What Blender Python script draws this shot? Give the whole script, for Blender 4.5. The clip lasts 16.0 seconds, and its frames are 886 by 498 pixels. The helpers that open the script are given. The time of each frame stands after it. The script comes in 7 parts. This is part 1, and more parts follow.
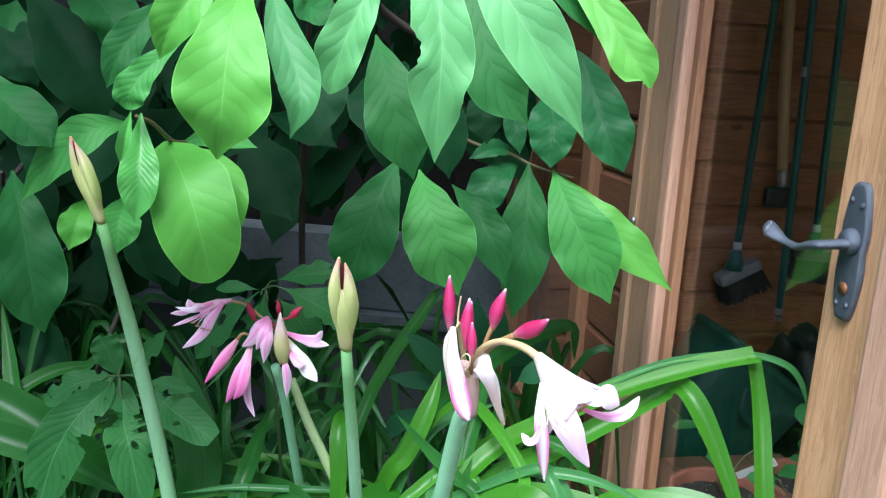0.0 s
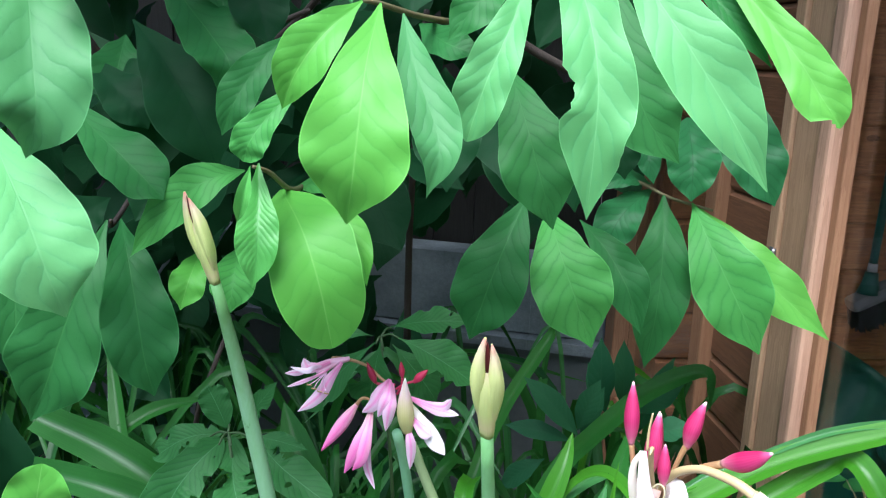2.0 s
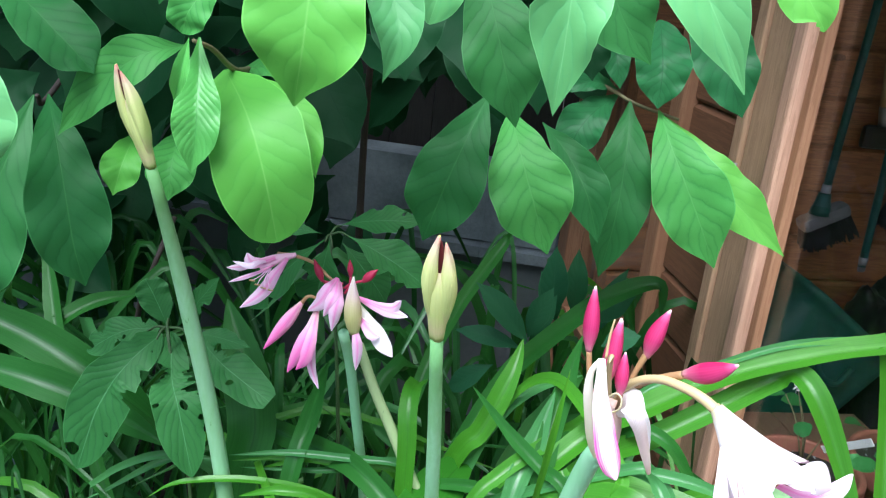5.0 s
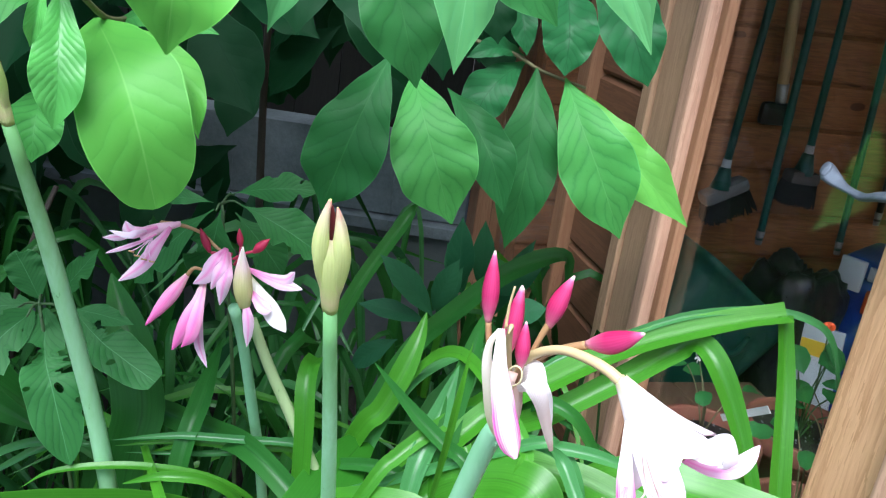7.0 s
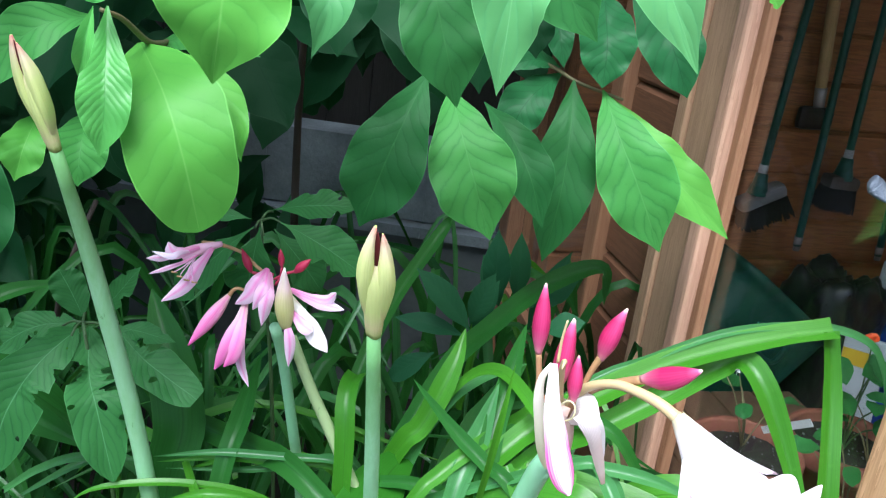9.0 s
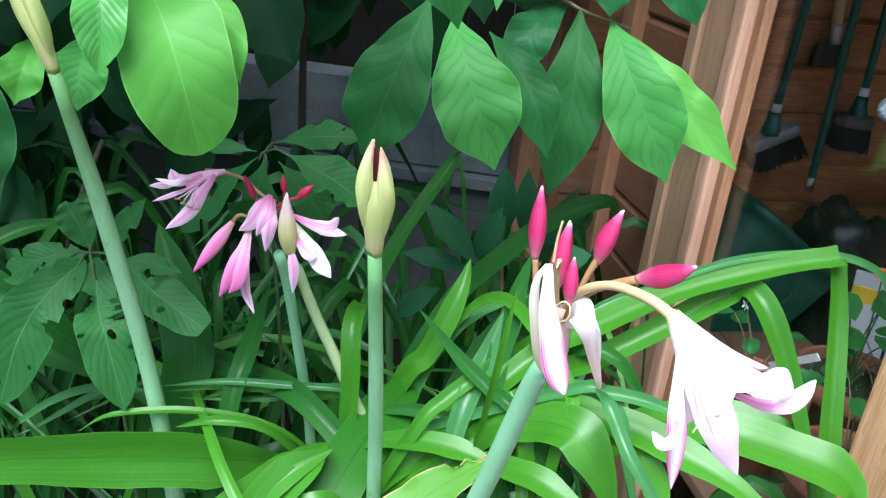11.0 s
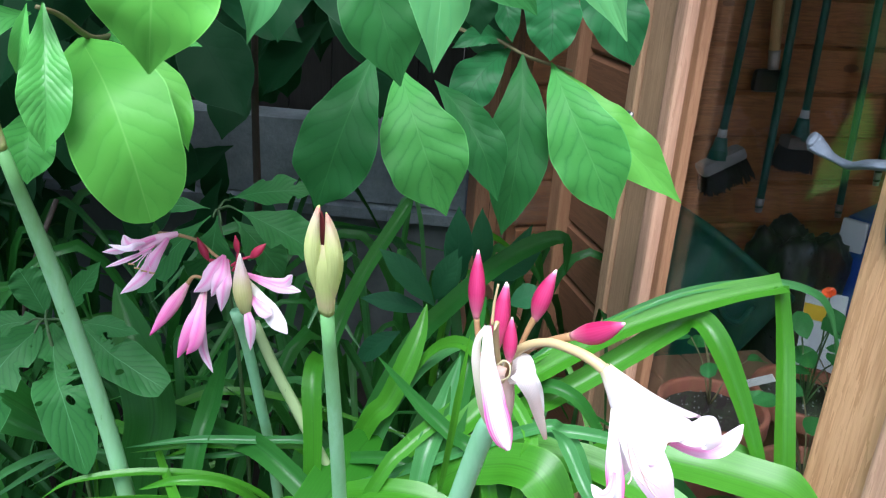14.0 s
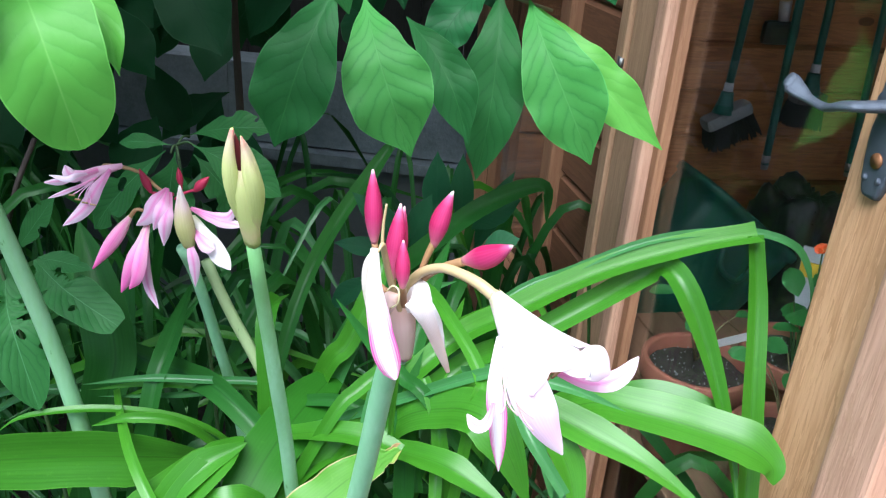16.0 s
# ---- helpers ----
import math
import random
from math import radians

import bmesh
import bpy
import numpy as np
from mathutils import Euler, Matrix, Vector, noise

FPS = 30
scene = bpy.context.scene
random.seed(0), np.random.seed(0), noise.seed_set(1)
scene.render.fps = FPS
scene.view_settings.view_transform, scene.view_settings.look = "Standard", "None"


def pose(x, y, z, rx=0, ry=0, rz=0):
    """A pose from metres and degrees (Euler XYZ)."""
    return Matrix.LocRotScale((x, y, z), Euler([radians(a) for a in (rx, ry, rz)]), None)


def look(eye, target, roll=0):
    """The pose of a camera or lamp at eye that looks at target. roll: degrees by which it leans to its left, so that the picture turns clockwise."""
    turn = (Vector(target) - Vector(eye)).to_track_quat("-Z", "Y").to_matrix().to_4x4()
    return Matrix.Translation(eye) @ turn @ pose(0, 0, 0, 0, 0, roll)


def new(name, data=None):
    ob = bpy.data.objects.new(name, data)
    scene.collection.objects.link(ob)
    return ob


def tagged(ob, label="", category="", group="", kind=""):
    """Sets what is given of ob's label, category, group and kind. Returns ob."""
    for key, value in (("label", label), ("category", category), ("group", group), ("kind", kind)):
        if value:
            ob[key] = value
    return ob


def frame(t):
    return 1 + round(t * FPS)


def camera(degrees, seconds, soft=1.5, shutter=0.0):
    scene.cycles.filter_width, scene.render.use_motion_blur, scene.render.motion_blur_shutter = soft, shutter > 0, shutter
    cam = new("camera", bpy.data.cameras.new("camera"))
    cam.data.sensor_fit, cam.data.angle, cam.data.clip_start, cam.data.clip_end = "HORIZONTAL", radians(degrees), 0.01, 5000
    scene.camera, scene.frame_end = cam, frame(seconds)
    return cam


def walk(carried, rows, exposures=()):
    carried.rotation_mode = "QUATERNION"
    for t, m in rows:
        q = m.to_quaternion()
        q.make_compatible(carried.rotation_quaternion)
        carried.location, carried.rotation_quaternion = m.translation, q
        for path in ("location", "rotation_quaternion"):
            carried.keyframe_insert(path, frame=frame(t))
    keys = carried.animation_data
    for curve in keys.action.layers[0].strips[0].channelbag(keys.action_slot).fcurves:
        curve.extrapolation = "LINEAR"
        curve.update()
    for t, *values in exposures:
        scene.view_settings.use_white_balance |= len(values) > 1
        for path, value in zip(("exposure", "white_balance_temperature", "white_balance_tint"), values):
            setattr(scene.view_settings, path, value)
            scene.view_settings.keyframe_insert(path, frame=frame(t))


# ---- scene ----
cam = camera(56.2, 16.0, soft=1.2)
PATH = [
    (0, (0.227, 0.217, 1.245), (-0.039, 2.150, 0.809), 3.2),
    (0.5, (0.242, 0.292, 1.257), (-0.176, 2.201, 0.839), 3.0),
    (1, (0.210, 0.316, 1.272), (-0.260, 2.214, 0.855), 2.7),
    (1.5, (0.177, 0.308, 1.279), (-0.292, 2.209, 0.873), 1.9),
    (2, (0.157, 0.306, 1.278), (-0.304, 2.198, 0.823), 2.2),
    (2.5, (0.154, 0.321, 1.265), (-0.258, 2.200, 0.720), 2.3),
    (3, (0.154, 0.334, 1.262), (-0.205, 2.185, 0.597), 3.1),
    (3.2, (0.156, 0.339, 1.260), (-0.202, 2.173, 0.549), 3.0),
    (5.3, (0.150, 0.340, 1.259), (-0.175, 2.200, 0.601), 5.8),
    (5.5, (0.154, 0.345, 1.257), (-0.166, 2.204, 0.596), 5.3),
    (6, (0.159, 0.350, 1.254), (-0.119, 2.214, 0.586), 6.2),
    (6.5, (0.158, 0.372, 1.245), (-0.018, 2.243, 0.563), 7.6),
    (7, (0.157, 0.374, 1.242), (0.047, 2.247, 0.551), 7.8),
    (7.5, (0.153, 0.374, 1.246), (0.067, 2.256, 0.577), 8.1),
    (8, (0.153, 0.375, 1.244), (0.051, 2.260, 0.586), 7.7),
    (8.5, (0.151, 0.378, 1.244), (0.017, 2.256, 0.570), 7.5),
    (8.7, (0.144, 0.381, 1.253), (-0.013, 2.254, 0.571), 7.3),
    (10.8, (0.159, 0.376, 1.236), (-0.054, 2.201, 0.445), 5.7),
    (11, (0.156, 0.375, 1.232), (-0.036, 2.198, 0.429), 6.2),
    (11.5, (0.149, 0.366, 1.222), (-0.004, 2.183, 0.398), 7.0),
    (12, (0.160, 0.370, 1.233), (0.044, 2.196, 0.424), 5.9),
    (12.5, (0.162, 0.369, 1.238), (0.082, 2.209, 0.457), 5.8),
    (13, (0.153, 0.375, 1.237), (0.076, 2.215, 0.456), 5.7),
    (13.5, (0.161, 0.380, 1.241), (0.078, 2.227, 0.479), 4.9),
    (14, (0.167, 0.368, 1.255), (0.047, 2.226, 0.525), 4.2),
    (14.5, (0.185, 0.358, 1.251), (-0.026, 2.214, 0.537), 4.0),
    (15, (0.219, 0.360, 1.246), (-0.070, 2.202, 0.522), 4.9),
    (15.5, (0.254, 0.359, 1.232), (-0.070, 2.179, 0.468), 5.6),
    (16, (0.226, 0.389, 1.234), (0.067, 2.205, 0.411), 4.8),
]
EXPOSURES = ((0.0, 0.90, 5600, 11.5), (1.0, 0.98, 5600, 11.5), (2.5, 1.05, 5600, 11.5), (8.5, 1.11, 5600, 11.5), (11.5, 1.07, 5600, 11.5), (13.0, 1.03, 5600, 11.5), (16.0, 1.03, 5600, 11.5))
SKY, SUN = 0.10, 4.3
walk(cam, [(t, look(eye, target, roll)) for t, eye, target, roll in PATH], EXPOSURES)

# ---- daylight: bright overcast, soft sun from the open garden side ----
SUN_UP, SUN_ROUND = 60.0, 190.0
world = bpy.data.worlds.new("sky")
scene.world = world
world.use_nodes = True
sky = world.node_tree.nodes.new("ShaderNodeTexSky")
sky.sky_type, sky.sun_disc = "NISHITA", False
sky.sun_elevation, sky.sun_rotation = radians(SUN_UP), radians(SUN_ROUND)
sky.air_density, sky.dust_density = 1.0, 3.0
background = world.node_tree.nodes["Background"]
background.inputs["Strength"].default_value = SKY
world.node_tree.links.new(sky.outputs["Color"], background.inputs["Color"])
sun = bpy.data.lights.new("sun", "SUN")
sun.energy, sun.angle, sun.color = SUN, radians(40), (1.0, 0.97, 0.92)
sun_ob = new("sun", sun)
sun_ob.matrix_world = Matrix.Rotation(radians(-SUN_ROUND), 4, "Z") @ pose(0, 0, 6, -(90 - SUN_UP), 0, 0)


# ---- materials ----
def nodes_of(name):
    m = bpy.data.materials.new(name)
    m.use_nodes = True
    nt = m.node_tree
    return m, nt, nt.nodes["Principled BSDF"], nt.nodes["Material Output"]


def node(nt, kind, ins=(), **props):
    n = nt.nodes.new(kind)
    for key, value in props.items():
        if key == "operation":
            n.operation = value
        elif key == "data_type":
            n.data_type = value
        elif key == "blend_type":
            n.blend_type = value
    for slot, value in dict(ins).items():
        if hasattr(value, "is_output"):
            nt.links.new(value, n.inputs[slot])
        else:
            n.inputs[slot].default_value = value
    return n


def calc(nt, op, a, b=0.0, c=0.0):
    return node(nt, "ShaderNodeMath", {0: a, 1: b, 2: c}, operation=op).outputs[0]


def blend(nt, fac, a, b, mode="MIX"):
    n = node(nt, "ShaderNodeMix", {0: fac, 6: a, 7: b}, data_type="RGBA", blend_type=mode)
    return n.outputs[2]


def rgb(r, g, b):
    return (r, g, b, 1.0)


def ramp(nt, fac, stops):
    n = nt.nodes.new("ShaderNodeValToRGB")
    nt.links.new(fac, n.inputs[0])
    e = n.color_ramp.elements
    while len(e) < len(stops):
        e.new(0.5)
    for k, (at, col) in enumerate(stops):
        e[k].position, e[k].color = at, col
    return n.outputs[0]


def noise_fac(nt, vec, scale, detail=4.0, rough=0.55):
    return node(nt, "ShaderNodeTexNoise", {"Vector": vec, "Scale": scale, "Detail": detail, "Roughness": rough}).outputs["Fac"]


def bump(nt, bsdf, height, strength, distance):
    b = node(nt, "ShaderNodeBump", {"Height": height, "Strength": strength, "Distance": distance})
    nt.links.new(b.outputs[0], bsdf.inputs["Normal"])
    return b


def leaf_material(name, dark, light, vein, back, veins=11.0, relief=0.6, gloss=0.42, through_light=0.3, ribbed=False, holes=False, shine=0.28, joined=False, side=0.30, torn=False, rib_light=None, streaky=0.7):
    """Leaf: a pale midrib and side veins by the leaf's own length and width, mottling, light shining through."""
    m, nt, bsdf, out = nodes_of(name)
    uv = nt.nodes.new("ShaderNodeUVMap").outputs[0]
    sep = node(nt, "ShaderNodeSeparateXYZ", {0: uv})
    u, v = sep.outputs[0], sep.outputs[1]
    across = calc(nt, "ABSOLUTE", calc(nt, "SUBTRACT", u, 0.5))
    obj = nt.nodes.new("ShaderNodeTexCoord").outputs["Object"]
    rnd = nt.nodes.new("ShaderNodeNewGeometry").outputs["Random Per Island"] if joined else nt.nodes.new("ShaderNodeObjectInfo").outputs["Random"]
    mott = noise_fac(nt, obj, 28.0, 5.0)
    fine = noise_fac(nt, obj, 170.0, 3.0)
    if ribbed:
        lines = calc(nt, "SINE", calc(nt, "MULTIPLY", u, 95.0))
        long_uv = node(nt, "ShaderNodeCombineXYZ", {0: calc(nt, "MULTIPLY", u, 26.0), 1: calc(nt, "MULTIPLY", v, 1.6), 2: calc(nt, "MULTIPLY", rnd, 40.0)}).outputs[0]
        streaks = noise_fac(nt, long_uv, 1.0, 4.0, 0.65)
        height = calc(nt, "ADD", calc(nt, "MULTIPLY", lines, 0.09), calc(nt, "ADD", calc(nt, "MULTIPLY", streaks, 0.9), calc(nt, "MULTIPLY", mott, 0.5)))
        rib = calc(nt, "MULTIPLY", calc(nt, "GREATER_THAN", across, 0.485), 0.35)
        veinmask = calc(nt, "ADD", rib, calc(nt, "ADD", calc(nt, "MULTIPLY", calc(nt, "MAXIMUM", lines, 0.0), 0.08), calc(nt, "MULTIPLY", calc(nt, "SUBTRACT", streaks, 0.46), 0.85 * streaky)))
        veinmask = calc(nt, "MINIMUM", calc(nt, "MAXIMUM", veinmask, 0.0), 0.6)
    else:
        wob = calc(nt, "MULTIPLY", calc(nt, "SUBTRACT", mott, 0.5), 0.15)
        run = calc(nt, "SUBTRACT", calc(nt, "ADD", v, wob), calc(nt, "MULTIPLY", calc(nt, "POWER", across, 0.85), 0.42))
        saw = calc(nt, "ABSOLUTE", calc(nt, "SUBTRACT", calc(nt, "FRACT", calc(nt, "MULTIPLY", run, veins)), 0.5))
        groove = calc(nt, "SUBTRACT", 1.0, calc(nt, "MINIMUM", calc(nt, "MULTIPLY", saw, 9.0), 1.0))
        mid = calc(nt, "SUBTRACT", 1.0, calc(nt, "MINIMUM", calc(nt, "MULTIPLY", across, 62.0), 1.0))
        quilt = calc(nt, "SUBTRACT", calc(nt, "SINE", calc(nt, "MULTIPLY", saw, 3.1)), calc(nt, "MULTIPLY", groove, 0.35))
        swell = calc(nt, "MULTIPLY", quilt, calc(nt, "MINIMUM", calc(nt, "MULTIPLY", v, 2.2), 1.0))
        cells = node(nt, "ShaderNodeTexVoronoi", {"Vector": obj, "Scale": 210.0}).outputs["Distance"]
        net = calc(nt, "ADD", calc(nt, "MULTIPLY", fine, 0.18), calc(nt, "MULTIPLY", cells, 0.22))
        height = calc(nt, "ADD", calc(nt, "SUBTRACT", swell, calc(nt, "MULTIPLY", mid, 0.8)), net)
        soft = calc(nt, "POWER", calc(nt, "SUBTRACT", 1.0, calc(nt, "MULTIPLY", saw, 2.0)), 5.0)
        veinmask = calc(nt, "MAXIMUM", calc(nt, "MULTIPLY", calc(nt, "MULTIPLY", soft, side), calc(nt, "ADD", calc(nt, "MULTIPLY", mott, 0.9), 0.3)), calc(nt, "MULTIPLY", mid, 0.75))
    tone = calc(nt, "ADD", calc(nt, "MULTIPLY", rnd, 0.7), calc(nt, "MULTIPLY", mott, 0.3))
    col = blend(nt, tone, rgb(*dark), rgb(*light))
    col = blend(nt, calc(nt, "MULTIPLY", calc(nt, "GREATER_THAN", fine, 0.66), 0.18), col, rgb(*vein))
    if ribbed:
        low = calc(nt, "MINIMUM", calc(nt, "MAXIMUM", calc(nt, "MULTIPLY", calc(nt, "SUBTRACT", 0.50, streaks), 2.0 * streaky), 0.0), 0.5)
        col = blend(nt, low, col, rgb(*[c * 0.55 for c in dark]))
        seam = calc(nt, "MULTIPLY", calc(nt, "LESS_THAN", across, 0.018), 0.5)
        col = blend(nt, seam, col, rgb(*[c * 0.6 for c in dark]))
    col = blend(nt, veinmask, col, rgb(*vein))
    if rib_light:
        col = blend(nt, calc(nt, "MULTIPLY", mid, 0.8), col, rgb(*rib_light))
    if not ribbed:
        col = blend(nt, calc(nt, "MULTIPLY", calc(nt, "GREATER_THAN", across, 0.487), 0.35), col, rgb(*[min(1.0, c * 1.7 + 0.04) for c in light]))
    if torn:
        rim = calc(nt, "ADD", calc(nt, "MULTIPLY", v, 0.9), calc(nt, "ADD", calc(nt, "MULTIPLY", across, 0.45), calc(nt, "MULTIPLY", mott, 0.5)))
        col = blend(nt, calc(nt, "GREATER_THAN", rim, 1.27), col, rgb(0.26, 0.38, 0.07))
        col = blend(nt, calc(nt, "GREATER_THAN", rim, 1.33), col, rgb(0.36, 0.24, 0.10))
        col = blend(nt, calc(nt, "MULTIPLY", calc(nt, "GREATER_THAN", across, 0.475), 0.8), col, rgb(0.44, 0.32, 0.16))
    nt.links.new(col, bsdf.inputs["Base Color"])
    bsdf.inputs["Roughness"].default_value = gloss
    bsdf.inputs["Specular IOR Level"].default_value = shine
    bump(nt, bsdf, height, relief, 0.0022)
    tr = node(nt, "ShaderNodeBsdfTranslucent", {"Color": blend(nt, 0.5, col, rgb(*back))})
    mix = node(nt, "ShaderNodeMixShader", {0: through_light, 1: bsdf.outputs[0], 2: tr.outputs[0]})
    last = mix.outputs[0]
    if holes:
        gaps = noise_fac(nt, obj, 36.0, 1.5, 0.4)
        cut = calc(nt, "GREATER_THAN", gaps, 0.70)
        clear = nt.nodes.new("ShaderNodeBsdfTransparent")
        last = node(nt, "ShaderNodeMixShader", {0: cut, 1: last, 2: clear.outputs[0]}).outputs[0]
    nt.links.new(last, out.inputs[0])
    return m


def wood_material(name, pale, deep, scale=1.0, rough=0.62, axis=2, knots=True):
    """Stained softwood: grain stretched along one axis, knots, weathered blotches."""
    m, nt, bsdf, out = nodes_of(name)
    tc = nt.nodes.new("ShaderNodeTexCoord").outputs["Object"]
    rnd = nt.nodes.new("ShaderNodeObjectInfo").outputs["Random"]
    shift = node(nt, "ShaderNodeCombineXYZ", {0: calc(nt, "MULTIPLY", rnd, 7.0), 1: calc(nt, "MULTIPLY", rnd, 3.0), 2: calc(nt, "MULTIPLY", rnd, 11.0)})
    vec = node(nt, "ShaderNodeVectorMath", {0: tc, 1: shift.outputs[0]}).outputs[0]
    stretch = [34.0 * scale] * 3
    stretch[axis] = 2.2 * scale
    long_vec = node(nt, "ShaderNodeVectorMath", {0: vec, 1: tuple(stretch)}, operation="MULTIPLY").outputs[0]
    grain = noise_fac(nt, long_vec, 1.6, 6.0, 0.6)
    fibre = noise_fac(nt, long_vec, 7.0, 4.0, 0.7)
    blot = noise_fac(nt, vec, 5.0, 3.0)
    bands = calc(nt, "FRACT", calc(nt, "MULTIPLY", grain, 7.0))
    fac = calc(nt, "ADD", calc(nt, "MULTIPLY", bands, 0.45), calc(nt, "ADD", calc(nt, "MULTIPLY", fibre, 0.35), calc(nt, "MULTIPLY", blot, 0.35)))
    col = ramp(nt, fac, [(0.15, rgb(*pale)), (0.62, rgb(*[(a + b) / 2 for a, b in zip(pale, deep)])), (0.95, rgb(*deep))])
    if knots:
        squash = [5.0, 5.0, 5.0]
        squash[axis] = 2.4
        kvec = node(nt, "ShaderNodeVectorMath", {0: vec, 1: tuple(squash)}, operation="MULTIPLY").outputs[0]
        vor = node(nt, "ShaderNodeTexVoronoi", {"Vector": kvec, "Scale": 1.3})
        knot = calc(nt, "MULTIPLY", calc(nt, "LESS_THAN", vor.outputs["Distance"], 0.085), 0.75)
        col = blend(nt, knot, col, rgb(*[c * 0.4 for c in deep]))
    nt.links.new(col, bsdf.inputs["Base Color"])
    bsdf.inputs["Roughness"].default_value = rough
    bump(nt, bsdf, calc(nt, "ADD", fibre, calc(nt, "MULTIPLY", bands, 0.4)), 0.35, 0.002)
    return m


def plain_material(name, col, rough=0.5, metal=0.0, spots=0.25, scale=18.0, relief=0.2, col2=None, coat=0.0, shine=0.5):
    """A surface with two scales of variation: blotches and fine grain."""
    m, nt, bsdf, out = nodes_of(name)
    tc = nt.nodes.new("ShaderNodeTexCoord").outputs["Object"]
    big = noise_fac(nt, tc, scale, 4.0)
    fine = noise_fac(nt, tc, scale * 9.0, 4.0, 0.65)
    other = col2 or tuple(c * 0.55 for c in col)
    c = blend(nt, calc(nt, "MULTIPLY", calc(nt, "ADD", big, calc(nt, "MULTIPLY", fine, 0.5)), spots), rgb(*col), rgb(*other))
    nt.links.new(c, bsdf.inputs["Base Color"])
    nt.links.new(calc(nt, "ADD", rough - 0.08, calc(nt, "MULTIPLY", fine, 0.16)), bsdf.inputs["Roughness"])
    bsdf.inputs["Metallic"].default_value = metal
    bsdf.inputs["Coat Weight"].default_value = coat
    bsdf.inputs["Specular IOR Level"].default_value = shine
    bump(nt, bsdf, calc(nt, "ADD", big, fine), relief, 0.003)
    return m


def stalk_material(name, bloom, green, bare=9.0):
    """A fleshy stalk: waxy pale bloom over green, in long streaks, with small scars."""
    m, nt, bsdf, out = nodes_of(name)
    tc = nt.nodes.new("ShaderNodeTexCoord").outputs["Object"]
    lng = node(nt, "ShaderNodeVectorMath", {0: tc, 1: (190.0, 190.0, 7.0)}, operation="MULTIPLY").outputs[0]
    streak = noise_fac(nt, lng, 1.0, 4.0, 0.6)
    big = noise_fac(nt, tc, 13.0, 3.0)
    fine = noise_fac(nt, tc, 260.0, 3.0)
    col = blend(nt, calc(nt, "MULTIPLY", calc(nt, "ADD", streak, calc(nt, "MULTIPLY", big, 0.9)), 0.55), rgb(*bloom), rgb(*green))
    scar = calc(nt, "MULTIPLY", calc(nt, "GREATER_THAN", calc(nt, "ADD", calc(nt, "MULTIPLY", streak, 0.6), calc(nt, "MULTIPLY", big, 0.5)), 0.70), 0.5)
    col = blend(nt, scar, col, rgb(*[c * 0.45 for c in green]))
    high = node(nt, "ShaderNodeSeparateXYZ", {0: tc}).outputs[2]
    worn = calc(nt, "MINIMUM", calc(nt, "MAXIMUM", calc(nt, "ADD", calc(nt, "MULTIPLY", calc(nt, "SUBTRACT", high, bare), 7.0), calc(nt, "MULTIPLY", streak, 0.5)), 0.0), 0.85)
    col = blend(nt, worn, col, rgb(green[0] * 0.72, green[1] * 0.68, green[2] * 0.6))
    nt.links.new(col, bsdf.inputs["Base Color"])
    bsdf.inputs["Roughness"].default_value = 0.46
    bump(nt, bsdf, calc(nt, "ADD", streak, calc(nt, "MULTIPLY", fine, 0.3)), 0.25, 0.0012)
    return m


def petal_material(name, stops, edge, through_light=0.35, streak=0.5, spread=4.0, relief=0.12):
    """Petal: colour runs from foot to tip (by v), pink stripe down the middle, fine long streaks."""
    m, nt, bsdf, out = nodes_of(name)
    uv = nt.nodes.new("ShaderNodeUVMap").outputs[0]
    sep = node(nt, "ShaderNodeSeparateXYZ", {0: uv})
    u, v = sep.outputs[0], sep.outputs[1]
    across = calc(nt, "ABSOLUTE", calc(nt, "SUBTRACT", u, 0.5))
    obj = nt.nodes.new("ShaderNodeTexCoord").outputs["Object"]
    mott = noise_fac(nt, obj, 60.0, 4.0)
    lines = calc(nt, "SINE", calc(nt, "ADD", calc(nt, "MULTIPLY", u, 70.0), calc(nt, "MULTIPLY", mott, 5.0)))
    col = ramp(nt, calc(nt, "ADD", v, calc(nt, "MULTIPLY", calc(nt, "SUBTRACT", mott, 0.5), 0.16)), stops)
    stripe = calc(nt, "SUBTRACT", 1.0, calc(nt, "MINIMUM", calc(nt, "MULTIPLY", across, spread), 1.0))
    mask = calc(nt, "MULTIPLY", calc(nt, "ADD", calc(nt, "MULTIPLY", stripe, 0.8), calc(nt, "MULTIPLY", lines, 0.12)), streak)
    col = blend(nt, calc(nt, "MAXIMUM", mask, 0.0), col, rgb(*edge))
    nt.links.new(col, bsdf.inputs["Base Color"])
    bsdf.inputs["Roughness"].default_value = 0.48
    bump(nt, bsdf, calc(nt, "ADD", calc(nt, "MULTIPLY", lines, 0.25), mott), relief, 0.0010)
    tr = node(nt, "ShaderNodeBsdfTranslucent", {"Color": col})
    mix = node(nt, "ShaderNodeMixShader", {0: through_light, 1: bsdf.outputs[0], 2: tr.outputs[0]})
    nt.links.new(mix.outputs[0], out.inputs[0])
    return m


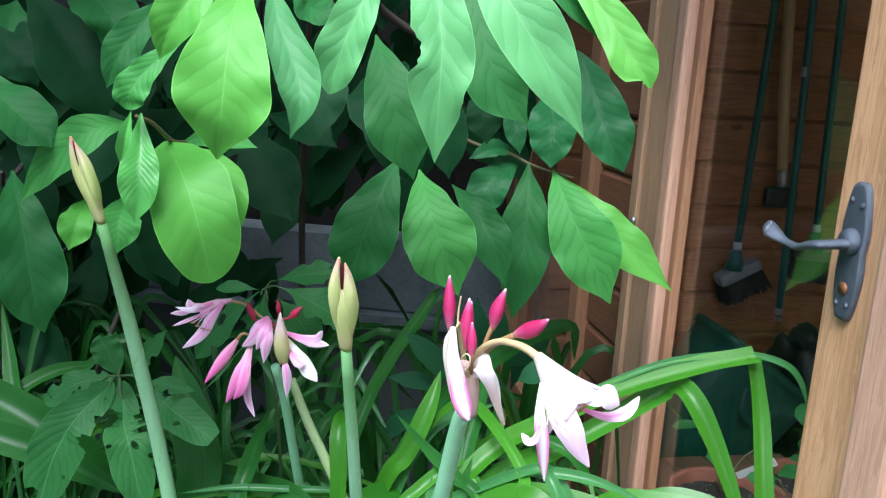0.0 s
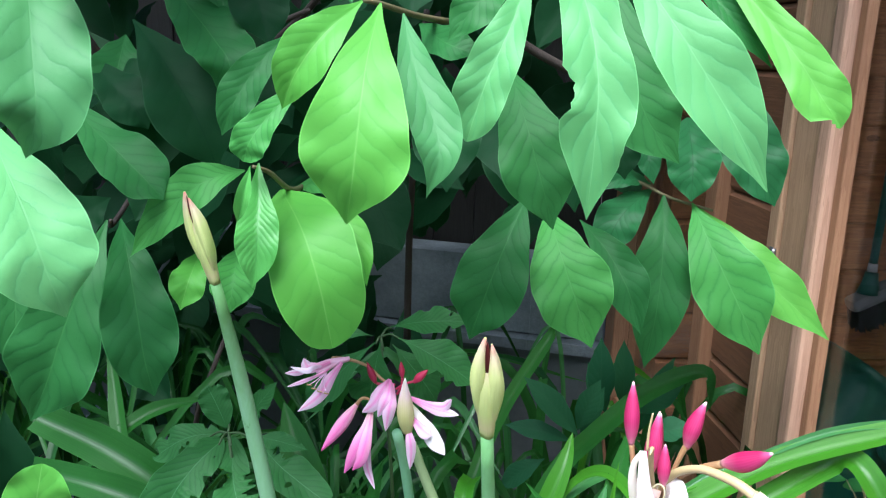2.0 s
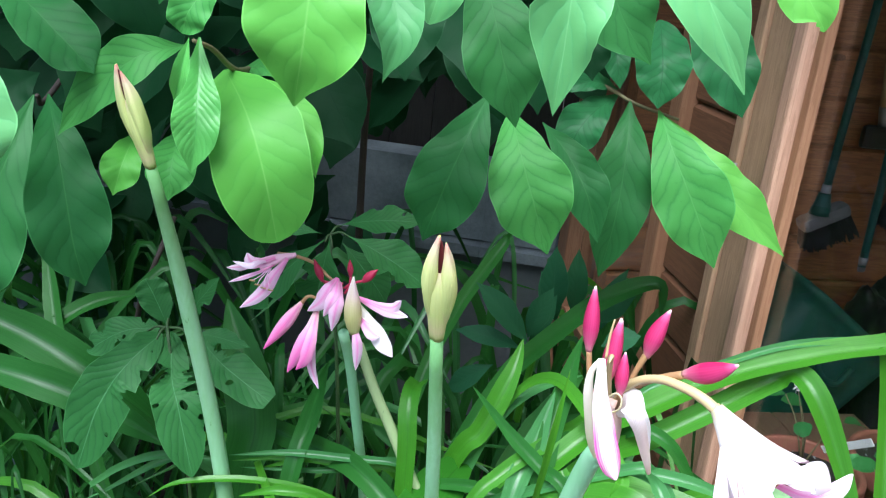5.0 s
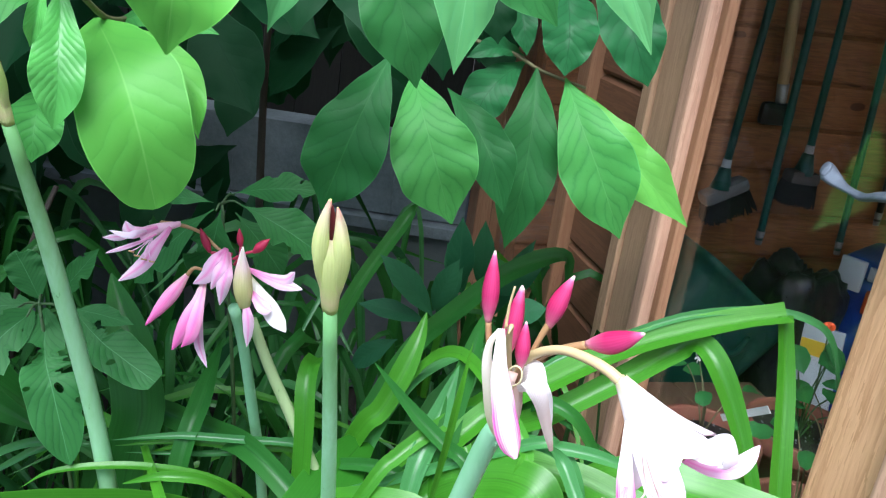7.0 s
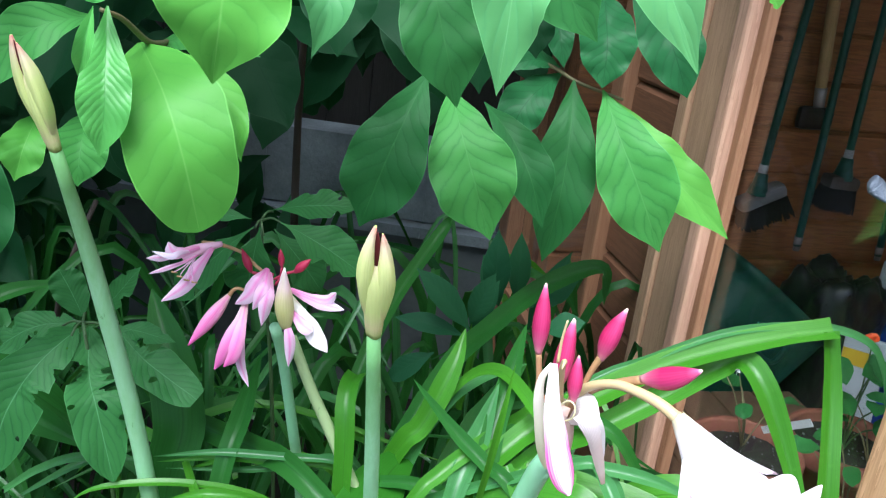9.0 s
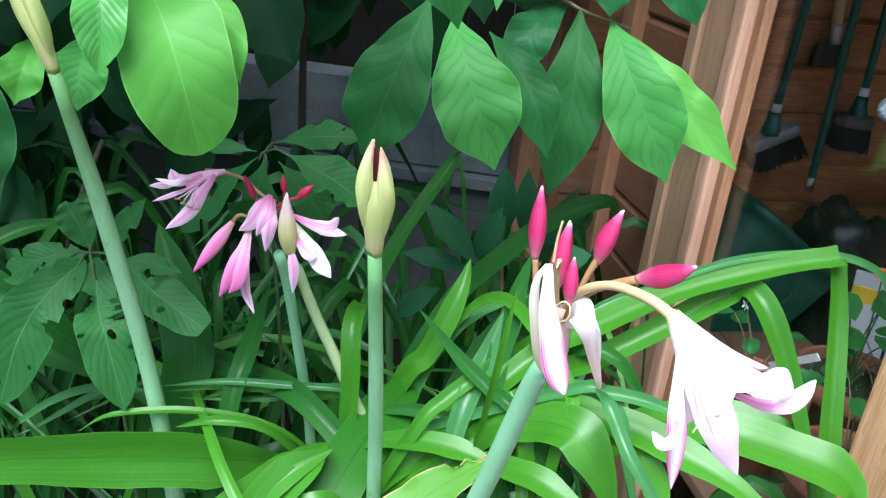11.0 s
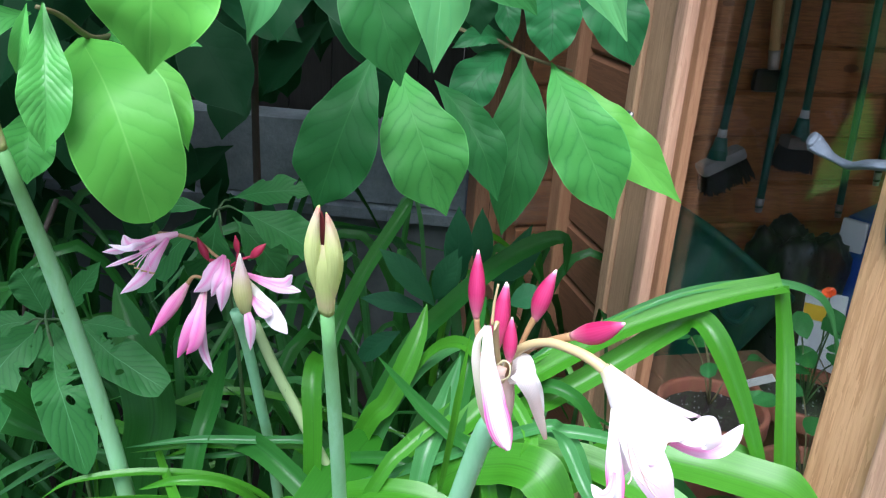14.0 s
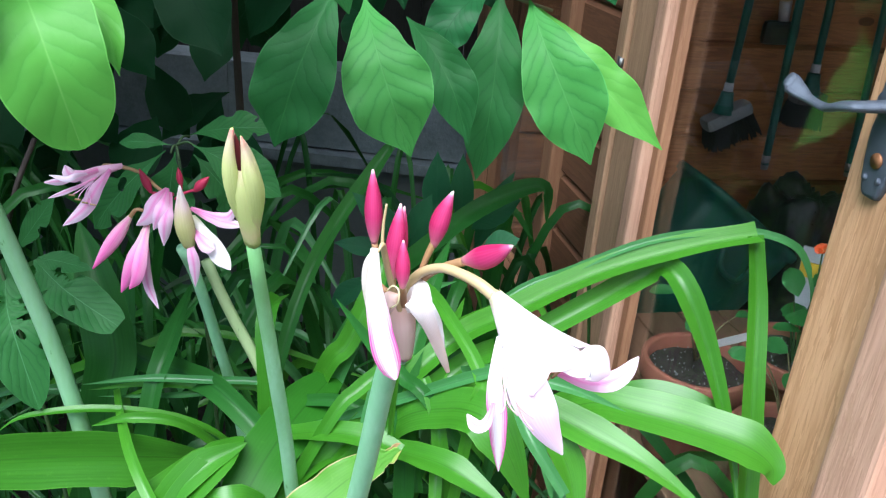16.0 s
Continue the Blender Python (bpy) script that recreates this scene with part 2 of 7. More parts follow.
# the shrub's greens are partly graded by how lit each leaf hangs
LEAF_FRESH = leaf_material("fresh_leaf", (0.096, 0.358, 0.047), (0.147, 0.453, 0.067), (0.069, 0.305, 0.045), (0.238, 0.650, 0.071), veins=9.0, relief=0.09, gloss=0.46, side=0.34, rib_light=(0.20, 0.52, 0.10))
# pale bluish green carries the sky's sheen on the leaf in its colour
LEAF_SHEEN = leaf_material("sky_sheen_leaf", (0.122, 0.386, 0.125), (0.168, 0.479, 0.166), (0.090, 0.367, 0.149), (0.216, 0.600, 0.140), veins=9.0, relief=0.14, shine=0.34, gloss=0.5, side=0.34, rib_light=(0.22, 0.54, 0.20))
# duller copy for leaves turned from the sky, weaker light held in colour
LEAF_LESS_LIT = leaf_material("less_lit_leaf", (0.070, 0.245, 0.082), (0.092, 0.300, 0.100), (0.045, 0.190, 0.070), (0.180, 0.500, 0.110), veins=9.0, relief=0.13, shine=0.28, gloss=0.5, side=0.42, rib_light=(0.115, 0.34, 0.115))
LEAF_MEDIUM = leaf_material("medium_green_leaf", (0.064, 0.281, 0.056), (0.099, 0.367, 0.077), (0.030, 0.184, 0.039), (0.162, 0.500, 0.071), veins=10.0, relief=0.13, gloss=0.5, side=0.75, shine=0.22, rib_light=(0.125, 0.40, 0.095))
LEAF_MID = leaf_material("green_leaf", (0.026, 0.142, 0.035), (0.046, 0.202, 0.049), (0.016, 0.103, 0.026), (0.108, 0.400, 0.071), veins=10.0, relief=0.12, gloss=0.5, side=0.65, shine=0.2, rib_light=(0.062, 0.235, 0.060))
# inner and far leaves: the shrub's shade is put into these near-black greens
LEAF_SHADED = leaf_material("shaded_leaf", (0.007, 0.043, 0.014), (0.013, 0.070, 0.022), (0.007, 0.043, 0.017), (0.065, 0.280, 0.057), veins=9.0, relief=0.090, gloss=0.58, shine=0.14, side=0.25)
LEAF_FAR_SHADED = leaf_material("far_shaded_leaf", (0.007, 0.042, 0.014), (0.017, 0.078, 0.025), (0.008, 0.047, 0.018), (0.065, 0.280, 0.057), relief=0.08, gloss=0.58, shine=0.14, joined=True)
LEAF_YOUNG = leaf_material("young_leaf", (0.085, 0.336, 0.067), (0.113, 0.389, 0.082), (0.057, 0.252, 0.045), (0.238, 0.620, 0.112), veins=15.0, relief=0.15, gloss=0.34, shine=0.35, side=0.3)
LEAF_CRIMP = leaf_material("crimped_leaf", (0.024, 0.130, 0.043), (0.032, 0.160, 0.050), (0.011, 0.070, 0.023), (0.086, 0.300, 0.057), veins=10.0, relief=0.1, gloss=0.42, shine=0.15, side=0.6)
LEAF_EATEN = leaf_material("eaten_leaf", (0.033, 0.150, 0.036), (0.046, 0.185, 0.045), (0.014, 0.080, 0.026), (0.108, 0.350, 0.085), veins=13.0, relief=0.16, gloss=0.5, holes=True, side=0.65, shine=0.2, rib_light=(0.12, 0.34, 0.13))
LEAF_PEONY = leaf_material("slender_leaf", (0.015, 0.084, 0.035), (0.027, 0.119, 0.045), (0.038, 0.119, 0.055), (0.086, 0.300, 0.071), veins=9.0, relief=0.14, shine=0.16, gloss=0.55, side=0.2)
STRAP = leaf_material("strap_leaf", (0.030, 0.155, 0.006), (0.058, 0.232, 0.010), (0.110, 0.330, 0.032), (0.250, 0.550, 0.014), relief=0.10, gloss=0.40, shine=0.5, through_light=0.25, ribbed=True)
STRAP_TORN = leaf_material("torn_strap_leaf", (0.076, 0.240, 0.023), (0.108, 0.300, 0.030), (0.173, 0.360, 0.057), (0.270, 0.500, 0.043), relief=0.08, gloss=0.45, through_light=0.25, ribbed=True, torn=True, streaky=0.3)
STRAP_GLOSSY = leaf_material("glossy_strap_leaf", (0.015, 0.088, 0.006), (0.024, 0.118, 0.008), (0.045, 0.175, 0.016), (0.140, 0.360, 0.010), relief=0.03, gloss=0.42, shine=0.1, through_light=0.12, ribbed=True, streaky=0.2)
STRAP_BLUE = leaf_material("bluish_strap_leaf", (0.037, 0.164, 0.039), (0.062, 0.221, 0.057), (0.130, 0.360, 0.126), (0.173, 0.450, 0.112), relief=0.07, gloss=0.34, shine=0.55, ribbed=True)
# two darker strap greens with the clump's shade put into the colour
STRAP_SHADED = leaf_material("shaded_strap_leaf", (0.013, 0.085, 0.013), (0.030, 0.140, 0.019), (0.054, 0.190, 0.036), (0.108, 0.360, 0.030), relief=0.07, gloss=0.38, ribbed=True, shine=0.28)
STRAP_DEEP_SHADE = leaf_material("deep_shade_strap_leaf", (0.008, 0.048, 0.010), (0.016, 0.078, 0.013), (0.030, 0.110, 0.022), (0.060, 0.200, 0.020), relief=0.07, gloss=0.42, ribbed=True, shine=0.2)
SCAPE = stalk_material("scape_green", (0.42, 0.74, 0.50), (0.18, 0.52, 0.20))
SCAPE_TALL = stalk_material("scape_green_tall", (0.38, 0.64, 0.44), (0.17, 0.45, 0.14), 0.987)
SCAPE_BARE = stalk_material("scape_green_bare", (0.38, 0.66, 0.46), (0.17, 0.45, 0.15), 0.900)
SCAPE_PALE = stalk_material("pale_stem", (0.33, 0.40, 0.21), (0.20, 0.32, 0.12))
SPATHE = petal_material("spathe", [(0.0, rgb(0.52, 0.66, 0.18)), (0.14, rgb(0.82, 0.76, 0.38)), (0.35, rgb(0.76, 0.88, 0.30)), (0.7, rgb(0.80, 0.88, 0.34)), (0.9, rgb(0.86, 0.70, 0.48)), (1.0, rgb(0.66, 0.20, 0.18))], (0.62, 0.72, 0.28), 0.16, 0.13, 2.2, 0.3)
SPATHE_DRY = petal_material("dry_spathe", [(0.0, rgb(0.62, 0.52, 0.40)), (0.6, rgb(0.70, 0.54, 0.48)), (1.0, rgb(0.55, 0.35, 0.25))], (0.66, 0.38, 0.38), 0.3, 0.4)
BUD_RED = petal_material("red_bud", [(0.0, rgb(0.80, 0.46, 0.40)), (0.16, rgb(0.62, 0.12, 0.22)), (0.4, rgb(0.44, 0.008, 0.085)), (0.78, rgb(0.42, 0.008, 0.080)), (0.93, rgb(0.66, 0.12, 0.26)), (1.0, rgb(0.9, 0.78, 0.74))], (0.72, 0.10, 0.30), 0.15, 0.45, 2.0, 0.10)
BUD_DARK = petal_material("dark_red_bud", [(0.0, rgb(0.42, 0.03, 0.08)), (1.0, rgb(0.36, 0.01, 0.05))], (0.3, 0.01, 0.04), 0.15, 0.4)
BUD_SPLIT = petal_material("maroon_split", [(0.0, rgb(0.055, 0.005, 0.006)), (1.0, rgb(0.11, 0.010, 0.012))], (0.035, 0.003, 0.004), 0.05, 0.5)
PETAL_WHITE = petal_material("white_petal", [(0.0, rgb(0.80, 0.77, 0.48)), (0.14, rgb(0.92, 0.89, 0.80)), (0.3, rgb(0.93, 0.90, 0.89)), (0.8, rgb(0.93, 0.88, 0.90)), (1.0, rgb(0.88, 0.66, 0.78))], (0.93, 0.80, 0.87), 0.42, 0.15)
PETAL_WILT = petal_material("wilted_petal", [(0.0, rgb(0.92, 0.89, 0.86)), (0.5, rgb(0.92, 0.86, 0.86)), (0.72, rgb(0.78, 0.64, 0.60)), (0.9, rgb(0.84, 0.70, 0.62)), (1.0, rgb(0.66, 0.44, 0.36))], (0.78, 0.62, 0.62), 0.35, 0.3, 3.0, 0.3)
PETAL_TIP = petal_material("flushed_petal", [(0.0, rgb(0.93, 0.90, 0.89)), (0.4, rgb(0.93, 0.82, 0.90)), (0.8, rgb(0.90, 0.66, 0.84)), (1.0, rgb(0.92, 0.80, 0.88))], (0.88, 0.50, 0.75), 0.35, 0.38)
PETAL_EDGED = petal_material("pink_edged_petal", [(0.0, rgb(0.90, 0.86, 0.72)), (0.35, rgb(0.90, 0.72, 0.80)), (0.6, rgb(0.82, 0.14, 0.50)), (1.0, rgb(0.80, 0.10, 0.46))], (0.95, 0.90, 0.92), 0.3, 1.9, 2.1)
PETAL_CREAM = petal_material("cream_petal", [(0.0, rgb(0.90, 0.86, 0.66)), (0.45, rgb(0.92, 0.89, 0.76)), (0.8, rgb(0.80, 0.80, 0.52)), (1.0, rgb(0.62, 0.60, 0.34))], (0.90, 0.80, 0.74), 0.3, 0.2)
PETAL_PINK = petal_material("pink_petal", [(0.0, rgb(0.74, 0.26, 0.48)), (0.4, rgb(0.82, 0.50, 0.70)), (1.0, rgb(0.88, 0.74, 0.86))], (0.76, 0.12, 0.46), 0.3, 0.85, 4.5)
PETAL_PALE = petal_material("pale_lilac_petal", [(0.0, rgb(0.80, 0.52, 0.72)), (0.5, rgb(0.86, 0.72, 0.86)), (1.0, rgb(0.90, 0.82, 0.92))], (0.84, 0.52, 0.74), 0.3, 0.4)
PETAL_TUBE = plain_material("pink_flower_tube", (0.72, 0.30, 0.50), 0.45, spots=0.7, scale=80.0, relief=0.1, col2=(0.84, 0.58, 0.72))
PETAL_ROSE = petal_material("rose_petal", [(0.0, rgb(0.80, 0.62, 0.56)), (0.3, rgb(0.86, 0.46, 0.64)), (0.75, rgb(0.84, 0.30, 0.58)), (1.0, rgb(0.80, 0.16, 0.48))], (0.78, 0.09, 0.42), 0.3, 0.8, 3.2)
SPATHE_OLD = petal_material("withering_spathe", [(0.0, rgb(0.58, 0.64, 0.28)), (0.35, rgb(0.62, 0.64, 0.28)), (0.55, rgb(0.70, 0.64, 0.40)), (0.7, rgb(0.86, 0.68, 0.70)), (1.0, rgb(0.90, 0.84, 0.86))], (0.50, 0.48, 0.18), 0.35, 0.5, 3.0, 0.3)
GREEN_STALK = plain_material("green_stalk", (0.035, 0.11, 0.03), 0.55, spots=0.6, scale=60.0, relief=0.2, col2=(0.06, 0.08, 0.03))
PEDICEL = plain_material("pedicel", (0.42, 0.17, 0.11), 0.45, spots=0.6, scale=25.0, relief=0.1, col2=(0.25, 0.24, 0.07))
TUBE_GREEN = plain_material("flower_tube", (0.44, 0.34, 0.13), 0.4, spots=0.6, scale=25.0, relief=0.1, col2=(0.52, 0.42, 0.26))
TWIG = plain_material("twig_bark", (0.06, 0.045, 0.035), 0.75, spots=0.7, scale=60.0, relief=0.5)
TWIG_GREEN = plain_material("green_twig", (0.09, 0.13, 0.045), 0.6, spots=0.6, scale=60.0, relief=0.3, col2=(0.2, 0.12, 0.07))
DOOR_WOOD = wood_material("door_wood", (0.76, 0.46, 0.25), (0.44, 0.23, 0.10), axis=2)
STILE_WOOD = wood_material("weathered_stile_wood", (0.56, 0.36, 0.215), (0.36, 0.215, 0.12), axis=2)
BEAD_WOOD = wood_material("bead_wood", (0.68, 0.42, 0.29), (0.46, 0.26, 0.165), axis=2, knots=False)
CLAD_WOOD = wood_material("cladding_wood", (0.26, 0.120, 0.058), (0.14, 0.062, 0.032), axis=0)
TRIM_WOOD = wood_material("trim_wood", (0.40, 0.21, 0.11), (0.26, 0.12, 0.06), axis=2, knots=False)
INNER_WOOD = wood_material("inner_wood", (0.44, 0.185, 0.065), (0.17, 0.060, 0.022), axis=1)
BENCH_WOOD = wood_material("bench_wood", (0.24, 0.15, 0.09), (0.14, 0.08, 0.05), axis=0)
CONCRETE = plain_material("concrete", (0.40, 0.46, 0.50), 0.9, spots=1.0, scale=9.0, relief=0.9, col2=(0.16, 0.19, 0.20))
CONCRETE_DARK = plain_material("stained_concrete", (0.17, 0.185, 0.19), 0.85, spots=0.9, scale=6.0, relief=0.5, col2=(0.09, 0.11, 0.11))
# near-black so the boards read as deep shade between the leaves
FENCE_SHADED = wood_material("shaded_fence_wood", (0.030, 0.028, 0.025), (0.014, 0.013, 0.012), axis=2)
SOIL = plain_material("soil", (0.03, 0.022, 0.016), 0.95, spots=0.9, scale=22.0, relief=1.0, col2=(0.02, 0.015, 0.012))
COMPOST = plain_material("potting_soil", (0.010, 0.008, 0.007), 0.9, spots=1.0, scale=60.0, relief=1.0, col2=(0.035, 0.028, 0.022))
TERRACOTTA = plain_material("terracotta", (0.27, 0.085, 0.05), 0.75, spots=0.6, scale=14.0, relief=0.3, col2=(0.20, 0.085, 0.06))
IRON = plain_material("hammered_iron", (0.16, 0.19, 0.23), 0.42, metal=0.6, spots=0.5, scale=120.0, relief=0.5, col2=(0.08, 0.10, 0.13))
STEEL = plain_material("steel", (0.5, 0.5, 0.5), 0.4, metal=0.9, spots=0.4, scale=90.0, relief=0.2)
BRASS = plain_material("keyhole_brass", (0.35, 0.16, 0.07), 0.5, metal=0.5, spots=0.5, scale=90.0, relief=0.2)
PLASTIC_GREEN = plain_material("dark_green_plastic", (0.005, 0.080, 0.052), 0.52, spots=0.4, scale=12.0, relief=0.15)
TOOL_GREEN = plain_material("green_tool_paint", (0.01, 0.11, 0.085), 0.4, spots=0.5, scale=25.0, relief=0.15)
PLASTIC_BLACK = plain_material("black_plastic", (0.012, 0.012, 0.014), 0.3, spots=0.4, scale=12.0, relief=0.3)
PLASTIC_BLUE = plain_material("blue_plastic", (0.015, 0.05, 0.30), 0.38, spots=0.4, scale=12.0, relief=0.15)
PLASTIC_ORANGE = plain_material("orange_plastic", (0.75, 0.10, 0.02), 0.4, spots=0.3, scale=12.0, relief=0.1)
PLASTIC_WHITE = plain_material("white_plastic", (0.75, 0.77, 0.78), 0.4, spots=0.15, scale=12.0, relief=0.1)
PLASTIC_PALE = plain_material("pale_grey_plastic", (0.50, 0.54, 0.60), 0.45, spots=0.3, scale=30.0, relief=0.2)
# pale plastic darkened to give the dimness and haze behind the glass
PLASTIC_PALE_DULL = plain_material("dimmed_plastic", (0.12, 0.11, 0.10), 0.7, spots=0.6, scale=30.0, relief=0.2)
GLAZE_BLUE = plain_material("pale_blue_glaze", (0.30, 0.38, 0.50), 0.35, spots=0.6, scale=14.0, relief=0.2, col2=(0.18, 0.24, 0.30))
PLASTIC_GREY = plain_material("grey_plastic", (0.20, 0.21, 0.22), 0.5, spots=0.4, scale=30.0, relief=0.3)
YELLOW = plain_material("yellow_paint", (0.65, 0.45, 0.03), 0.45, spots=0.3, scale=14.0, relief=0.1)
ASH_WOOD = wood_material("ash_handle_wood", (0.50, 0.36, 0.16), (0.38, 0.25, 0.10), axis=2, knots=False)
BRISTLE = plain_material("broom_bristle", (0.035, 0.033, 0.034), 0.85, spots=0.8, scale=120.0, relief=0.8)


def glass_material():
    m, nt, bsdf, out = nodes_of("window_glass")
    clear = node(nt, "ShaderNodeBsdfGlass", {"Color": rgb(0.96, 0.98, 0.97), "Roughness": 0.0, "IOR": 1.45})
    nt.links.new(clear.outputs[0], out.inputs[0])
    return m


GLASS = glass_material()


# ---- mesh helpers ----
def thing(name, label, category, m=None, group="", kind=""):
    ob = new(name)
    ob.matrix_world = m or Matrix.Identity(4)
    return tagged(ob, label, category, group, kind)


def part(name, bm, material, parent=None, label="", smooth=True, m=None):
    me = bpy.data.meshes.new(name)
    bm.to_mesh(me)
    bm.free()
    me.materials.append(material)
    for p in me.polygons:
        p.use_smooth = smooth
    ob = new(name, me)
    if parent:
        ob.parent = parent
    if m:
        ob.matrix_basis = m
    return tagged(ob, label)


def box_bm(x0, x1, y0, y1, z0, z1, bevel=0.003, bm=None):
    bm = bm or bmesh.new()
    r = bmesh.ops.create_cube(bm, size=1.0)
    bmesh.ops.scale(bm, vec=(x1 - x0, y1 - y0, z1 - z0), verts=r["verts"])
    bmesh.ops.translate(bm, vec=((x0 + x1) / 2, (y0 + y1) / 2, (z0 + z1) / 2), verts=r["verts"])
    if bevel > 0:
        edges = list({e for v in r["verts"] for e in v.link_edges})
        bmesh.ops.bevel(bm, geom=edges, offset=bevel, segments=2, affect="EDGES", profile=0.6)
    return bm


def spline(points, count):
    """Points spaced along a smooth curve through the given ones."""
    p = [Vector(q) for q in points]
    p = [p[0] * 2 - p[1]] + p + [p[-1] * 2 - p[-2]]
    out, spans = [], len(p) - 3
    for k in range(count):
        f = k / (count - 1) * spans
        i = min(int(f), spans - 1)
        s = f - i
        a, b, c, d = p[i:i + 4]
        out.append(0.5 * ((2 * b) + (c - a) * s + (2 * a - 5 * b + 4 * c - d) * s * s + (3 * b - a - 3 * c + d) * s ** 3))
    return out


def tube_bm(points, radii, count=14, sides=10, bm=None, cap=True, flat=1.0):
    """A round stem through the points; radii from foot to top."""
    bm = bm or bmesh.new()
    pts = spline(points, count)
    rings, side = [], None
    for k, q in enumerate(pts):
        way = (pts[min(k + 1, count - 1)] - pts[max(k - 1, 0)]).normalized()
        side = (side or Vector((1, 0.13, 0.07))) - way * (side or Vector((1, 0.13, 0.07))).dot(way)
        side.normalize()
        other = way.cross(side)
        f = k / (count - 1) * (len(radii) - 1)
        i = min(int(f), len(radii) - 2)
        r = radii[i] + (radii[i + 1] - radii[i]) * (f - i)
        rings.append([bm.verts.new(q + (side * math.cos(a) + other * math.sin(a) * flat) * r) for a in [2 * math.pi * j / sides for j in range(sides)]])
    for a, b in zip(rings, rings[1:]):
        for j in range(sides):
            bm.faces.new((a[j], a[(j + 1) % sides], b[(j + 1) % sides], b[j]))
    if cap:
        bm.faces.new(rings[0][::-1])
        bm.faces.new(rings[-1])
    return bm


def lathe_bm(profile, sides=28, bm=None, close=True):
    """A turned shape: (radius, height) pairs round the z axis."""
    bm = bm or bmesh.new()
    rings = [[bm.verts.new((r * math.cos(2 * math.pi * j / sides), r * math.sin(2 * math.pi * j / sides), z)) for j in range(sides)] for r, z in profile]
    for a, b in zip(rings, rings[1:]):
        for j in range(sides):
            bm.faces.new((a[j], a[(j + 1) % sides], b[(j + 1) % sides], b[j]))
    if close:
        bm.faces.new(rings[0][::-1])
        bm.faces.new(rings[-1])
    return bm


# point near the camera path that leaves and petals are turned towards
VIEW_SIDE = Vector((0.16, 0.30, 1.45))


def sheet_bm(spine, widths, facing, fold=0.25, wave=0.0, waves=5.0, cols=6, twist=0.0, seed=0.0, cup=0.0, bites=(), uneven=0.0, rag=0.0):
    """A blade along a spine: half widths by row, a fold at the midrib, a wavy rim, a twist in degrees, bites (place, side, depth, reach) out of the rim; uv runs across and along."""
    bm = bmesh.new()
    layer = bm.loops.layers.uv.new("UVMap")
    n, rows = len(spine), []
    side0 = None
    for k, q in enumerate(spine):
        way = (spine[min(k + 1, n - 1)] - spine[max(k - 1, 0)]).normalized()
        up = facing - way * facing.dot(way)
        if up.length < 1e-4:
            up = Vector((0, 0, 1))
        up.normalize()
        side = way.cross(up)
        if side0 and side.dot(side0) < 0:
            side, up = -side, -up
        side0 = side
        s = k / (n - 1)
        a = radians(twist) * (s - 0.3)
        side, up = side * math.cos(a) + up * math.sin(a), up * math.cos(a) - side * math.sin(a)
        row = []
        for c in range(cols + 1):
            w = 2 * c / cols - 1
            rim = abs(w) ** 2
            lift = (abs(w) * fold + cup * w * w) * widths[k] + wave * rim * widths[k] * math.sin(s * waves * 6.28 + seed + (1.7 if w > 0 else 0))
            wide = widths[k] * (1 + rim * (0.030 * math.sin(s * 17 + seed * 3 + w) + 0.035 * noise.noise(Vector((s * 11.0, seed, w)))))
            for spot, edge, depth, reach in bites:
                if edge * w > 0 and abs(s - spot) < reach:
                    wide *= 1 - depth * (1 - ((s - spot) / reach) ** 2) ** 0.5 * (0.85 + 0.15 * math.sin(s * 160))
            lift += uneven * widths[k] * noise.noise(Vector((w * 1.3 + seed, s * 5.0, seed * 0.37)))
            torn = rag * max(0.0, s - 0.55) * (noise.noise(Vector((w * 4.0, seed, 1.0))) + 0.5 * noise.noise(Vector((w * 13.0, seed, 2.0))))
            row.append((bm.verts.new(q + side * w * wide + up * (lift + 0.3 * torn) + way * torn), (w + 1) / 2, s))
        rows.append(row)
    for ra, rb in zip(rows, rows[1:]):
        for c in range(cols):
            quad = (ra[c], ra[c + 1], rb[c + 1], rb[c])
            face = bm.faces.new([v[0] for v in quad])
            for loop, v in zip(face.loops, quad):
                loop[layer].uv = (v[1], v[2])
    return bm

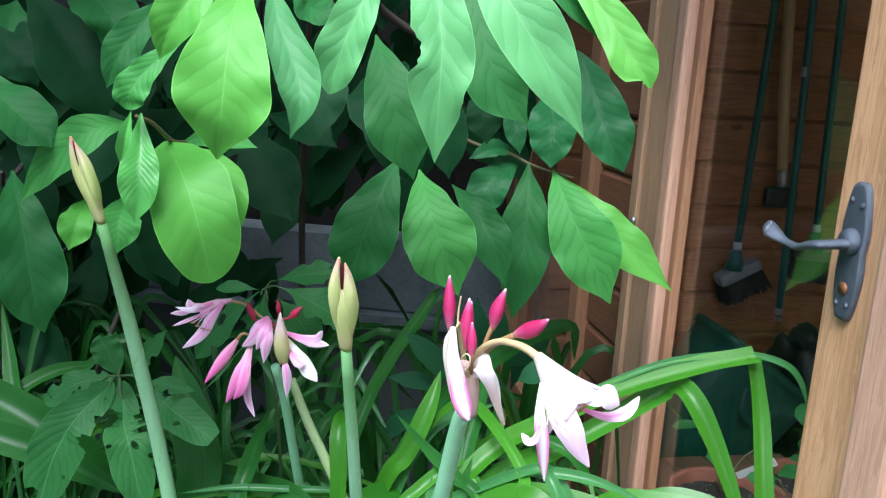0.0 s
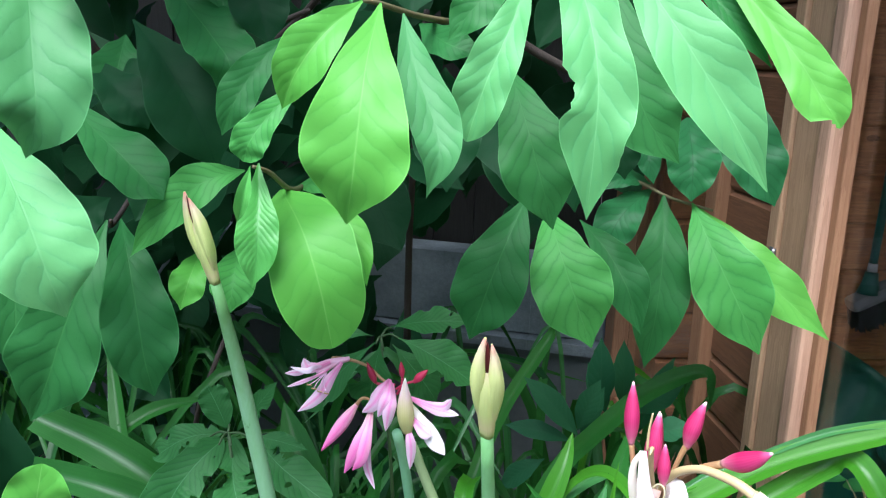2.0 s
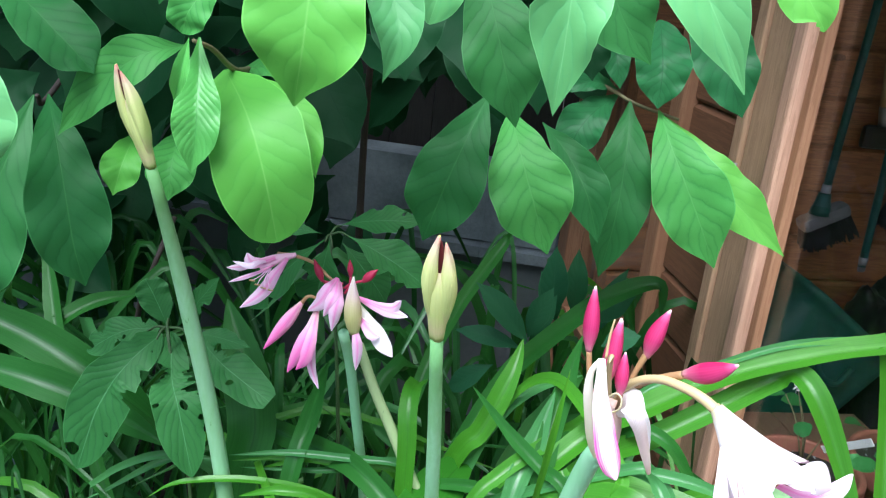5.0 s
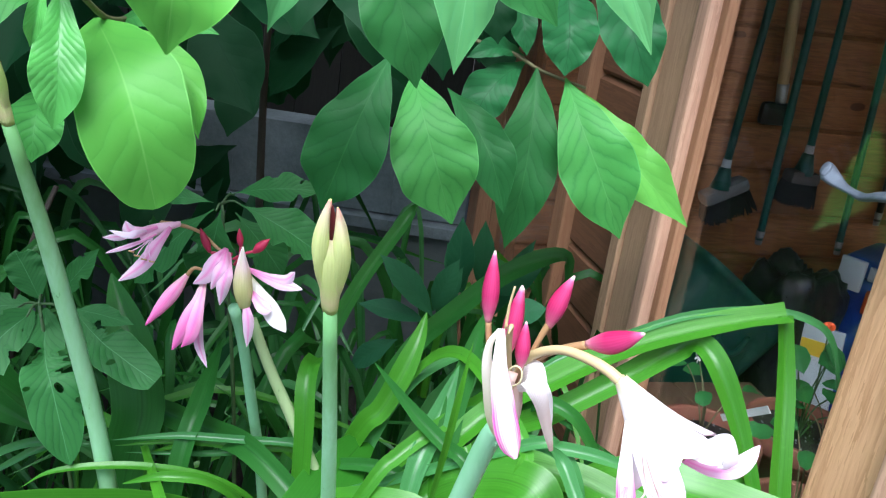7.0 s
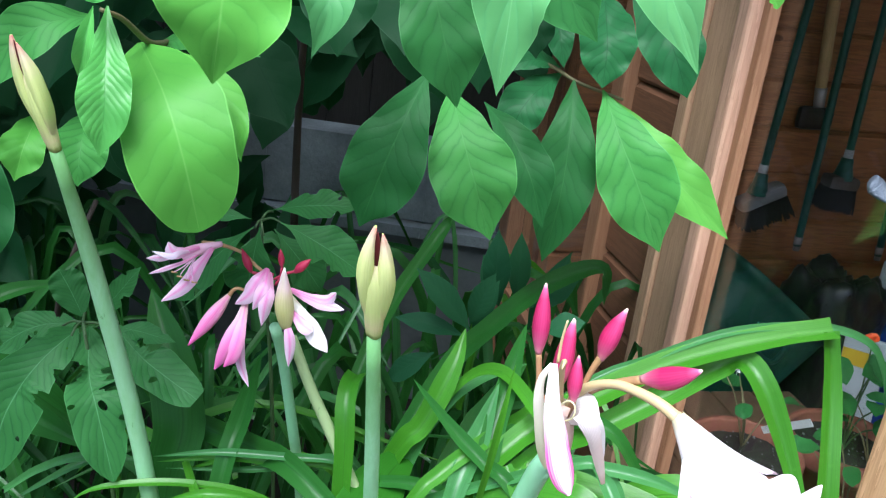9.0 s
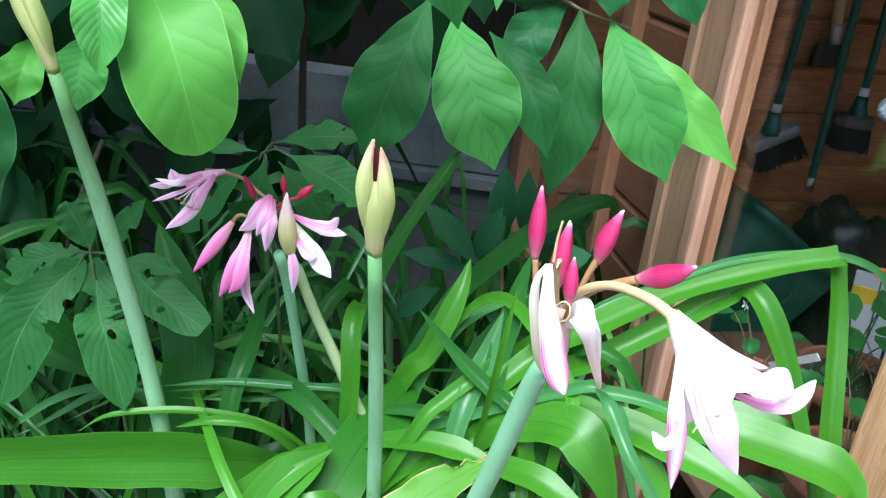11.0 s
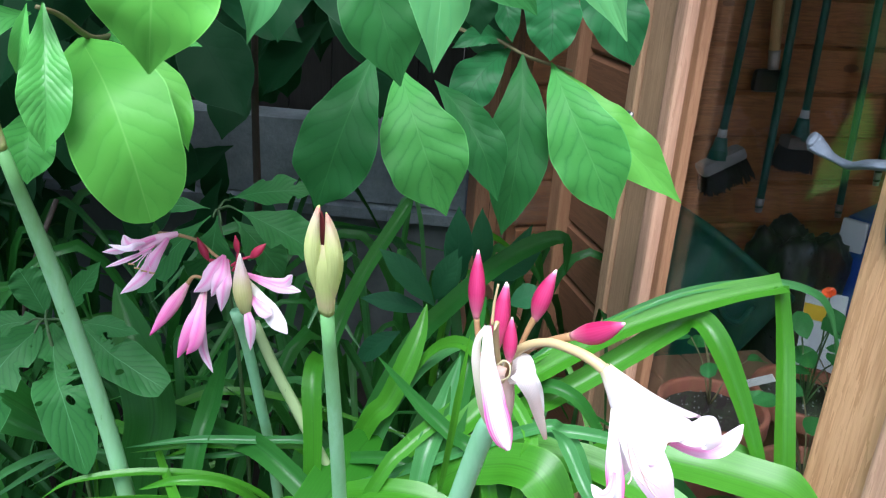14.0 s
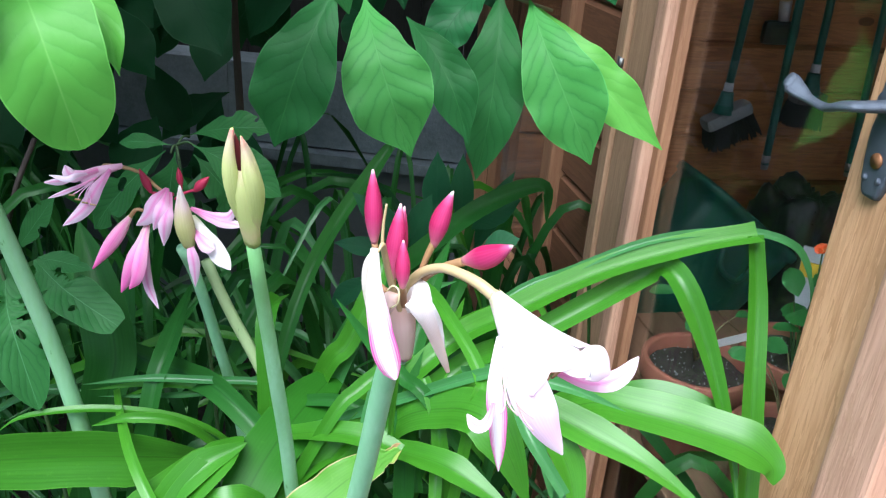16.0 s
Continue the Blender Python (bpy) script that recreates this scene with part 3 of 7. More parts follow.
OUTLINES = {
    "obovate": ((0, 0.02), (0.07, 0.13), (0.18, 0.37), (0.32, 0.66), (0.48, 0.92), (0.61, 1.0), (0.73, 0.91), (0.82, 0.66), (0.885, 0.40), (0.93, 0.21), (0.965, 0.11), (1, 0.015)),
    "broad": ((0, 0.04), (0.06, 0.30), (0.16, 0.62), (0.32, 0.91), (0.48, 1.0), (0.64, 0.93), (0.78, 0.70), (0.88, 0.40), (0.95, 0.15), (1, 0.0)),
    "stalked": ((0, 0.03), (0.08, 0.06), (0.18, 0.24), (0.32, 0.60), (0.47, 0.92), (0.60, 1.0), (0.74, 0.86), (0.86, 0.54), (0.94, 0.24), (1, 0.0)),
    "oval": ((0, 0.04), (0.05, 0.24), (0.13, 0.52), (0.26, 0.82), (0.42, 0.98), (0.56, 1.0), (0.70, 0.95), (0.82, 0.82), (0.91, 0.62), (0.97, 0.36), (1, 0.05)),
    "slim": ((0, 0.04), (0.08, 0.20), (0.2, 0.52), (0.36, 0.86), (0.5, 1.0), (0.64, 0.94), (0.77, 0.70), (0.87, 0.40), (0.94, 0.16), (1, 0.0)),
    "pointed": ((0, 0.03), (0.08, 0.24), (0.2, 0.58), (0.35, 0.88), (0.5, 1.0), (0.63, 0.95), (0.75, 0.74), (0.85, 0.42), (0.92, 0.17), (0.965, 0.07), (1, 0.0)),
    "blunt": ((0, 0.03), (0.1, 0.24), (0.25, 0.55), (0.45, 0.84), (0.62, 1.0), (0.78, 0.97), (0.9, 0.70), (0.96, 0.40), (1, 0.04)),
    "crumpled": ((0, 0.12), (0.08, 0.45), (0.2, 0.72), (0.38, 0.82), (0.52, 0.94), (0.64, 1.0), (0.76, 0.86), (0.86, 0.52), (0.94, 0.2), (1, 0.0)),
    "wilt": ((0, 0.75), (0.15, 1.0), (0.35, 0.85), (0.6, 0.5), (0.85, 0.32), (1, 0.14)),
    "lobe": ((0, 0.25), (0.25, 0.6), (0.5, 0.86), (0.75, 1.0), (0.88, 0.92), (0.96, 0.6), (1, 0.1)),
    "ragged": ((0, 0.9), (0.3, 1.0), (0.55, 0.92), (0.7, 0.76), (0.85, 0.52), (0.95, 0.36), (1, 0.14)),
    "chewed": ((0, 0.05), (0.06, 0.34), (0.18, 0.60), (0.36, 0.74), (0.54, 0.96), (0.68, 1.0), (0.80, 0.90), (0.90, 0.62), (0.96, 0.34), (1, 0.04)),
    "cut": ((0, 0.06), (0.12, 0.45), (0.3, 0.80), (0.5, 0.98), (0.66, 1.0), (0.80, 0.90), (0.90, 0.74), (0.96, 0.60), (1, 0.44)),
    "tongue": ((0, 0.8), (0.25, 0.96), (0.5, 1.0), (0.7, 0.84), (0.86, 0.52), (0.95, 0.24), (1, 0.04)),
    "strip": ((0, 0.3), (0.2, 0.55), (0.45, 0.86), (0.7, 1.0), (0.85, 0.96), (0.94, 0.72), (1, 0.2)),
    "petal": ((0, 0.3), (0.2, 0.55), (0.45, 0.9), (0.62, 1.0), (0.8, 0.8), (0.92, 0.42), (1, 0.06)),
}


def outline(kind, s):
    """Half width at s, by a smooth curve through the outline's stations."""
    o = OUTLINES[kind]
    for n in range(len(o) - 1):
        a, wa = o[n]
        b, wb = o[n + 1]
        if s <= b:
            f = (s - a) / (b - a)
            pa, pw = o[n - 1] if n else (a - (b - a), wa - (wb - wa))
            qa, qw = o[n + 2] if n + 2 < len(o) else (b + (b - a), wb + (wb - wa))
            ma, mb = (wb - pw) / (b - pa) * (b - a), (qw - wa) / (qa - a) * (b - a)
            return max(0.0, wa * (1 + 2 * f) * (1 - f) ** 2 + ma * f * (1 - f) ** 2 + wb * f * f * (3 - 2 * f) + mb * f * f * (f - 1))
    return 0.0


def blade(name, base, tip, width, parent, material, kind="obovate", roll=0.0, sag=0.09, fold=0.22, wave=0.085, twist=0.0, rows=34, cols=10, label="", facing=None, curl=0.0, into=None, bites=()):
    """One leaf from base to tip, turned to face the camera's side; sag arches it, curl bends the tip under."""
    base, tip = Vector(base), Vector(tip)
    way = tip - base
    size = way.length
    front = Vector(facing) if facing else (VIEW_SIDE - (base + tip) / 2).normalized() + Vector((0, 0, 0.35))
    front = front - way * (front.dot(way) / way.length_squared)
    front.normalize()
    front = Matrix.Rotation(radians(roll), 3, way.normalized()) @ front
    spine = []
    for k in range(rows + 1):
        s = k / rows
        spine.append(base + way * s + front * size * (sag * 4 * s * (1 - s) - curl * max(0.0, s - 0.6) ** 2 * 4))
    widths = [width / 2 * outline(kind, k / rows) for k in range(rows + 1)]
    bm = sheet_bm(spine, widths, front, fold, wave, 4.0, cols, twist, seed=base.x * 37 + tip.z * 53, bites=bites)
    if into is not None:
        me = bpy.data.meshes.new("blade")
        bm.to_mesh(me)
        bm.free()
        into.from_mesh(me)
        bpy.data.meshes.remove(me)
        return None
    return part(name, bm, material, parent, label)


def leaf(points, width, parent, material, kind="obovate", roll=0.0, sag=0.03, fold=0.22, wave=0.085, twist=0.0, curl=0.0, bites=(), rows=44, cols=12, label="", facing=None, uneven=0.10, rag=0.0):
    """One hanging leaf along a curved midrib, turned to face the camera's side; sag bows it outwards, curl bends the
    tip under.
    """
    spine = spline(points, rows + 1)
    way = spine[-1] - spine[0]
    mid = spine[rows // 2]
    front = Vector(facing) if facing else (VIEW_SIDE - mid).normalized() + Vector((0, 0, 0.25))
    front = (front - way * (front.dot(way) / way.length_squared)).normalized()
    front = Matrix.Rotation(radians(roll), 3, way.normalized()) @ front
    size = way.length
    for k in range(rows + 1):
        s = k / rows
        spine[k] = spine[k] + front * size * (sag * 4 * s * (1 - s) - curl * max(0.0, s - 0.6) ** 2 * 4)
    widths = [width / 2 * outline(kind, k / rows) for k in range(rows + 1)]
    bm = sheet_bm(spine, widths, front, fold, wave, 4.0, cols, twist, seed=mid.x * 37 + mid.z * 53, bites=bites, uneven=uneven, rag=rag)
    return part("leaf", bm, material, parent, label)


def strap(points, width, parent, material=None, roll=0.0, fold=0.48, name="strap_leaf", wave=0.03, facing=None, rows=26, blunt=False, label=""):
    """A long crinum leaf through the points, tapering to its end, channelled along the middle."""
    pts = spline(points, rows)
    front = Vector(facing) if facing else Vector((0.0, -0.75, 0.65))
    front = Matrix.Rotation(radians(roll), 3, (pts[-1] - pts[0]).normalized()) @ front
    widths = []
    for k in range(rows):
        s = k / (rows - 1)
        end = 1.0 if blunt else min(1.0, (1 - s) * 3.2) ** 0.75
        widths.append(width / 2 * max(0.02, (0.72 + 0.28 * math.sin(min(s * 1.6, 1.0) * 1.57)) * end))
    bm = sheet_bm(pts, widths, front, fold, wave, 3.0, 6, 0.0, seed=width * 900 + pts[0].x * 31)
    return part(name, bm, material or STRAP, parent, label)


BUD_SHAPE = (0.34, 0.55, 0.78, 0.93, 1.0, 0.97, 0.88, 0.74, 0.54, 0.32, 0.10)


def petal(points, width, parent, material, cup=-0.5, facing=None, label="", name="petal", rows=18, kind="petal"):
    """A petal along the points, rounded across, widest past its middle."""
    pts = spline(points, rows)
    front = Vector(facing) if facing else (VIEW_SIDE - pts[rows // 2]).normalized()
    widths = [width / 2 * outline(kind, k / (rows - 1)) for k in range(rows)]
    bm = sheet_bm(pts, widths, front, 0.0, 0.06, 2.0, 8, 0.0, seed=pts[-1].x * 71, cup=cup)
    return part(name, bm, material, parent, label)


def lily_flower(parent, throat, mouth, radius, mats, phase=0.0, flare=0.55, lengths=(1, 1, 1, 1, 1, 1), label="", tube=0.004, split=0.5, radii=(1, 1, 1, 1, 1, 1), fill=0.30):
    """A trumpet of six petals that touch along the funnel and part into pointed, curling tips."""
    throat, mouth = Vector(throat), Vector(mouth)
    axis = mouth - throat
    size = axis.length
    axis.normalize()
    side = axis.cross(Vector((0.0, -1.0, 0.0))).normalized()
    other = axis.cross(side)
    core = part("flower", tube_bm([throat - axis * 0.001, throat + axis * size * 0.12], [tube * 0.7, tube * 1.2], 4, 14), TUBE_GREEN, parent, label)
    rows, cols = 20, 8
    for n in range(6):
        inner = n % 2
        bm = bmesh.new()
        layer = bm.loops.layers.uv.new("UVMap")
        grid = []
        for k in range(rows + 1):
            s = k / rows
            wide = 1.1 if s < split else 1.1 * max(0.0, 1 - ((s - split) / (1.0 - split)) ** 1.7) ** 0.95
            line = []
            for c in range(cols + 1):
                w = 2 * c / cols - 1
                a = radians(phase + 60 * n + 30 * w * wide)
                r = tube + radius * (radii[n] * s + 1 - s) * (fill * s + (1 - fill) * s ** 2.4) * (0.975 if inner else 1.0) * (1 + 0.012 * math.sin(9 * s + 3 * n))
                r -= radius * 0.10 * w * w * s * wide
                h = size * lengths[n] * (1.12 * s - 0.12 * s * s - flare * max(0.0, s - 0.72) ** 2 * 2.2)
                h += size * 0.02 * math.sin(7 * s + 2.1 * n) * w
                line.append((bm.verts.new(throat + axis * h + (side * math.cos(a) + other * math.sin(a)) * r), c / cols, s))
            grid.append(line)
        for p, q in zip(grid, grid[1:]):
            for c in range(cols):
                quad = (p[c], p[c + 1], q[c + 1], q[c])
                face = bm.faces.new([v[0] for v in quad])
                for loop, v in zip(face.loops, quad):
                    loop[layer].uv = (v[1], v[2])
        part("petal", bm, mats[n % len(mats)], core)
    for n in range(5):
        a = radians(phase + 40 + 70 * n)
        q = throat + axis * size * 0.98 + (side * math.cos(a) + other * math.sin(a)) * radius * 0.28
        part("stamen", tube_bm([throat + axis * size * 0.3, throat + axis * size * 0.7 + (q - throat - axis * size * 0.98) * 0.6, q], [0.0005, 0.0004], 8, 6), PETAL_ROSE, core)
        part("anther", tube_bm([q - side * 0.003, q + side * 0.003 + axis * 0.001], [0.0009, 0.0007], 4, 6), PEDICEL, core)
    return core


def stem(name, points, radii, parent, material, count=18, sides=12, label="", flat=1.0):
    return part(name, tube_bm(points, radii, count, sides, flat=flat), material, parent, label)


def spindle(name, base, tip, width, parent, material, profile, bend=0.0, label="", sides=14, flat=1.0, lump=0.0):
    """A closed bud from base to tip; profile gives relative radii along it; uv as for petals."""
    base, tip = Vector(base), Vector(tip)
    way = tip - base
    side = way.cross(Vector((0, 1, 0.2))).normalized()
    other = way.normalized().cross(side)
    bm = bmesh.new()
    layer = bm.loops.layers.uv.new("UVMap")
    rows, n = [], 16
    for k in range(n + 1):
        s = k / n
        f = s * (len(profile) - 1)
        i = min(int(f), len(profile) - 2)
        r = (profile[i] + (profile[i + 1] - profile[i]) * (f - i)) * width / 2
        mid = base + way * s + side * bend * way.length * 4 * s * (1 - s)
        rows.append([(bm.verts.new(mid + (side * math.cos(a) + other * math.sin(a) * flat) * r * (1 + 0.05 * math.cos(3 * a) + lump * noise.noise(Vector((math.cos(a) * 1.4, math.sin(a) * 1.4, s * 3.0 + base.x * 40))))), a) for a in [2 * math.pi * j / sides for j in range(sides)]])
    for k in range(n):
        for j in range(sides):
            q = [(rows[k][j][0], j / sides, k / n), (rows[k][(j + 1) % sides][0], (j + 1) / sides, k / n), (rows[k + 1][(j + 1) % sides][0], (j + 1) / sides, (k + 1) / n), (rows[k + 1][j][0], j / sides, (k + 1) / n)]
            face = bm.faces.new([v[0] for v in q])
            for loop, v in zip(face.loops, q):
                loop[layer].uv = (abs(v[1] * 2 - 1), v[2])
    bm.faces.new([v[0] for v in rows[0]][::-1])
    bm.faces.new([v[0] for v in rows[-1]])
    return part(name, bm, material, parent, label)


# ---- ground and walls ----
def sheet_ground():
    bm = bmesh.new()
    near = [-60 + 5 * k for k in range(12)] + [-3 + 0.25 * k for k in range(25)] + [5 + 5 * k for k in range(12)]
    grid = [[bm.verts.new((x, y, (0.03 * noise.noise((x * 2.1, y * 2.1, 0.0)) if abs(x) < 4 and abs(y) < 5 else 0.0) - 0.01)) for x in near] for y in near]
    for a, b in zip(grid, grid[1:]):
        for k in range(len(near) - 1):
            bm.faces.new((a[k], a[k + 1], b[k + 1], b[k]))
    return tagged(part("ground", bm, SOIL), "dark bare garden soil under the plants", "ground", kind="structure")


sheet_ground()

SHED = Matrix.Translation((0.415, 1.51, 0.0)) @ Matrix.Rotation(math.atan2(-0.948, 0.318), 4, "Z")
# in the shed's own frame x runs along the front from the hinge side to the handle side, y goes inwards


def setting(name, bm, material, label, category, smooth=False):
    return tagged(part(name, bm, material, None, "", smooth, SHED), label, category, kind="structure")


FLOOR_Z = 0.12
TOP_Z = 2.05
setting("floor", box_bm(-1.0, 1.4, 0.05, 1.9, 0.0, FLOOR_Z, 0.004), BENCH_WOOD, "dark timber floor inside the shed", "floor")
setting("ceiling", box_bm(-1.06, 1.4, -0.12, 2.0, TOP_Z, TOP_Z + 0.05, 0.004), CLAD_WOOD, "boarded roof of the shed", "ceiling")


def boarded_wall(name, x0, x1, y0, y1, along, label, material, pitch=0.112, z0=0.12, z1=TOP_Z, face=-1):
    """A wall of horizontal boards: a backing panel with each board a piece in front, lapped with a shadow gap."""
    if along == "x":
        back = setting(name, box_bm(x0, x1, y0 + 0.012, y1, z0, z1, 0.0), material, label, "wall")
    else:
        back = setting(name, box_bm(x0, x1 - 0.012, y0, y1, z0, z1, 0.0), material, label, "wall")
    z, mesh = z0, None
    while z < z1 - 0.02:
        if mesh is None:
            bm = bmesh.new()
            if along == "x":
                prof = ((-0.002, 0.0), (-0.006, 0.006), (-0.006, pitch - 0.012), (0.004, pitch - 0.003), (0.011, pitch - 0.003), (0.011, 0.0))
                ends = [[bm.verts.new((x, y0 + p, q)) for p, q in prof] for x in (x0 + 0.001, x1 - 0.001)]
            else:
                prof = ((0.002, 0.0), (0.006, 0.006), (0.006, pitch - 0.012), (-0.004, pitch - 0.003), (-0.011, pitch - 0.003), (-0.011, 0.0))
                ends = [[bm.verts.new((x1 + p, y, q)) for p, q in prof] for y in (y0 + 0.001, y1 - 0.001)]
            k = len(prof)
            for j in range(k):
                bm.faces.new((ends[0][j], ends[0][(j + 1) % k], ends[1][(j + 1) % k], ends[1][j]))
            bm.faces.new(ends[0])
            bm.faces.new(ends[1][::-1])
            bmesh.ops.recalc_face_normals(bm, faces=bm.faces)
            ob = part("board", bm, material, back, "", False)
            mesh = ob.data
        else:
            ob = new("board", mesh)
            ob.parent = back
        ob.matrix_basis = Matrix.Translation((0, 0, z))
        z += pitch
    return back


boarded_wall("wall_front", -0.372, -0.1635, 0.012, 0.05, "x", "brown stained horizontal shiplap boards beside the door", CLAD_WOOD, pitch=0.105)
boarded_wall("wall_end", -0.86, -0.80, 0.06, 1.9, "y", "orange-brown horizontal boards lining the shed", INNER_WOOD, pitch=0.115)
setting("wall_back", box_bm(-0.86, 1.4, 1.9, 1.95, 0.12, TOP_Z, 0.0), INNER_WOOD, "boarded back wall of the shed", "wall")
setting("wall_far_end", box_bm(1.35, 1.4, 0.05, 1.9, 0.12, 0.8, 0.0), INNER_WOOD, "boarded end wall of the shed", "wall")
# window out of view, put in to let sun onto the inside boards
end_fill_window = setting("window_3", box_bm(1.35, 1.4, 0.05, 0.25, 0.8, TOP_Z, 0.002), TRIM_WOOD, "unseen window added in the shed's end to light the inside", "window")
part("window_frame", box_bm(1.35, 1.4, 1.7, 1.9, 0.8, TOP_Z, 0.002), TRIM_WOOD, end_fill_window, "", False)
part("window_frame", box_bm(1.35, 1.4, 0.252, 1.698, 1.95, TOP_Z, 0.002), TRIM_WOOD, end_fill_window, "", False)
end_pane = part("pane", box_bm(1.372, 1.376, 0.252, 1.698, 0.8, 1.948, 0.0), GLASS, end_fill_window, "clear glass", False)
end_pane.visible_shadow = False
setting("wall_over_door", box_bm(-0.1945, 0.53, 0.0, 0.05, 1.95, TOP_Z, 0.002), CLAD_WOOD, "boards above the shed door", "wall")
setting("wall_beside_door", box_bm(0.535, 1.4, 0.0, 0.05, 0.12, 0.62, 0.002), CLAD_WOOD, "boards past the handle side of the door", "wall")
# unseen glazed opening, added so daylight reaches the tools inside
fill_window = setting("window_2", box_bm(0.535, 0.60, 0.0, 0.05, 0.622, TOP_Z, 0.002), TRIM_WOOD, "unseen window added past the door to light the shed", "window")
part("window_frame", box_bm(1.34, 1.4, 0.0, 0.05, 0.622, TOP_Z, 0.002), TRIM_WOOD, fill_window, "", False)
part("window_frame", box_bm(0.602, 1.338, 0.0, 0.05, 1.96, TOP_Z, 0.002), TRIM_WOOD, fill_window, "", False)
wide_pane = part("pane", box_bm(0.602, 1.338, 0.02, 0.024, 0.622, 1.958, 0.0), GLASS, fill_window, "clear glass", False)
wide_pane.visible_shadow = False
setting("wall_base", box_bm(-0.86, 1.4, 0.004, 0.05, 0.0, 0.117, 0.002), CLAD_WOOD, "bottom boards under the shed's front", "wall")
setting("trim", box_bm(-0.424, -0.374, -0.016, 0.05, 0.02, TOP_Z - 0.002, 0.004), TRIM_WOOD, "reddish vertical timber batten beside the boards", "trim")
setting("corner_trim", box_bm(-0.99, -0.915, -0.016, 0.05, 0.02, TOP_Z - 0.002, 0.004), TRIM_WOOD, "reddish vertical corner post of the shed", "trim")
setting("corner_post", box_bm(-0.99, -0.861, 0.052, 0.13, 0.02, TOP_Z - 0.002, 0.003), CLAD_WOOD, "brown timber post behind the corner trim", "trim")
setting("wall_under_window", box_bm(-0.914, -0.426, 0.006, 0.05, 0.12, 0.38, 0.002), CLAD_WOOD, "boards below the small side window", "wall")

side_window = setting("window_1", box_bm(-0.914, -0.426, 0.0, 0.05, 0.38, 0.43, 0.003), TRIM_WOOD, "small fixed shed window between two battens", "window")
pane = part("pane", box_bm(-0.91, -0.43, 0.022, 0.026, 0.43, TOP_Z - 0.08, 0.0), GLASS, side_window, "clear glass", False)
pane.visible_shadow = False
part("window_frame", box_bm(-0.914, -0.426, 0.0, 0.05, TOP_Z - 0.08, TOP_Z - 0.002, 0.003), TRIM_WOOD, side_window, "", False)


# ---- the glazed door ----
def shed_door():
    door = thing("door_1", "closed glazed shed door with pale brown timber stiles", "door", SHED, kind="structure")
    part("hinge_stile", box_bm(-0.130, -0.052, -0.012, 0.04, 0.13, 1.93, 0.004), STILE_WOOD, door, "", False)
    part("jamb", box_bm(-0.162, -0.1335, -0.018, 0.045, 0.12, 1.945, 0.003), STILE_WOOD, door, "pale edge strip on the hinge side", False)
    # stepped glazing bead: a raised round strip and a low inner step
    part("glazing_bead", box_bm(-0.0505, -0.019, -0.020, 0.012, 0.13, 1.93, 0.006), BEAD_WOOD, door, "pale moulded strip beside the glass", False)
    part("glazing_bead", box_bm(-0.0175, 0.0, -0.004, 0.012, 0.13, 1.93, 0.003), TRIM_WOOD, door, "", False)
    glass = part("pane", box_bm(-0.012, 0.3745, 0.014, 0.018, 0.2505, 1.8495, 0.0), GLASS, door, "clear glass reflecting leaves", False)
    glass.visible_shadow = False
    part("lock_stile", box_bm(0.375, 0.468, -0.012, 0.04, 0.13, 1.93, 0.005), DOOR_WOOD, door, "", False)
    part("meeting_strip", box_bm(0.470, 0.53, -0.03, 0.03, 0.13, 1.93, 0.006), BEAD_WOOD, door, "pale vertical strip past the lock", False)
    part("bottom_rail", box_bm(0.001, 0.374, -0.010, 0.04, 0.13, 0.25, 0.004), DOOR_WOOD, door, "", False)
    part("top_rail", box_bm(0.001, 0.374, -0.010, 0.04, 1.85, 1.93, 0.004), DOOR_WOOD, door, "", False)
    hinge = part("hinge", box_bm(-0.146, -0.1336, -0.0205, -0.0185, 0.942, 1.010, 0.0006), STEEL, door, "small steel butt hinge", False)
    for k in range(5):
        part("knuckle", tube_bm([(-0.1318, -0.0200, 0.943 + 0.0135 * k), (-0.1318, -0.0200, 0.955 + 0.0135 * k)], [0.004, 0.004], 2, 10), STEEL, hinge)
    # lever handle on a long plate with a scalloped outline
    plate = bmesh.new()
    ring = []
    for k in range(48):
        a = 2 * math.pi * k / 48
        w, h = 0.0190, 0.0735
        x = w * math.copysign(abs(math.cos(a)) ** 0.45, math.cos(a))
        z = h * math.copysign(abs(math.sin(a)) ** 0.8, math.sin(a))
        x *= 1.0 - 0.10 * math.cos(z / h * 3.3) ** 8 + 0.05 * math.sin(abs(z) / h * 6)
        ring.append((x, z))
    levels = [(1.0, 0.0), (1.0, -0.003), (0.93, -0.006), (0.80, -0.0065)]
    rows = [[plate.verts.new((0.415 + x * s, -0.0125 + y, 1.077 + z * (1 - (1 - s) * 0.35))) for x, z in ring] for s, y in levels]
    for a, b in zip(rows, rows[1:]):
        for k in range(48):
            plate.faces.new((a[k], a[(k + 1) % 48], b[(k + 1) % 48], b[k]))
    plate.faces.new(rows[-1])
    back = part("handle_plate", plate, IRON, door, "blue-grey hammered iron lever plate")
    lever = tube_bm([(0.415, -0.018, 1.086), (0.415, -0.043, 1.085), (0.411, -0.050, 1.084), (0.395, -0.053, 1.080), (0.378, -0.053, 1.074), (0.362, -0.053, 1.074), (0.348, -0.053, 1.075), (0.338, -0.055, 1.078), (0.331, -0.059, 1.083), (0.331, -0.064, 1.088)], [0.0105, 0.0092, 0.0088, 0.0082, 0.0066, 0.0052, 0.0060, 0.0092, 0.0112, 0.0080], 40, 14, flat=0.55)
    part("lever", lever, IRON, back, "curved iron lever")
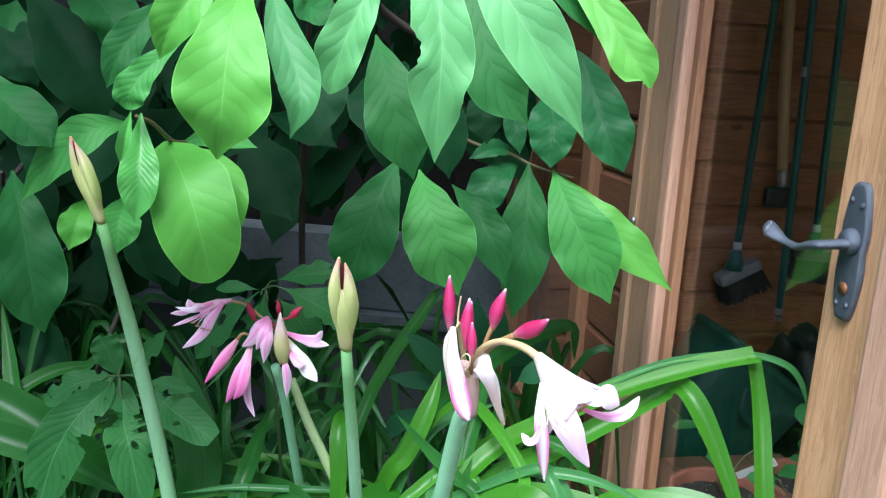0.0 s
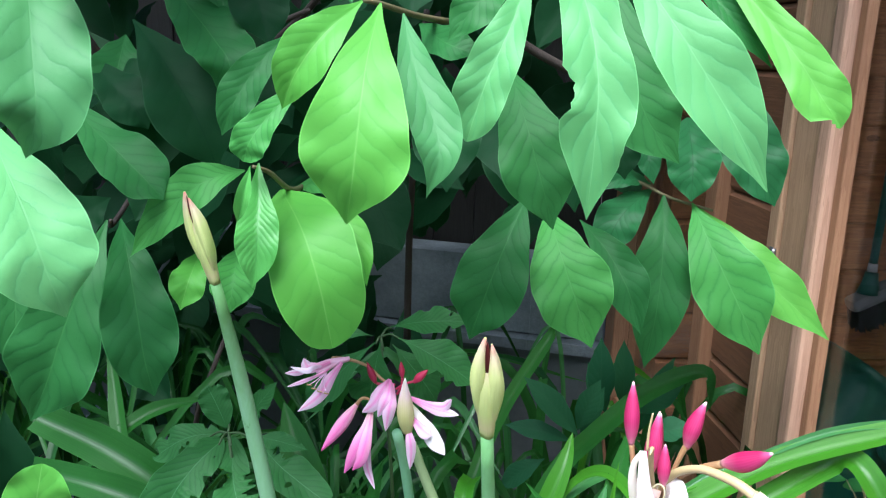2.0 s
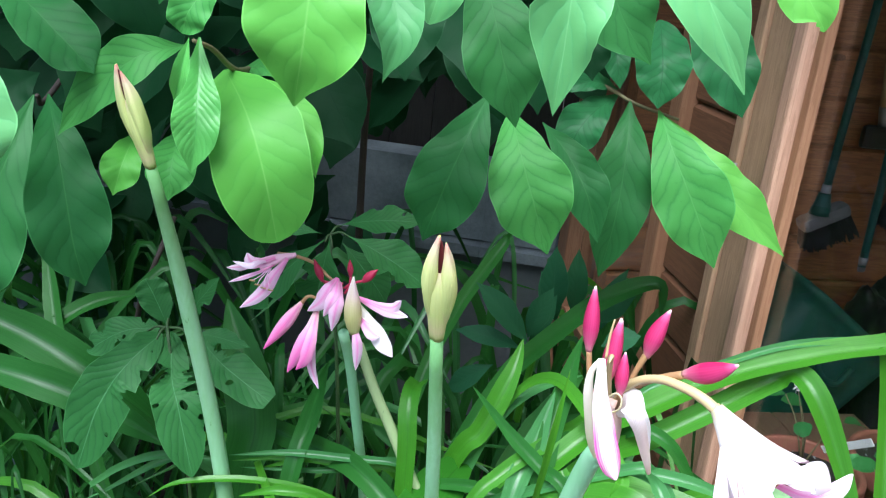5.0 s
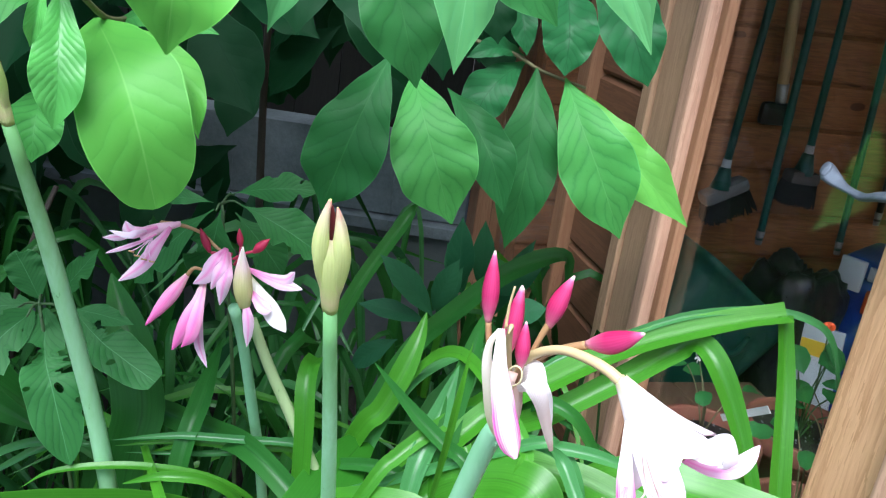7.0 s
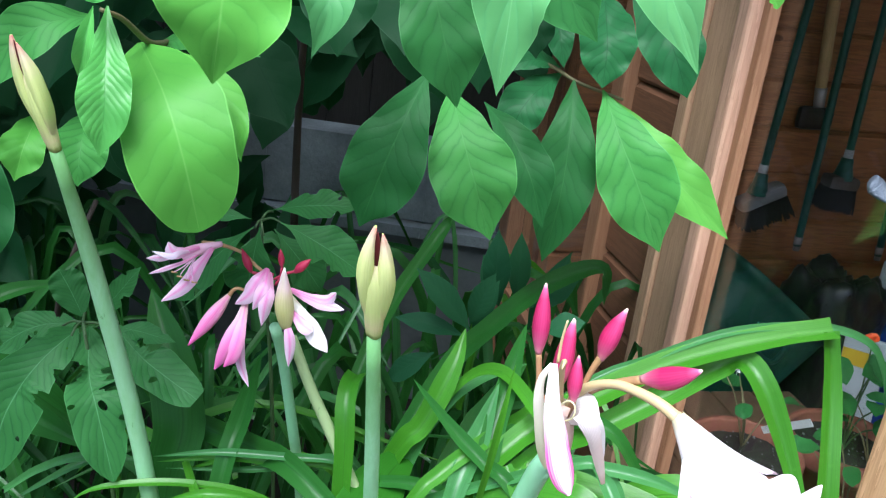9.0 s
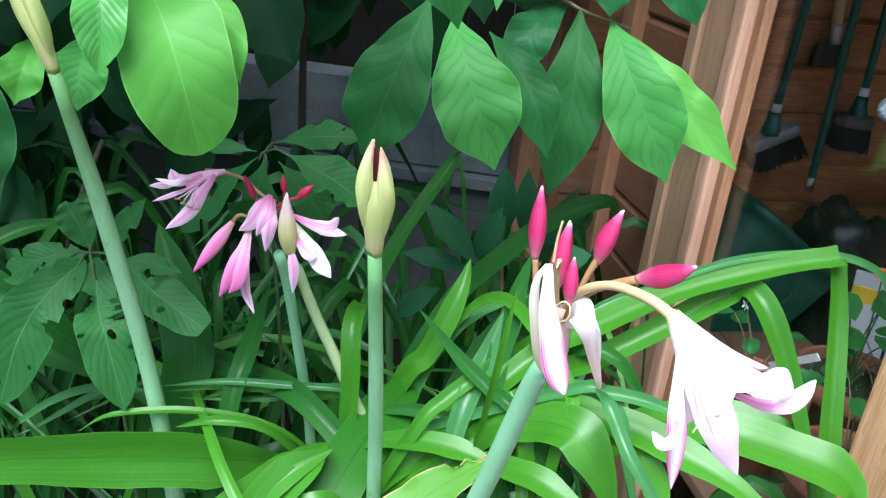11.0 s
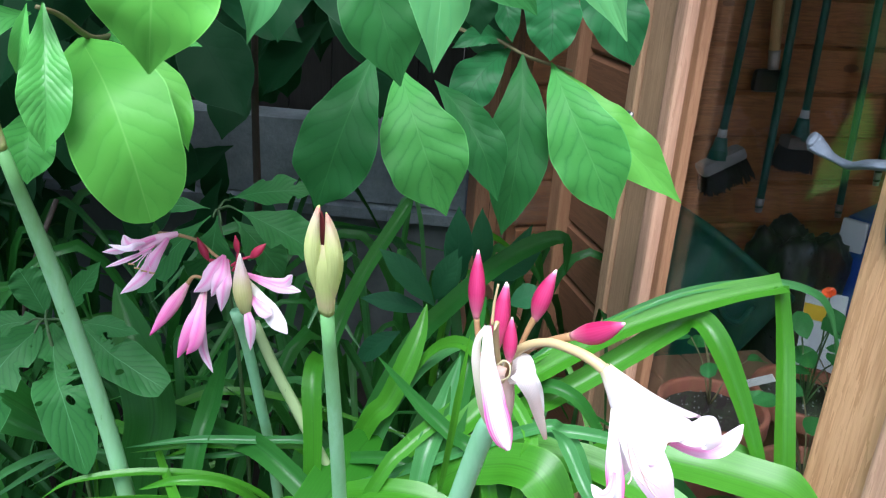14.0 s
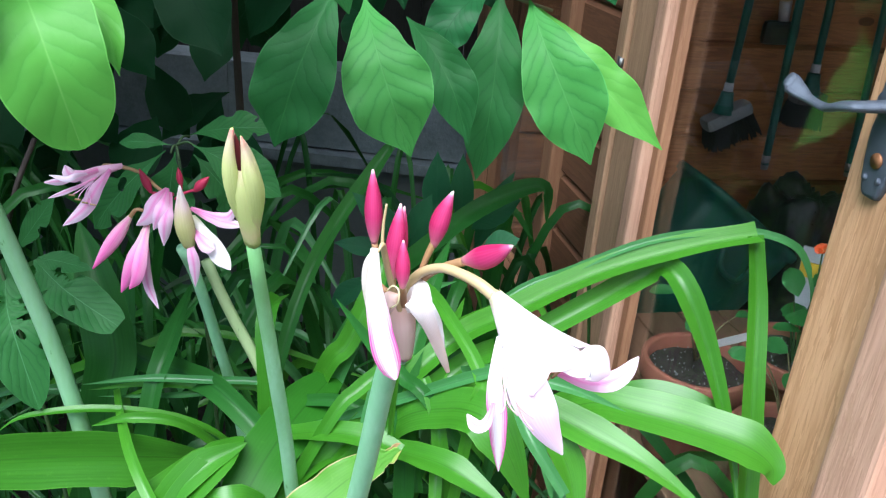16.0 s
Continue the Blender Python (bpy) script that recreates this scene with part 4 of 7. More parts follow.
    part("lever_boss", tube_bm([(0.415, -0.017, 1.088), (0.415, -0.027, 1.088)], [0.0155, 0.012], 3, 20), IRON, back)
    part("keyhole", tube_bm([(0.415, -0.0192, 1.038), (0.415, -0.0205, 1.038)], [0.007, 0.007], 2, 16), BRASS, back, "coppery keyhole")
    for x, z in ((0.407, 1.131), (0.424, 1.127), (0.406, 1.021), (0.423, 1.022)):
        part("screw", lathe_bm([(0.0035, 0.0), (0.0034, 0.0012), (0.0015, 0.0022)], 12), IRON, back, "", True, pose(x, -0.0188, z, 90))
    return door


shed_door()


# ---- wall behind the plants ----
def rear_wall():
    wall = tagged(part("wall_concrete", box_bm(-3.2, 0.085, 2.47, 2.6, 0.0, 0.50, 0.004), CONCRETE_DARK, None, "", False), "low stained concrete wall behind the plants", "wall", kind="structure")
    x, k = -3.2, 0
    while x < 0.05:
        w = min(0.44, 0.08 - x)
        part("coping_block", box_bm(x + 0.0002, x + w - 0.0002, 2.44, 2.62, 0.504, 0.535, 0.002), CONCRETE, wall, "", False)
        part("block", box_bm(x + 0.0002, x + w - 0.0002, 2.48, 2.6, 0.54, 0.75, 0.0015), CONCRETE, wall, "", False)
        x += w
    return wall


rear_wall()


def shaded_fence():
    x = -3.2
    fence = thing("fence", "close-boarded fence behind the shrub, near-black for shade", "fence")
    while x < 0.06:
        part("board", box_bm(x, x + 0.118, 2.63 + 0.006 * random.random(), 2.655, 0.0, 2.1, 0.002), FENCE_SHADED, fence, "", False)
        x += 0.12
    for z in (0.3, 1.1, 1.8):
        part("rail", box_bm(-3.2, 0.06, 2.657, 2.70, z, z + 0.07, 0.003), FENCE_SHADED, fence, "", False)
    return fence


shaded_fence()


# ---- the large-leaved shrub ----
shrub = thing("large_leaved_shrub", "shrub with big drooping green leaves hanging over the lilies", "shrub")
leaf([(-0.305, 0.860, 1.351), (-0.272, 0.819, 1.305), (-0.253, 0.796, 1.259), (-0.248, 0.789, 1.226), (-0.268, 0.800, 1.196)], 0.075, shrub, LEAF_LESS_LIT, "pointed", wave=0.06)
leaf([(-0.356, 0.860, 1.220), (-0.304, 0.820, 1.184), (-0.266, 0.796, 1.147), (-0.249, 0.790, 1.115), (-0.244, 0.800, 1.082)], 0.077, shrub, LEAF_SHEEN, "obovate", wave=0.06)
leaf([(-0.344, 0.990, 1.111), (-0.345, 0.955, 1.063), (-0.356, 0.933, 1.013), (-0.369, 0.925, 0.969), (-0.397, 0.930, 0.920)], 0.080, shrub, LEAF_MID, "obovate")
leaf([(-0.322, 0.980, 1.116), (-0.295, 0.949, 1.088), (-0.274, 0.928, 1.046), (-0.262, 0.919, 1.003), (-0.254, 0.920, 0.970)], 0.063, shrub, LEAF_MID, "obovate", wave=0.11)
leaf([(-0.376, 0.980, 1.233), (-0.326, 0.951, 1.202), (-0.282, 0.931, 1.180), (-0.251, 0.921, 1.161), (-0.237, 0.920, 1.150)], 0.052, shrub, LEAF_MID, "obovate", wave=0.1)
leaf([(-0.388, 1.030, 1.264), (-0.339, 1.002, 1.239), (-0.307, 0.989, 1.218), (-0.295, 0.990, 1.201)], 0.048, shrub, LEAF_SHADED, "obovate")
leaf([(-0.353, 1.060, 1.301), (-0.288, 1.017, 1.254), (-0.248, 0.997, 1.210), (-0.230, 1.000, 1.166)], 0.078, shrub, LEAF_SHADED, "obovate")
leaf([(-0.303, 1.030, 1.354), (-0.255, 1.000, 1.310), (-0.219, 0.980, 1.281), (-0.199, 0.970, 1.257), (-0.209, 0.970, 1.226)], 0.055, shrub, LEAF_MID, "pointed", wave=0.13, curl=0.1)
leaf([(-0.223, 1.060, 1.368), (-0.194, 1.011, 1.324), (-0.176, 1.000, 1.279)], 0.054, shrub, LEAF_SHADED, "obovate")
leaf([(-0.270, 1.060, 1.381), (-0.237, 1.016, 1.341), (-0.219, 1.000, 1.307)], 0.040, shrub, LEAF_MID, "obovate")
leaf([(-0.367, 1.100, 1.203), (-0.314, 1.060, 1.180), (-0.281, 1.050, 1.147)], 0.049, shrub, LEAF_SHADED, "obovate")
leaf([(-0.267, 0.840, 1.363), (-0.233, 0.806, 1.328), (-0.226, 0.800, 1.305)], 0.030, shrub, LEAF_SHEEN, "obovate")
leaf([(-0.055, 0.900, 1.314), (-0.074, 0.875, 1.289), (-0.091, 0.865, 1.262), (-0.105, 0.870, 1.235)], 0.039, shrub, LEAF_FRESH, "slim", wave=0.05, fold=0.3)
leaf([(-0.146, 0.970, 1.290), (-0.162, 0.945, 1.262), (-0.176, 0.932, 1.232), (-0.187, 0.930, 1.206)], 0.033, shrub, LEAF_MID, "slim")
leaf([(-0.108, 0.920, 1.253), (-0.127, 0.900, 1.230), (-0.140, 0.890, 1.208), (-0.147, 0.890, 1.192)], 0.029, shrub, LEAF_MEDIUM, "blunt", wave=0.12)
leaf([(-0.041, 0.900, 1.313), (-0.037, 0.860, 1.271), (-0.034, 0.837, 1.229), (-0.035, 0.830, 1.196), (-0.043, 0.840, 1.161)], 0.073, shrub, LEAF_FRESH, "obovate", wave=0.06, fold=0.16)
leaf([(-0.036, 0.940, 1.308), (-0.018, 0.913, 1.268), (0.003, 0.895, 1.228), (0.011, 0.883, 1.205), (0.003, 0.880, 1.176)], 0.037, shrub, LEAF_LESS_LIT, "pointed", wave=0.09, fold=0.34)
leaf([(0.053, 0.990, 1.345), (0.045, 0.959, 1.300), (0.031, 0.942, 1.257), (0.018, 0.940, 1.213)], 0.041, shrub, LEAF_SHEEN, "blunt", wave=0.12, fold=0.34)
leaf([(0.083, 1.010, 1.352), (0.102, 0.977, 1.311), (0.114, 0.957, 1.264), (0.116, 0.947, 1.217), (0.114, 0.950, 1.157)], 0.058, shrub, LEAF_SHEEN, "crumpled", wave=0.13, fold=0.3, bites=((0.57, 1, 0.42, 0.10), (0.76, -1, 0.14, 0.06)))
leaf([(0.1226, 1.0100, 1.3910), (0.1449, 0.9763, 1.3345), (0.1762, 0.9550, 1.2900), (0.2097, 0.9463, 1.2432), (0.2433, 0.9500, 1.1890)], 0.058, shrub, LEAF_SHEEN, "obovate", wave=0.06, fold=0.3)
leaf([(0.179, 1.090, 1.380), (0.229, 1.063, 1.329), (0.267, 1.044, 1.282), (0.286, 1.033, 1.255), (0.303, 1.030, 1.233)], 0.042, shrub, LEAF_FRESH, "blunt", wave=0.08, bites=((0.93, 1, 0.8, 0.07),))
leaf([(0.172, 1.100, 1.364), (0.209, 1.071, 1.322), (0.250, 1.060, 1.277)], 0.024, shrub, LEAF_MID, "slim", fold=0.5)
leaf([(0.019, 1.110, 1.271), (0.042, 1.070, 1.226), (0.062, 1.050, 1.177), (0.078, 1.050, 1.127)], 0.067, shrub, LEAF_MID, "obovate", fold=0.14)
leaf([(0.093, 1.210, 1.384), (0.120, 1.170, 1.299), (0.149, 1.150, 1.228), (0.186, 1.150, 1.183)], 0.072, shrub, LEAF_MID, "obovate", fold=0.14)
leaf([(0.111, 1.300, 1.221), (0.124, 1.264, 1.187), (0.133, 1.250, 1.150)], 0.044, shrub, LEAF_SHADED, "obovate")
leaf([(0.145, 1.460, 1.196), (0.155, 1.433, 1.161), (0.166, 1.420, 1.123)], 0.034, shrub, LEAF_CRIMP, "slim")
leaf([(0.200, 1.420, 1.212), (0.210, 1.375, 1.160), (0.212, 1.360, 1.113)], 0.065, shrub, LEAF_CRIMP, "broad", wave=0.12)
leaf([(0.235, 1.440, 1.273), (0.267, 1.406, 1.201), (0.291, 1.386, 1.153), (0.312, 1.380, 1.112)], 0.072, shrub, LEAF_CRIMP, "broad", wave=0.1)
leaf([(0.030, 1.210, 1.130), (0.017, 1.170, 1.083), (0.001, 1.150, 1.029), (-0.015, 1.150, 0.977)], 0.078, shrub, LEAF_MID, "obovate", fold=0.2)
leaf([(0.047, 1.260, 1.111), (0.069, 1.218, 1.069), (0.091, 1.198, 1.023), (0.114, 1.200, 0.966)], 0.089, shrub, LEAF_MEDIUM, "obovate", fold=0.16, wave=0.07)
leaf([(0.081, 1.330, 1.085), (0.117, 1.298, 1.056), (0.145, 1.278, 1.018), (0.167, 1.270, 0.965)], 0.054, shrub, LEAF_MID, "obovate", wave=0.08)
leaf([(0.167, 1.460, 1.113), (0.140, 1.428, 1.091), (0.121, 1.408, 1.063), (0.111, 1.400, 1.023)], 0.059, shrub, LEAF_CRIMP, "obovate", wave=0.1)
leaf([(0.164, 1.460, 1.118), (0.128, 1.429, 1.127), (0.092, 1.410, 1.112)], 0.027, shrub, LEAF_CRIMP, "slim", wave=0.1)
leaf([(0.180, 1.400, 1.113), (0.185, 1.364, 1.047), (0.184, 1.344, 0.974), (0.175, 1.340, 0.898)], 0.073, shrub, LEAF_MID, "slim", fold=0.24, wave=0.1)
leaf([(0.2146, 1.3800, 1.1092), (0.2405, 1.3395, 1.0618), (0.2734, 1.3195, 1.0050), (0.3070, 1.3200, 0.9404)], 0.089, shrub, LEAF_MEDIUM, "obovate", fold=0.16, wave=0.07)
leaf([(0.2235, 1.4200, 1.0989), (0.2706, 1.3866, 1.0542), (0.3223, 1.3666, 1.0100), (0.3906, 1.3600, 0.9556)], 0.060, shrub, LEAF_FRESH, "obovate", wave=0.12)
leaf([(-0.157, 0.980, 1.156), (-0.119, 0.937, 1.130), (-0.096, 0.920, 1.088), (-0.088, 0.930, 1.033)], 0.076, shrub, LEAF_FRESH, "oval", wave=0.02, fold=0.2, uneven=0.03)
leaf([(-0.158, 1.000, 1.151), (-0.106, 0.974, 1.138), (-0.076, 0.958, 1.114), (-0.065, 0.950, 1.084)], 0.028, shrub, LEAF_FRESH, "slim", fold=0.3)
leaf([(-0.149, 0.920, 1.187), (-0.138, 0.895, 1.151), (-0.133, 0.882, 1.122), (-0.136, 0.880, 1.094)], 0.034, shrub, LEAF_YOUNG, "slim", fold=0.3, sag=0.0)
leaf([(-0.131, 0.870, 1.192), (-0.133, 0.863, 1.170), (-0.140, 0.865, 1.149)], 0.011, shrub, LEAF_YOUNG, "slim", fold=0.9)
leaf([(-0.182, 0.960, 1.174), (-0.206, 0.937, 1.165), (-0.238, 0.927, 1.138), (-0.279, 0.930, 1.094)], 0.041, shrub, LEAF_MEDIUM, "slim", fold=0.2)
leaf([(-0.226, 0.960, 1.100), (-0.220, 0.929, 1.081), (-0.225, 0.920, 1.054)], 0.031, shrub, LEAF_FRESH, "obovate", fold=0.25)
leaf([(-0.203, 0.990, 1.100), (-0.190, 0.951, 1.079), (-0.188, 0.940, 1.050)], 0.040, shrub, LEAF_MEDIUM, "obovate")
leaf([(-0.176, 1.050, 1.146), (-0.122, 1.016, 1.158), (-0.070, 1.000, 1.154)], 0.030, shrub, LEAF_MEDIUM, "slim")
leaf([(-0.121, 1.160, 1.177), (-0.063, 1.119, 1.165), (-0.017, 1.100, 1.149)], 0.039, shrub, LEAF_SHADED, "obovate")
leaf([(-0.116, 1.060, 1.391), (-0.107, 1.011, 1.351), (-0.112, 1.000, 1.319)], 0.053, shrub, LEAF_MID, "obovate")
leaf([(0.037, 1.040, 1.355), (0.014, 1.001, 1.324), (-0.012, 0.990, 1.290)], 0.037, shrub, LEAF_MID, "obovate")
leaf([(-0.057, 1.060, 1.305), (-0.021, 1.028, 1.286), (0.010, 1.020, 1.279)], 0.035, shrub, LEAF_MID, "slim")
blade("leaf", (-0.421, 1.060, 1.244), (-0.289, 1.000, 1.224), 0.053, shrub, LEAF_SHADED)
blade("leaf", (-0.117, 1.010, 1.393), (-0.082, 0.950, 1.315), 0.056, shrub, LEAF_MID)
blade("leaf", (-0.510, 1.060, 1.112), (-0.472, 1.000, 0.933), 0.073, shrub, LEAF_MID)
blade("leaf", (-0.426, 1.110, 1.108), (-0.462, 1.050, 1.065), 0.056, shrub, LEAF_SHADED)
blade("leaf", (-0.331, 1.110, 1.152), (-0.355, 1.050, 1.098), 0.060, shrub, LEAF_SHADED)
blade("leaf", (-0.337, 1.160, 1.242), (-0.244, 1.100, 1.159), 0.074, shrub, LEAF_SHADED)
blade("leaf", (-0.180, 1.160, 1.175), (-0.093, 1.100, 1.168), 0.054, shrub, LEAF_SHADED)
blade("leaf", (-0.111, 1.110, 1.318), (-0.134, 1.050, 1.268), 0.044, shrub, LEAF_SHADED)
blade("leaf", (-0.077, 1.110, 1.372), (-0.062, 1.050, 1.311), 0.058, shrub, LEAF_SHADED)
blade("leaf", (-0.031, 1.060, 1.267), (-0.011, 1.000, 1.162), 0.062, shrub, LEAF_SHADED)
blade("leaf", (-0.343, 1.060, 1.264), (-0.290, 1.000, 1.157), 0.077, shrub, LEAF_SHADED)
blade("leaf", (-0.362, 1.060, 1.286), (-0.343, 1.000, 1.211), 0.053, shrub, LEAF_MID)
leaf([(-0.2488, 0.7400, 0.8771), (-0.2378, 0.7400, 0.9289), (-0.2285, 0.7400, 0.9694), (-0.2220, 0.7400, 0.9987)], 0.0474, shrub, LEAF_FRESH, "oval", fold=0.12)
stem("twig", [(-0.000, 1.520, 1.164), (0.094, 1.470, 1.129), (0.148, 1.440, 1.122), (0.186, 1.420, 1.108), (0.243, 1.410, 1.096)], [0.0032, 0.0018], shrub, TWIG_GREEN, 14, 8)
stem("twig", [(-0.039, 1.100, 1.309), (-0.041, 1.000, 1.309), (-0.051, 0.930, 1.314), (-0.057, 0.910, 1.315)], [0.0032, 0.0018], shrub, TWIG_GREEN, 14, 8)
stem("twig", [(-0.180, 1.100, 1.145), (-0.152, 0.990, 1.155), (-0.149, 0.940, 1.177), (-0.154, 0.920, 1.184)], [0.0030, 0.0016], shrub, TWIG_GREEN, 14, 8)
stem("twig", [(-0.244, 1.700, 0.764), (-0.231, 1.650, 0.907), (-0.216, 1.600, 1.017), (-0.182, 1.500, 1.183), (-0.144, 1.400, 1.334)], [0.0070, 0.0040], shrub, TWIG, 14, 8)
stem("twig", [(-0.550, 1.500, 1.009), (-0.595, 1.450, 1.122), (-0.632, 1.400, 1.243), (-0.655, 1.350, 1.321), (-0.662, 1.300, 1.406)], [0.0100, 0.0060], shrub, TWIG, 14, 8)
stem("twig", [(-0.515, 1.400, 1.106), (-0.375, 1.350, 1.252), (-0.269, 1.300, 1.326), (-0.190, 1.250, 1.400)], [0.0060, 0.0040], shrub, TWIG, 14, 8)
stem("twig", [(-0.529, 1.350, 1.111), (-0.450, 1.150, 1.072), (-0.333, 0.980, 1.113)], [0.0040, 0.0020], shrub, TWIG, 14, 8)
stem("twig", [(-0.330, 1.200, 1.297), (-0.280, 1.200, 1.301), (-0.224, 1.200, 1.321)], [0.0040, 0.0030], shrub, TWIG, 14, 8)
stem("twig", [(0.148, 1.400, 1.221), (-0.008, 1.300, 1.300), (-0.015, 1.200, 1.350)], [0.0060, 0.0050], shrub, TWIG, 14, 8)
stem("twig", [(-0.492, 1.500, 0.829), (-0.500, 1.450, 0.764), (-0.563, 1.500, 0.642), (-0.648, 1.600, 0.384)], [0.0040, 0.0050], shrub, TWIG, 14, 8)


def inner_foliage():
    """Leaves deeper in the shrub, hanging at many angles, thinner towards the front."""
    rng = random.Random(4)
    made = 0
    far = bmesh.new()
    far.loops.layers.uv.new("UVMap")
    while made < 560:
        x, y, z = rng.uniform(-1.7, 0.12), rng.uniform(1.35, 2.3) if made < 330 else rng.uniform(2.0, 2.36), rng.uniform(0.75, 2.0)
        if z < 1.03 + 0.25 * noise.noise((x * 3, y * 3, 2.0)) and x > -0.75:
            continue
        base = Vector((x, y, z))
        way = Vector((rng.uniform(-0.7, 0.7), rng.uniform(-0.9, 0.2), rng.uniform(-1.0, -0.35))).normalized()
        size = rng.uniform(0.13, 0.22)
        near = x > -0.9 and z < 1.5 and y < 1.95
        blade("leaf", base, base + way * size, size * rng.uniform(0.4, 0.52), shrub, LEAF_SHADED, rows=16, cols=6, sag=rng.uniform(0.02, 0.16), fold=rng.uniform(0.05, 0.4),
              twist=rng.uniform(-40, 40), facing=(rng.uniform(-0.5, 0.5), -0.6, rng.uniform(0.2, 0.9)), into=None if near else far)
        made += 1
    # unseen crown added for shade; side and lower skirts: boxes of leaves, joined
    boxes = ((680, (-2.3, 0.42), (1.05, 2.6), (1.66, 2.6)), (80, (-1.4, -0.18), (0.84, 1.05), (1.52, 1.9)), (240, (-2.7, -0.30), (1.75, 2.38), (0.30, 1.2)), (110, (-1.8, -0.75), (0.95, 1.9), (0.30, 1.35)))
    for count, xs, ys, zs in boxes:
        for k in range(count):
            base = Vector((rng.uniform(*xs), rng.uniform(*ys), rng.uniform(*zs)))
            way = Vector((rng.uniform(-0.7, 0.7), rng.uniform(-0.9, 0.3), rng.uniform(-0.8, -0.1))).normalized()
            size = rng.uniform(0.14, 0.22)
            blade("leaf", base, base + way * size, size * 0.48, shrub, LEAF_FAR_SHADED, rows=11, cols=4, sag=0.1, twist=rng.uniform(-30, 30), facing=(rng.uniform(-0.4, 0.4), -0.5, 0.8), into=far)
    tagged(part("inner_leaves", far, LEAF_FAR_SHADED, shrub, "mass of shade-dark leaves inside the shrub and its added unseen crown"), kind="stuff")


inner_foliage()

eaten_plant = thing("leafy_perennial", "low green perennial with leaves full of insect holes", "perennial", group="eaten perennials")
stem("stem", [(-0.218, 1.090, 0.000), (-0.233, 1.070, 0.580), (-0.248, 1.040, 0.880)], [0.0030, 0.0024, 0.0016], eaten_plant, GREEN_STALK, 14, 8)
stem("petiole", [(-0.248, 1.040, 0.880), (-0.248, 1.030, 0.882), (-0.248, 1.020, 0.876)], [0.0014, 0.0011], eaten_plant, GREEN_STALK, 6, 6)
stem("petiole", [(-0.248, 1.040, 0.880), (-0.241, 1.030, 0.883), (-0.234, 1.020, 0.878)], [0.0014, 0.0011], eaten_plant, GREEN_STALK, 6, 6)
stem("petiole", [(-0.248, 1.040, 0.880), (-0.230, 1.035, 0.885), (-0.212, 1.030, 0.881)], [0.0014, 0.0011], eaten_plant, GREEN_STALK, 6, 6)
stem("petiole", [(-0.248, 1.040, 0.880), (-0.262, 1.045, 0.877), (-0.276, 1.050, 0.866)], [0.0014, 0.0011], eaten_plant, GREEN_STALK, 6, 6)
stem("petiole", [(-0.248, 1.040, 0.880), (-0.252, 1.050, 0.884), (-0.257, 1.060, 0.879)], [0.0014, 0.0011], eaten_plant, GREEN_STALK, 6, 6)
leaf([(-0.2533, 1.0600, 0.8662), (-0.2381, 1.0300, 0.8328), (-0.2202, 1.0100, 0.8087), (-0.2002, 1.0000, 0.7392)], 0.0500, eaten_plant, LEAF_EATEN, "chewed", rows=110, fold=0.14, wave=0.05, bites=((0.30, 1, 0.86, 0.060), (0.37, 1, 0.60, 0.045), (0.34, -1, 0.50, 0.035), (0.43, -1, 0.35, 0.030), (0.53, -1, 0.80, 0.040), (0.60, -1, 0.22, 0.020), (0.80, -1, 0.12, 0.020)))
leaf([(-0.2308, 1.0700, 0.8613), (-0.1942, 1.0600, 0.8359), (-0.1401, 1.0500, 0.8114)], 0.0440, eaten_plant, LEAF_EATEN, "cut", rows=100, fold=0.10, wave=0.05, bites=((0.30, -1, 0.90, 0.075), (0.42, -1, 0.72, 0.060), (0.36, 1, 0.55, 0.018), (0.10, 1, 0.5, 0.06)))
leaf([(-0.2304, 1.0745, 0.8622), (-0.2062, 1.0745, 0.8602), (-0.1701, 1.0700, 0.8585)], 0.0220, eaten_plant, LEAF_EATEN, "slim", rows=50, fold=0.10, bites=((0.55, 1, 0.5, 0.05), (0.8, -1, 0.4, 0.05)))
leaf([(-0.2711, 1.0800, 0.8642), (-0.2886, 1.0850, 0.8917), (-0.2978, 1.0850, 0.9088)], 0.0340, eaten_plant, LEAF_EATEN, "oval", fold=0.12)
leaf([(-0.2670, 1.0600, 0.8675), (-0.3009, 1.0500, 0.8615), (-0.3402, 1.0400, 0.8357)], 0.0350, eaten_plant, LEAF_EATEN, "chewed", rows=90, fold=0.12, bites=((0.22, 1, 0.6, 0.05), (0.60, -1, 0.7, 0.05), (0.75, 1, 0.5, 0.05)))
leaf([(-0.2594, 1.0500, 0.8669), (-0.2779, 1.0200, 0.8450), (-0.2996, 1.0000, 0.8029), (-0.3238, 0.9900, 0.7274)], 0.0600, eaten_plant, LEAF_EATEN, "chewed", rows=110, fold=0.14, wave=0.05, bites=((0.33, -1, 0.35, 0.035), (0.52, -1, 0.55, 0.055), (0.20, 1, 0.3, 0.04)))
leaf([(-0.2699, 1.1000, 0.8520), (-0.2416, 1.1000, 0.8881), (-0.2195, 1.1000, 0.9192)], 0.0240, eaten_plant, LEAF_EATEN, "slim", fold=0.12, bites=((0.5, 1, 0.5, 0.06),))
eaten_plant = thing("leafy_perennial", "green perennial with chewed leaves behind the pink flowers", "perennial", group="eaten perennials")
stem("stem", [(-0.090, 1.210, 0.000), (-0.105, 1.190, 0.663), (-0.120, 1.160, 0.963)], [0.0030, 0.0024, 0.0016], eaten_plant, GREEN_STALK, 14, 8)
stem("petiole", [(-0.120, 1.160, 0.963), (-0.107, 1.155, 0.970), (-0.095, 1.150, 0.968)], [0.0014, 0.0011], eaten_plant, GREEN_STALK, 6, 6)
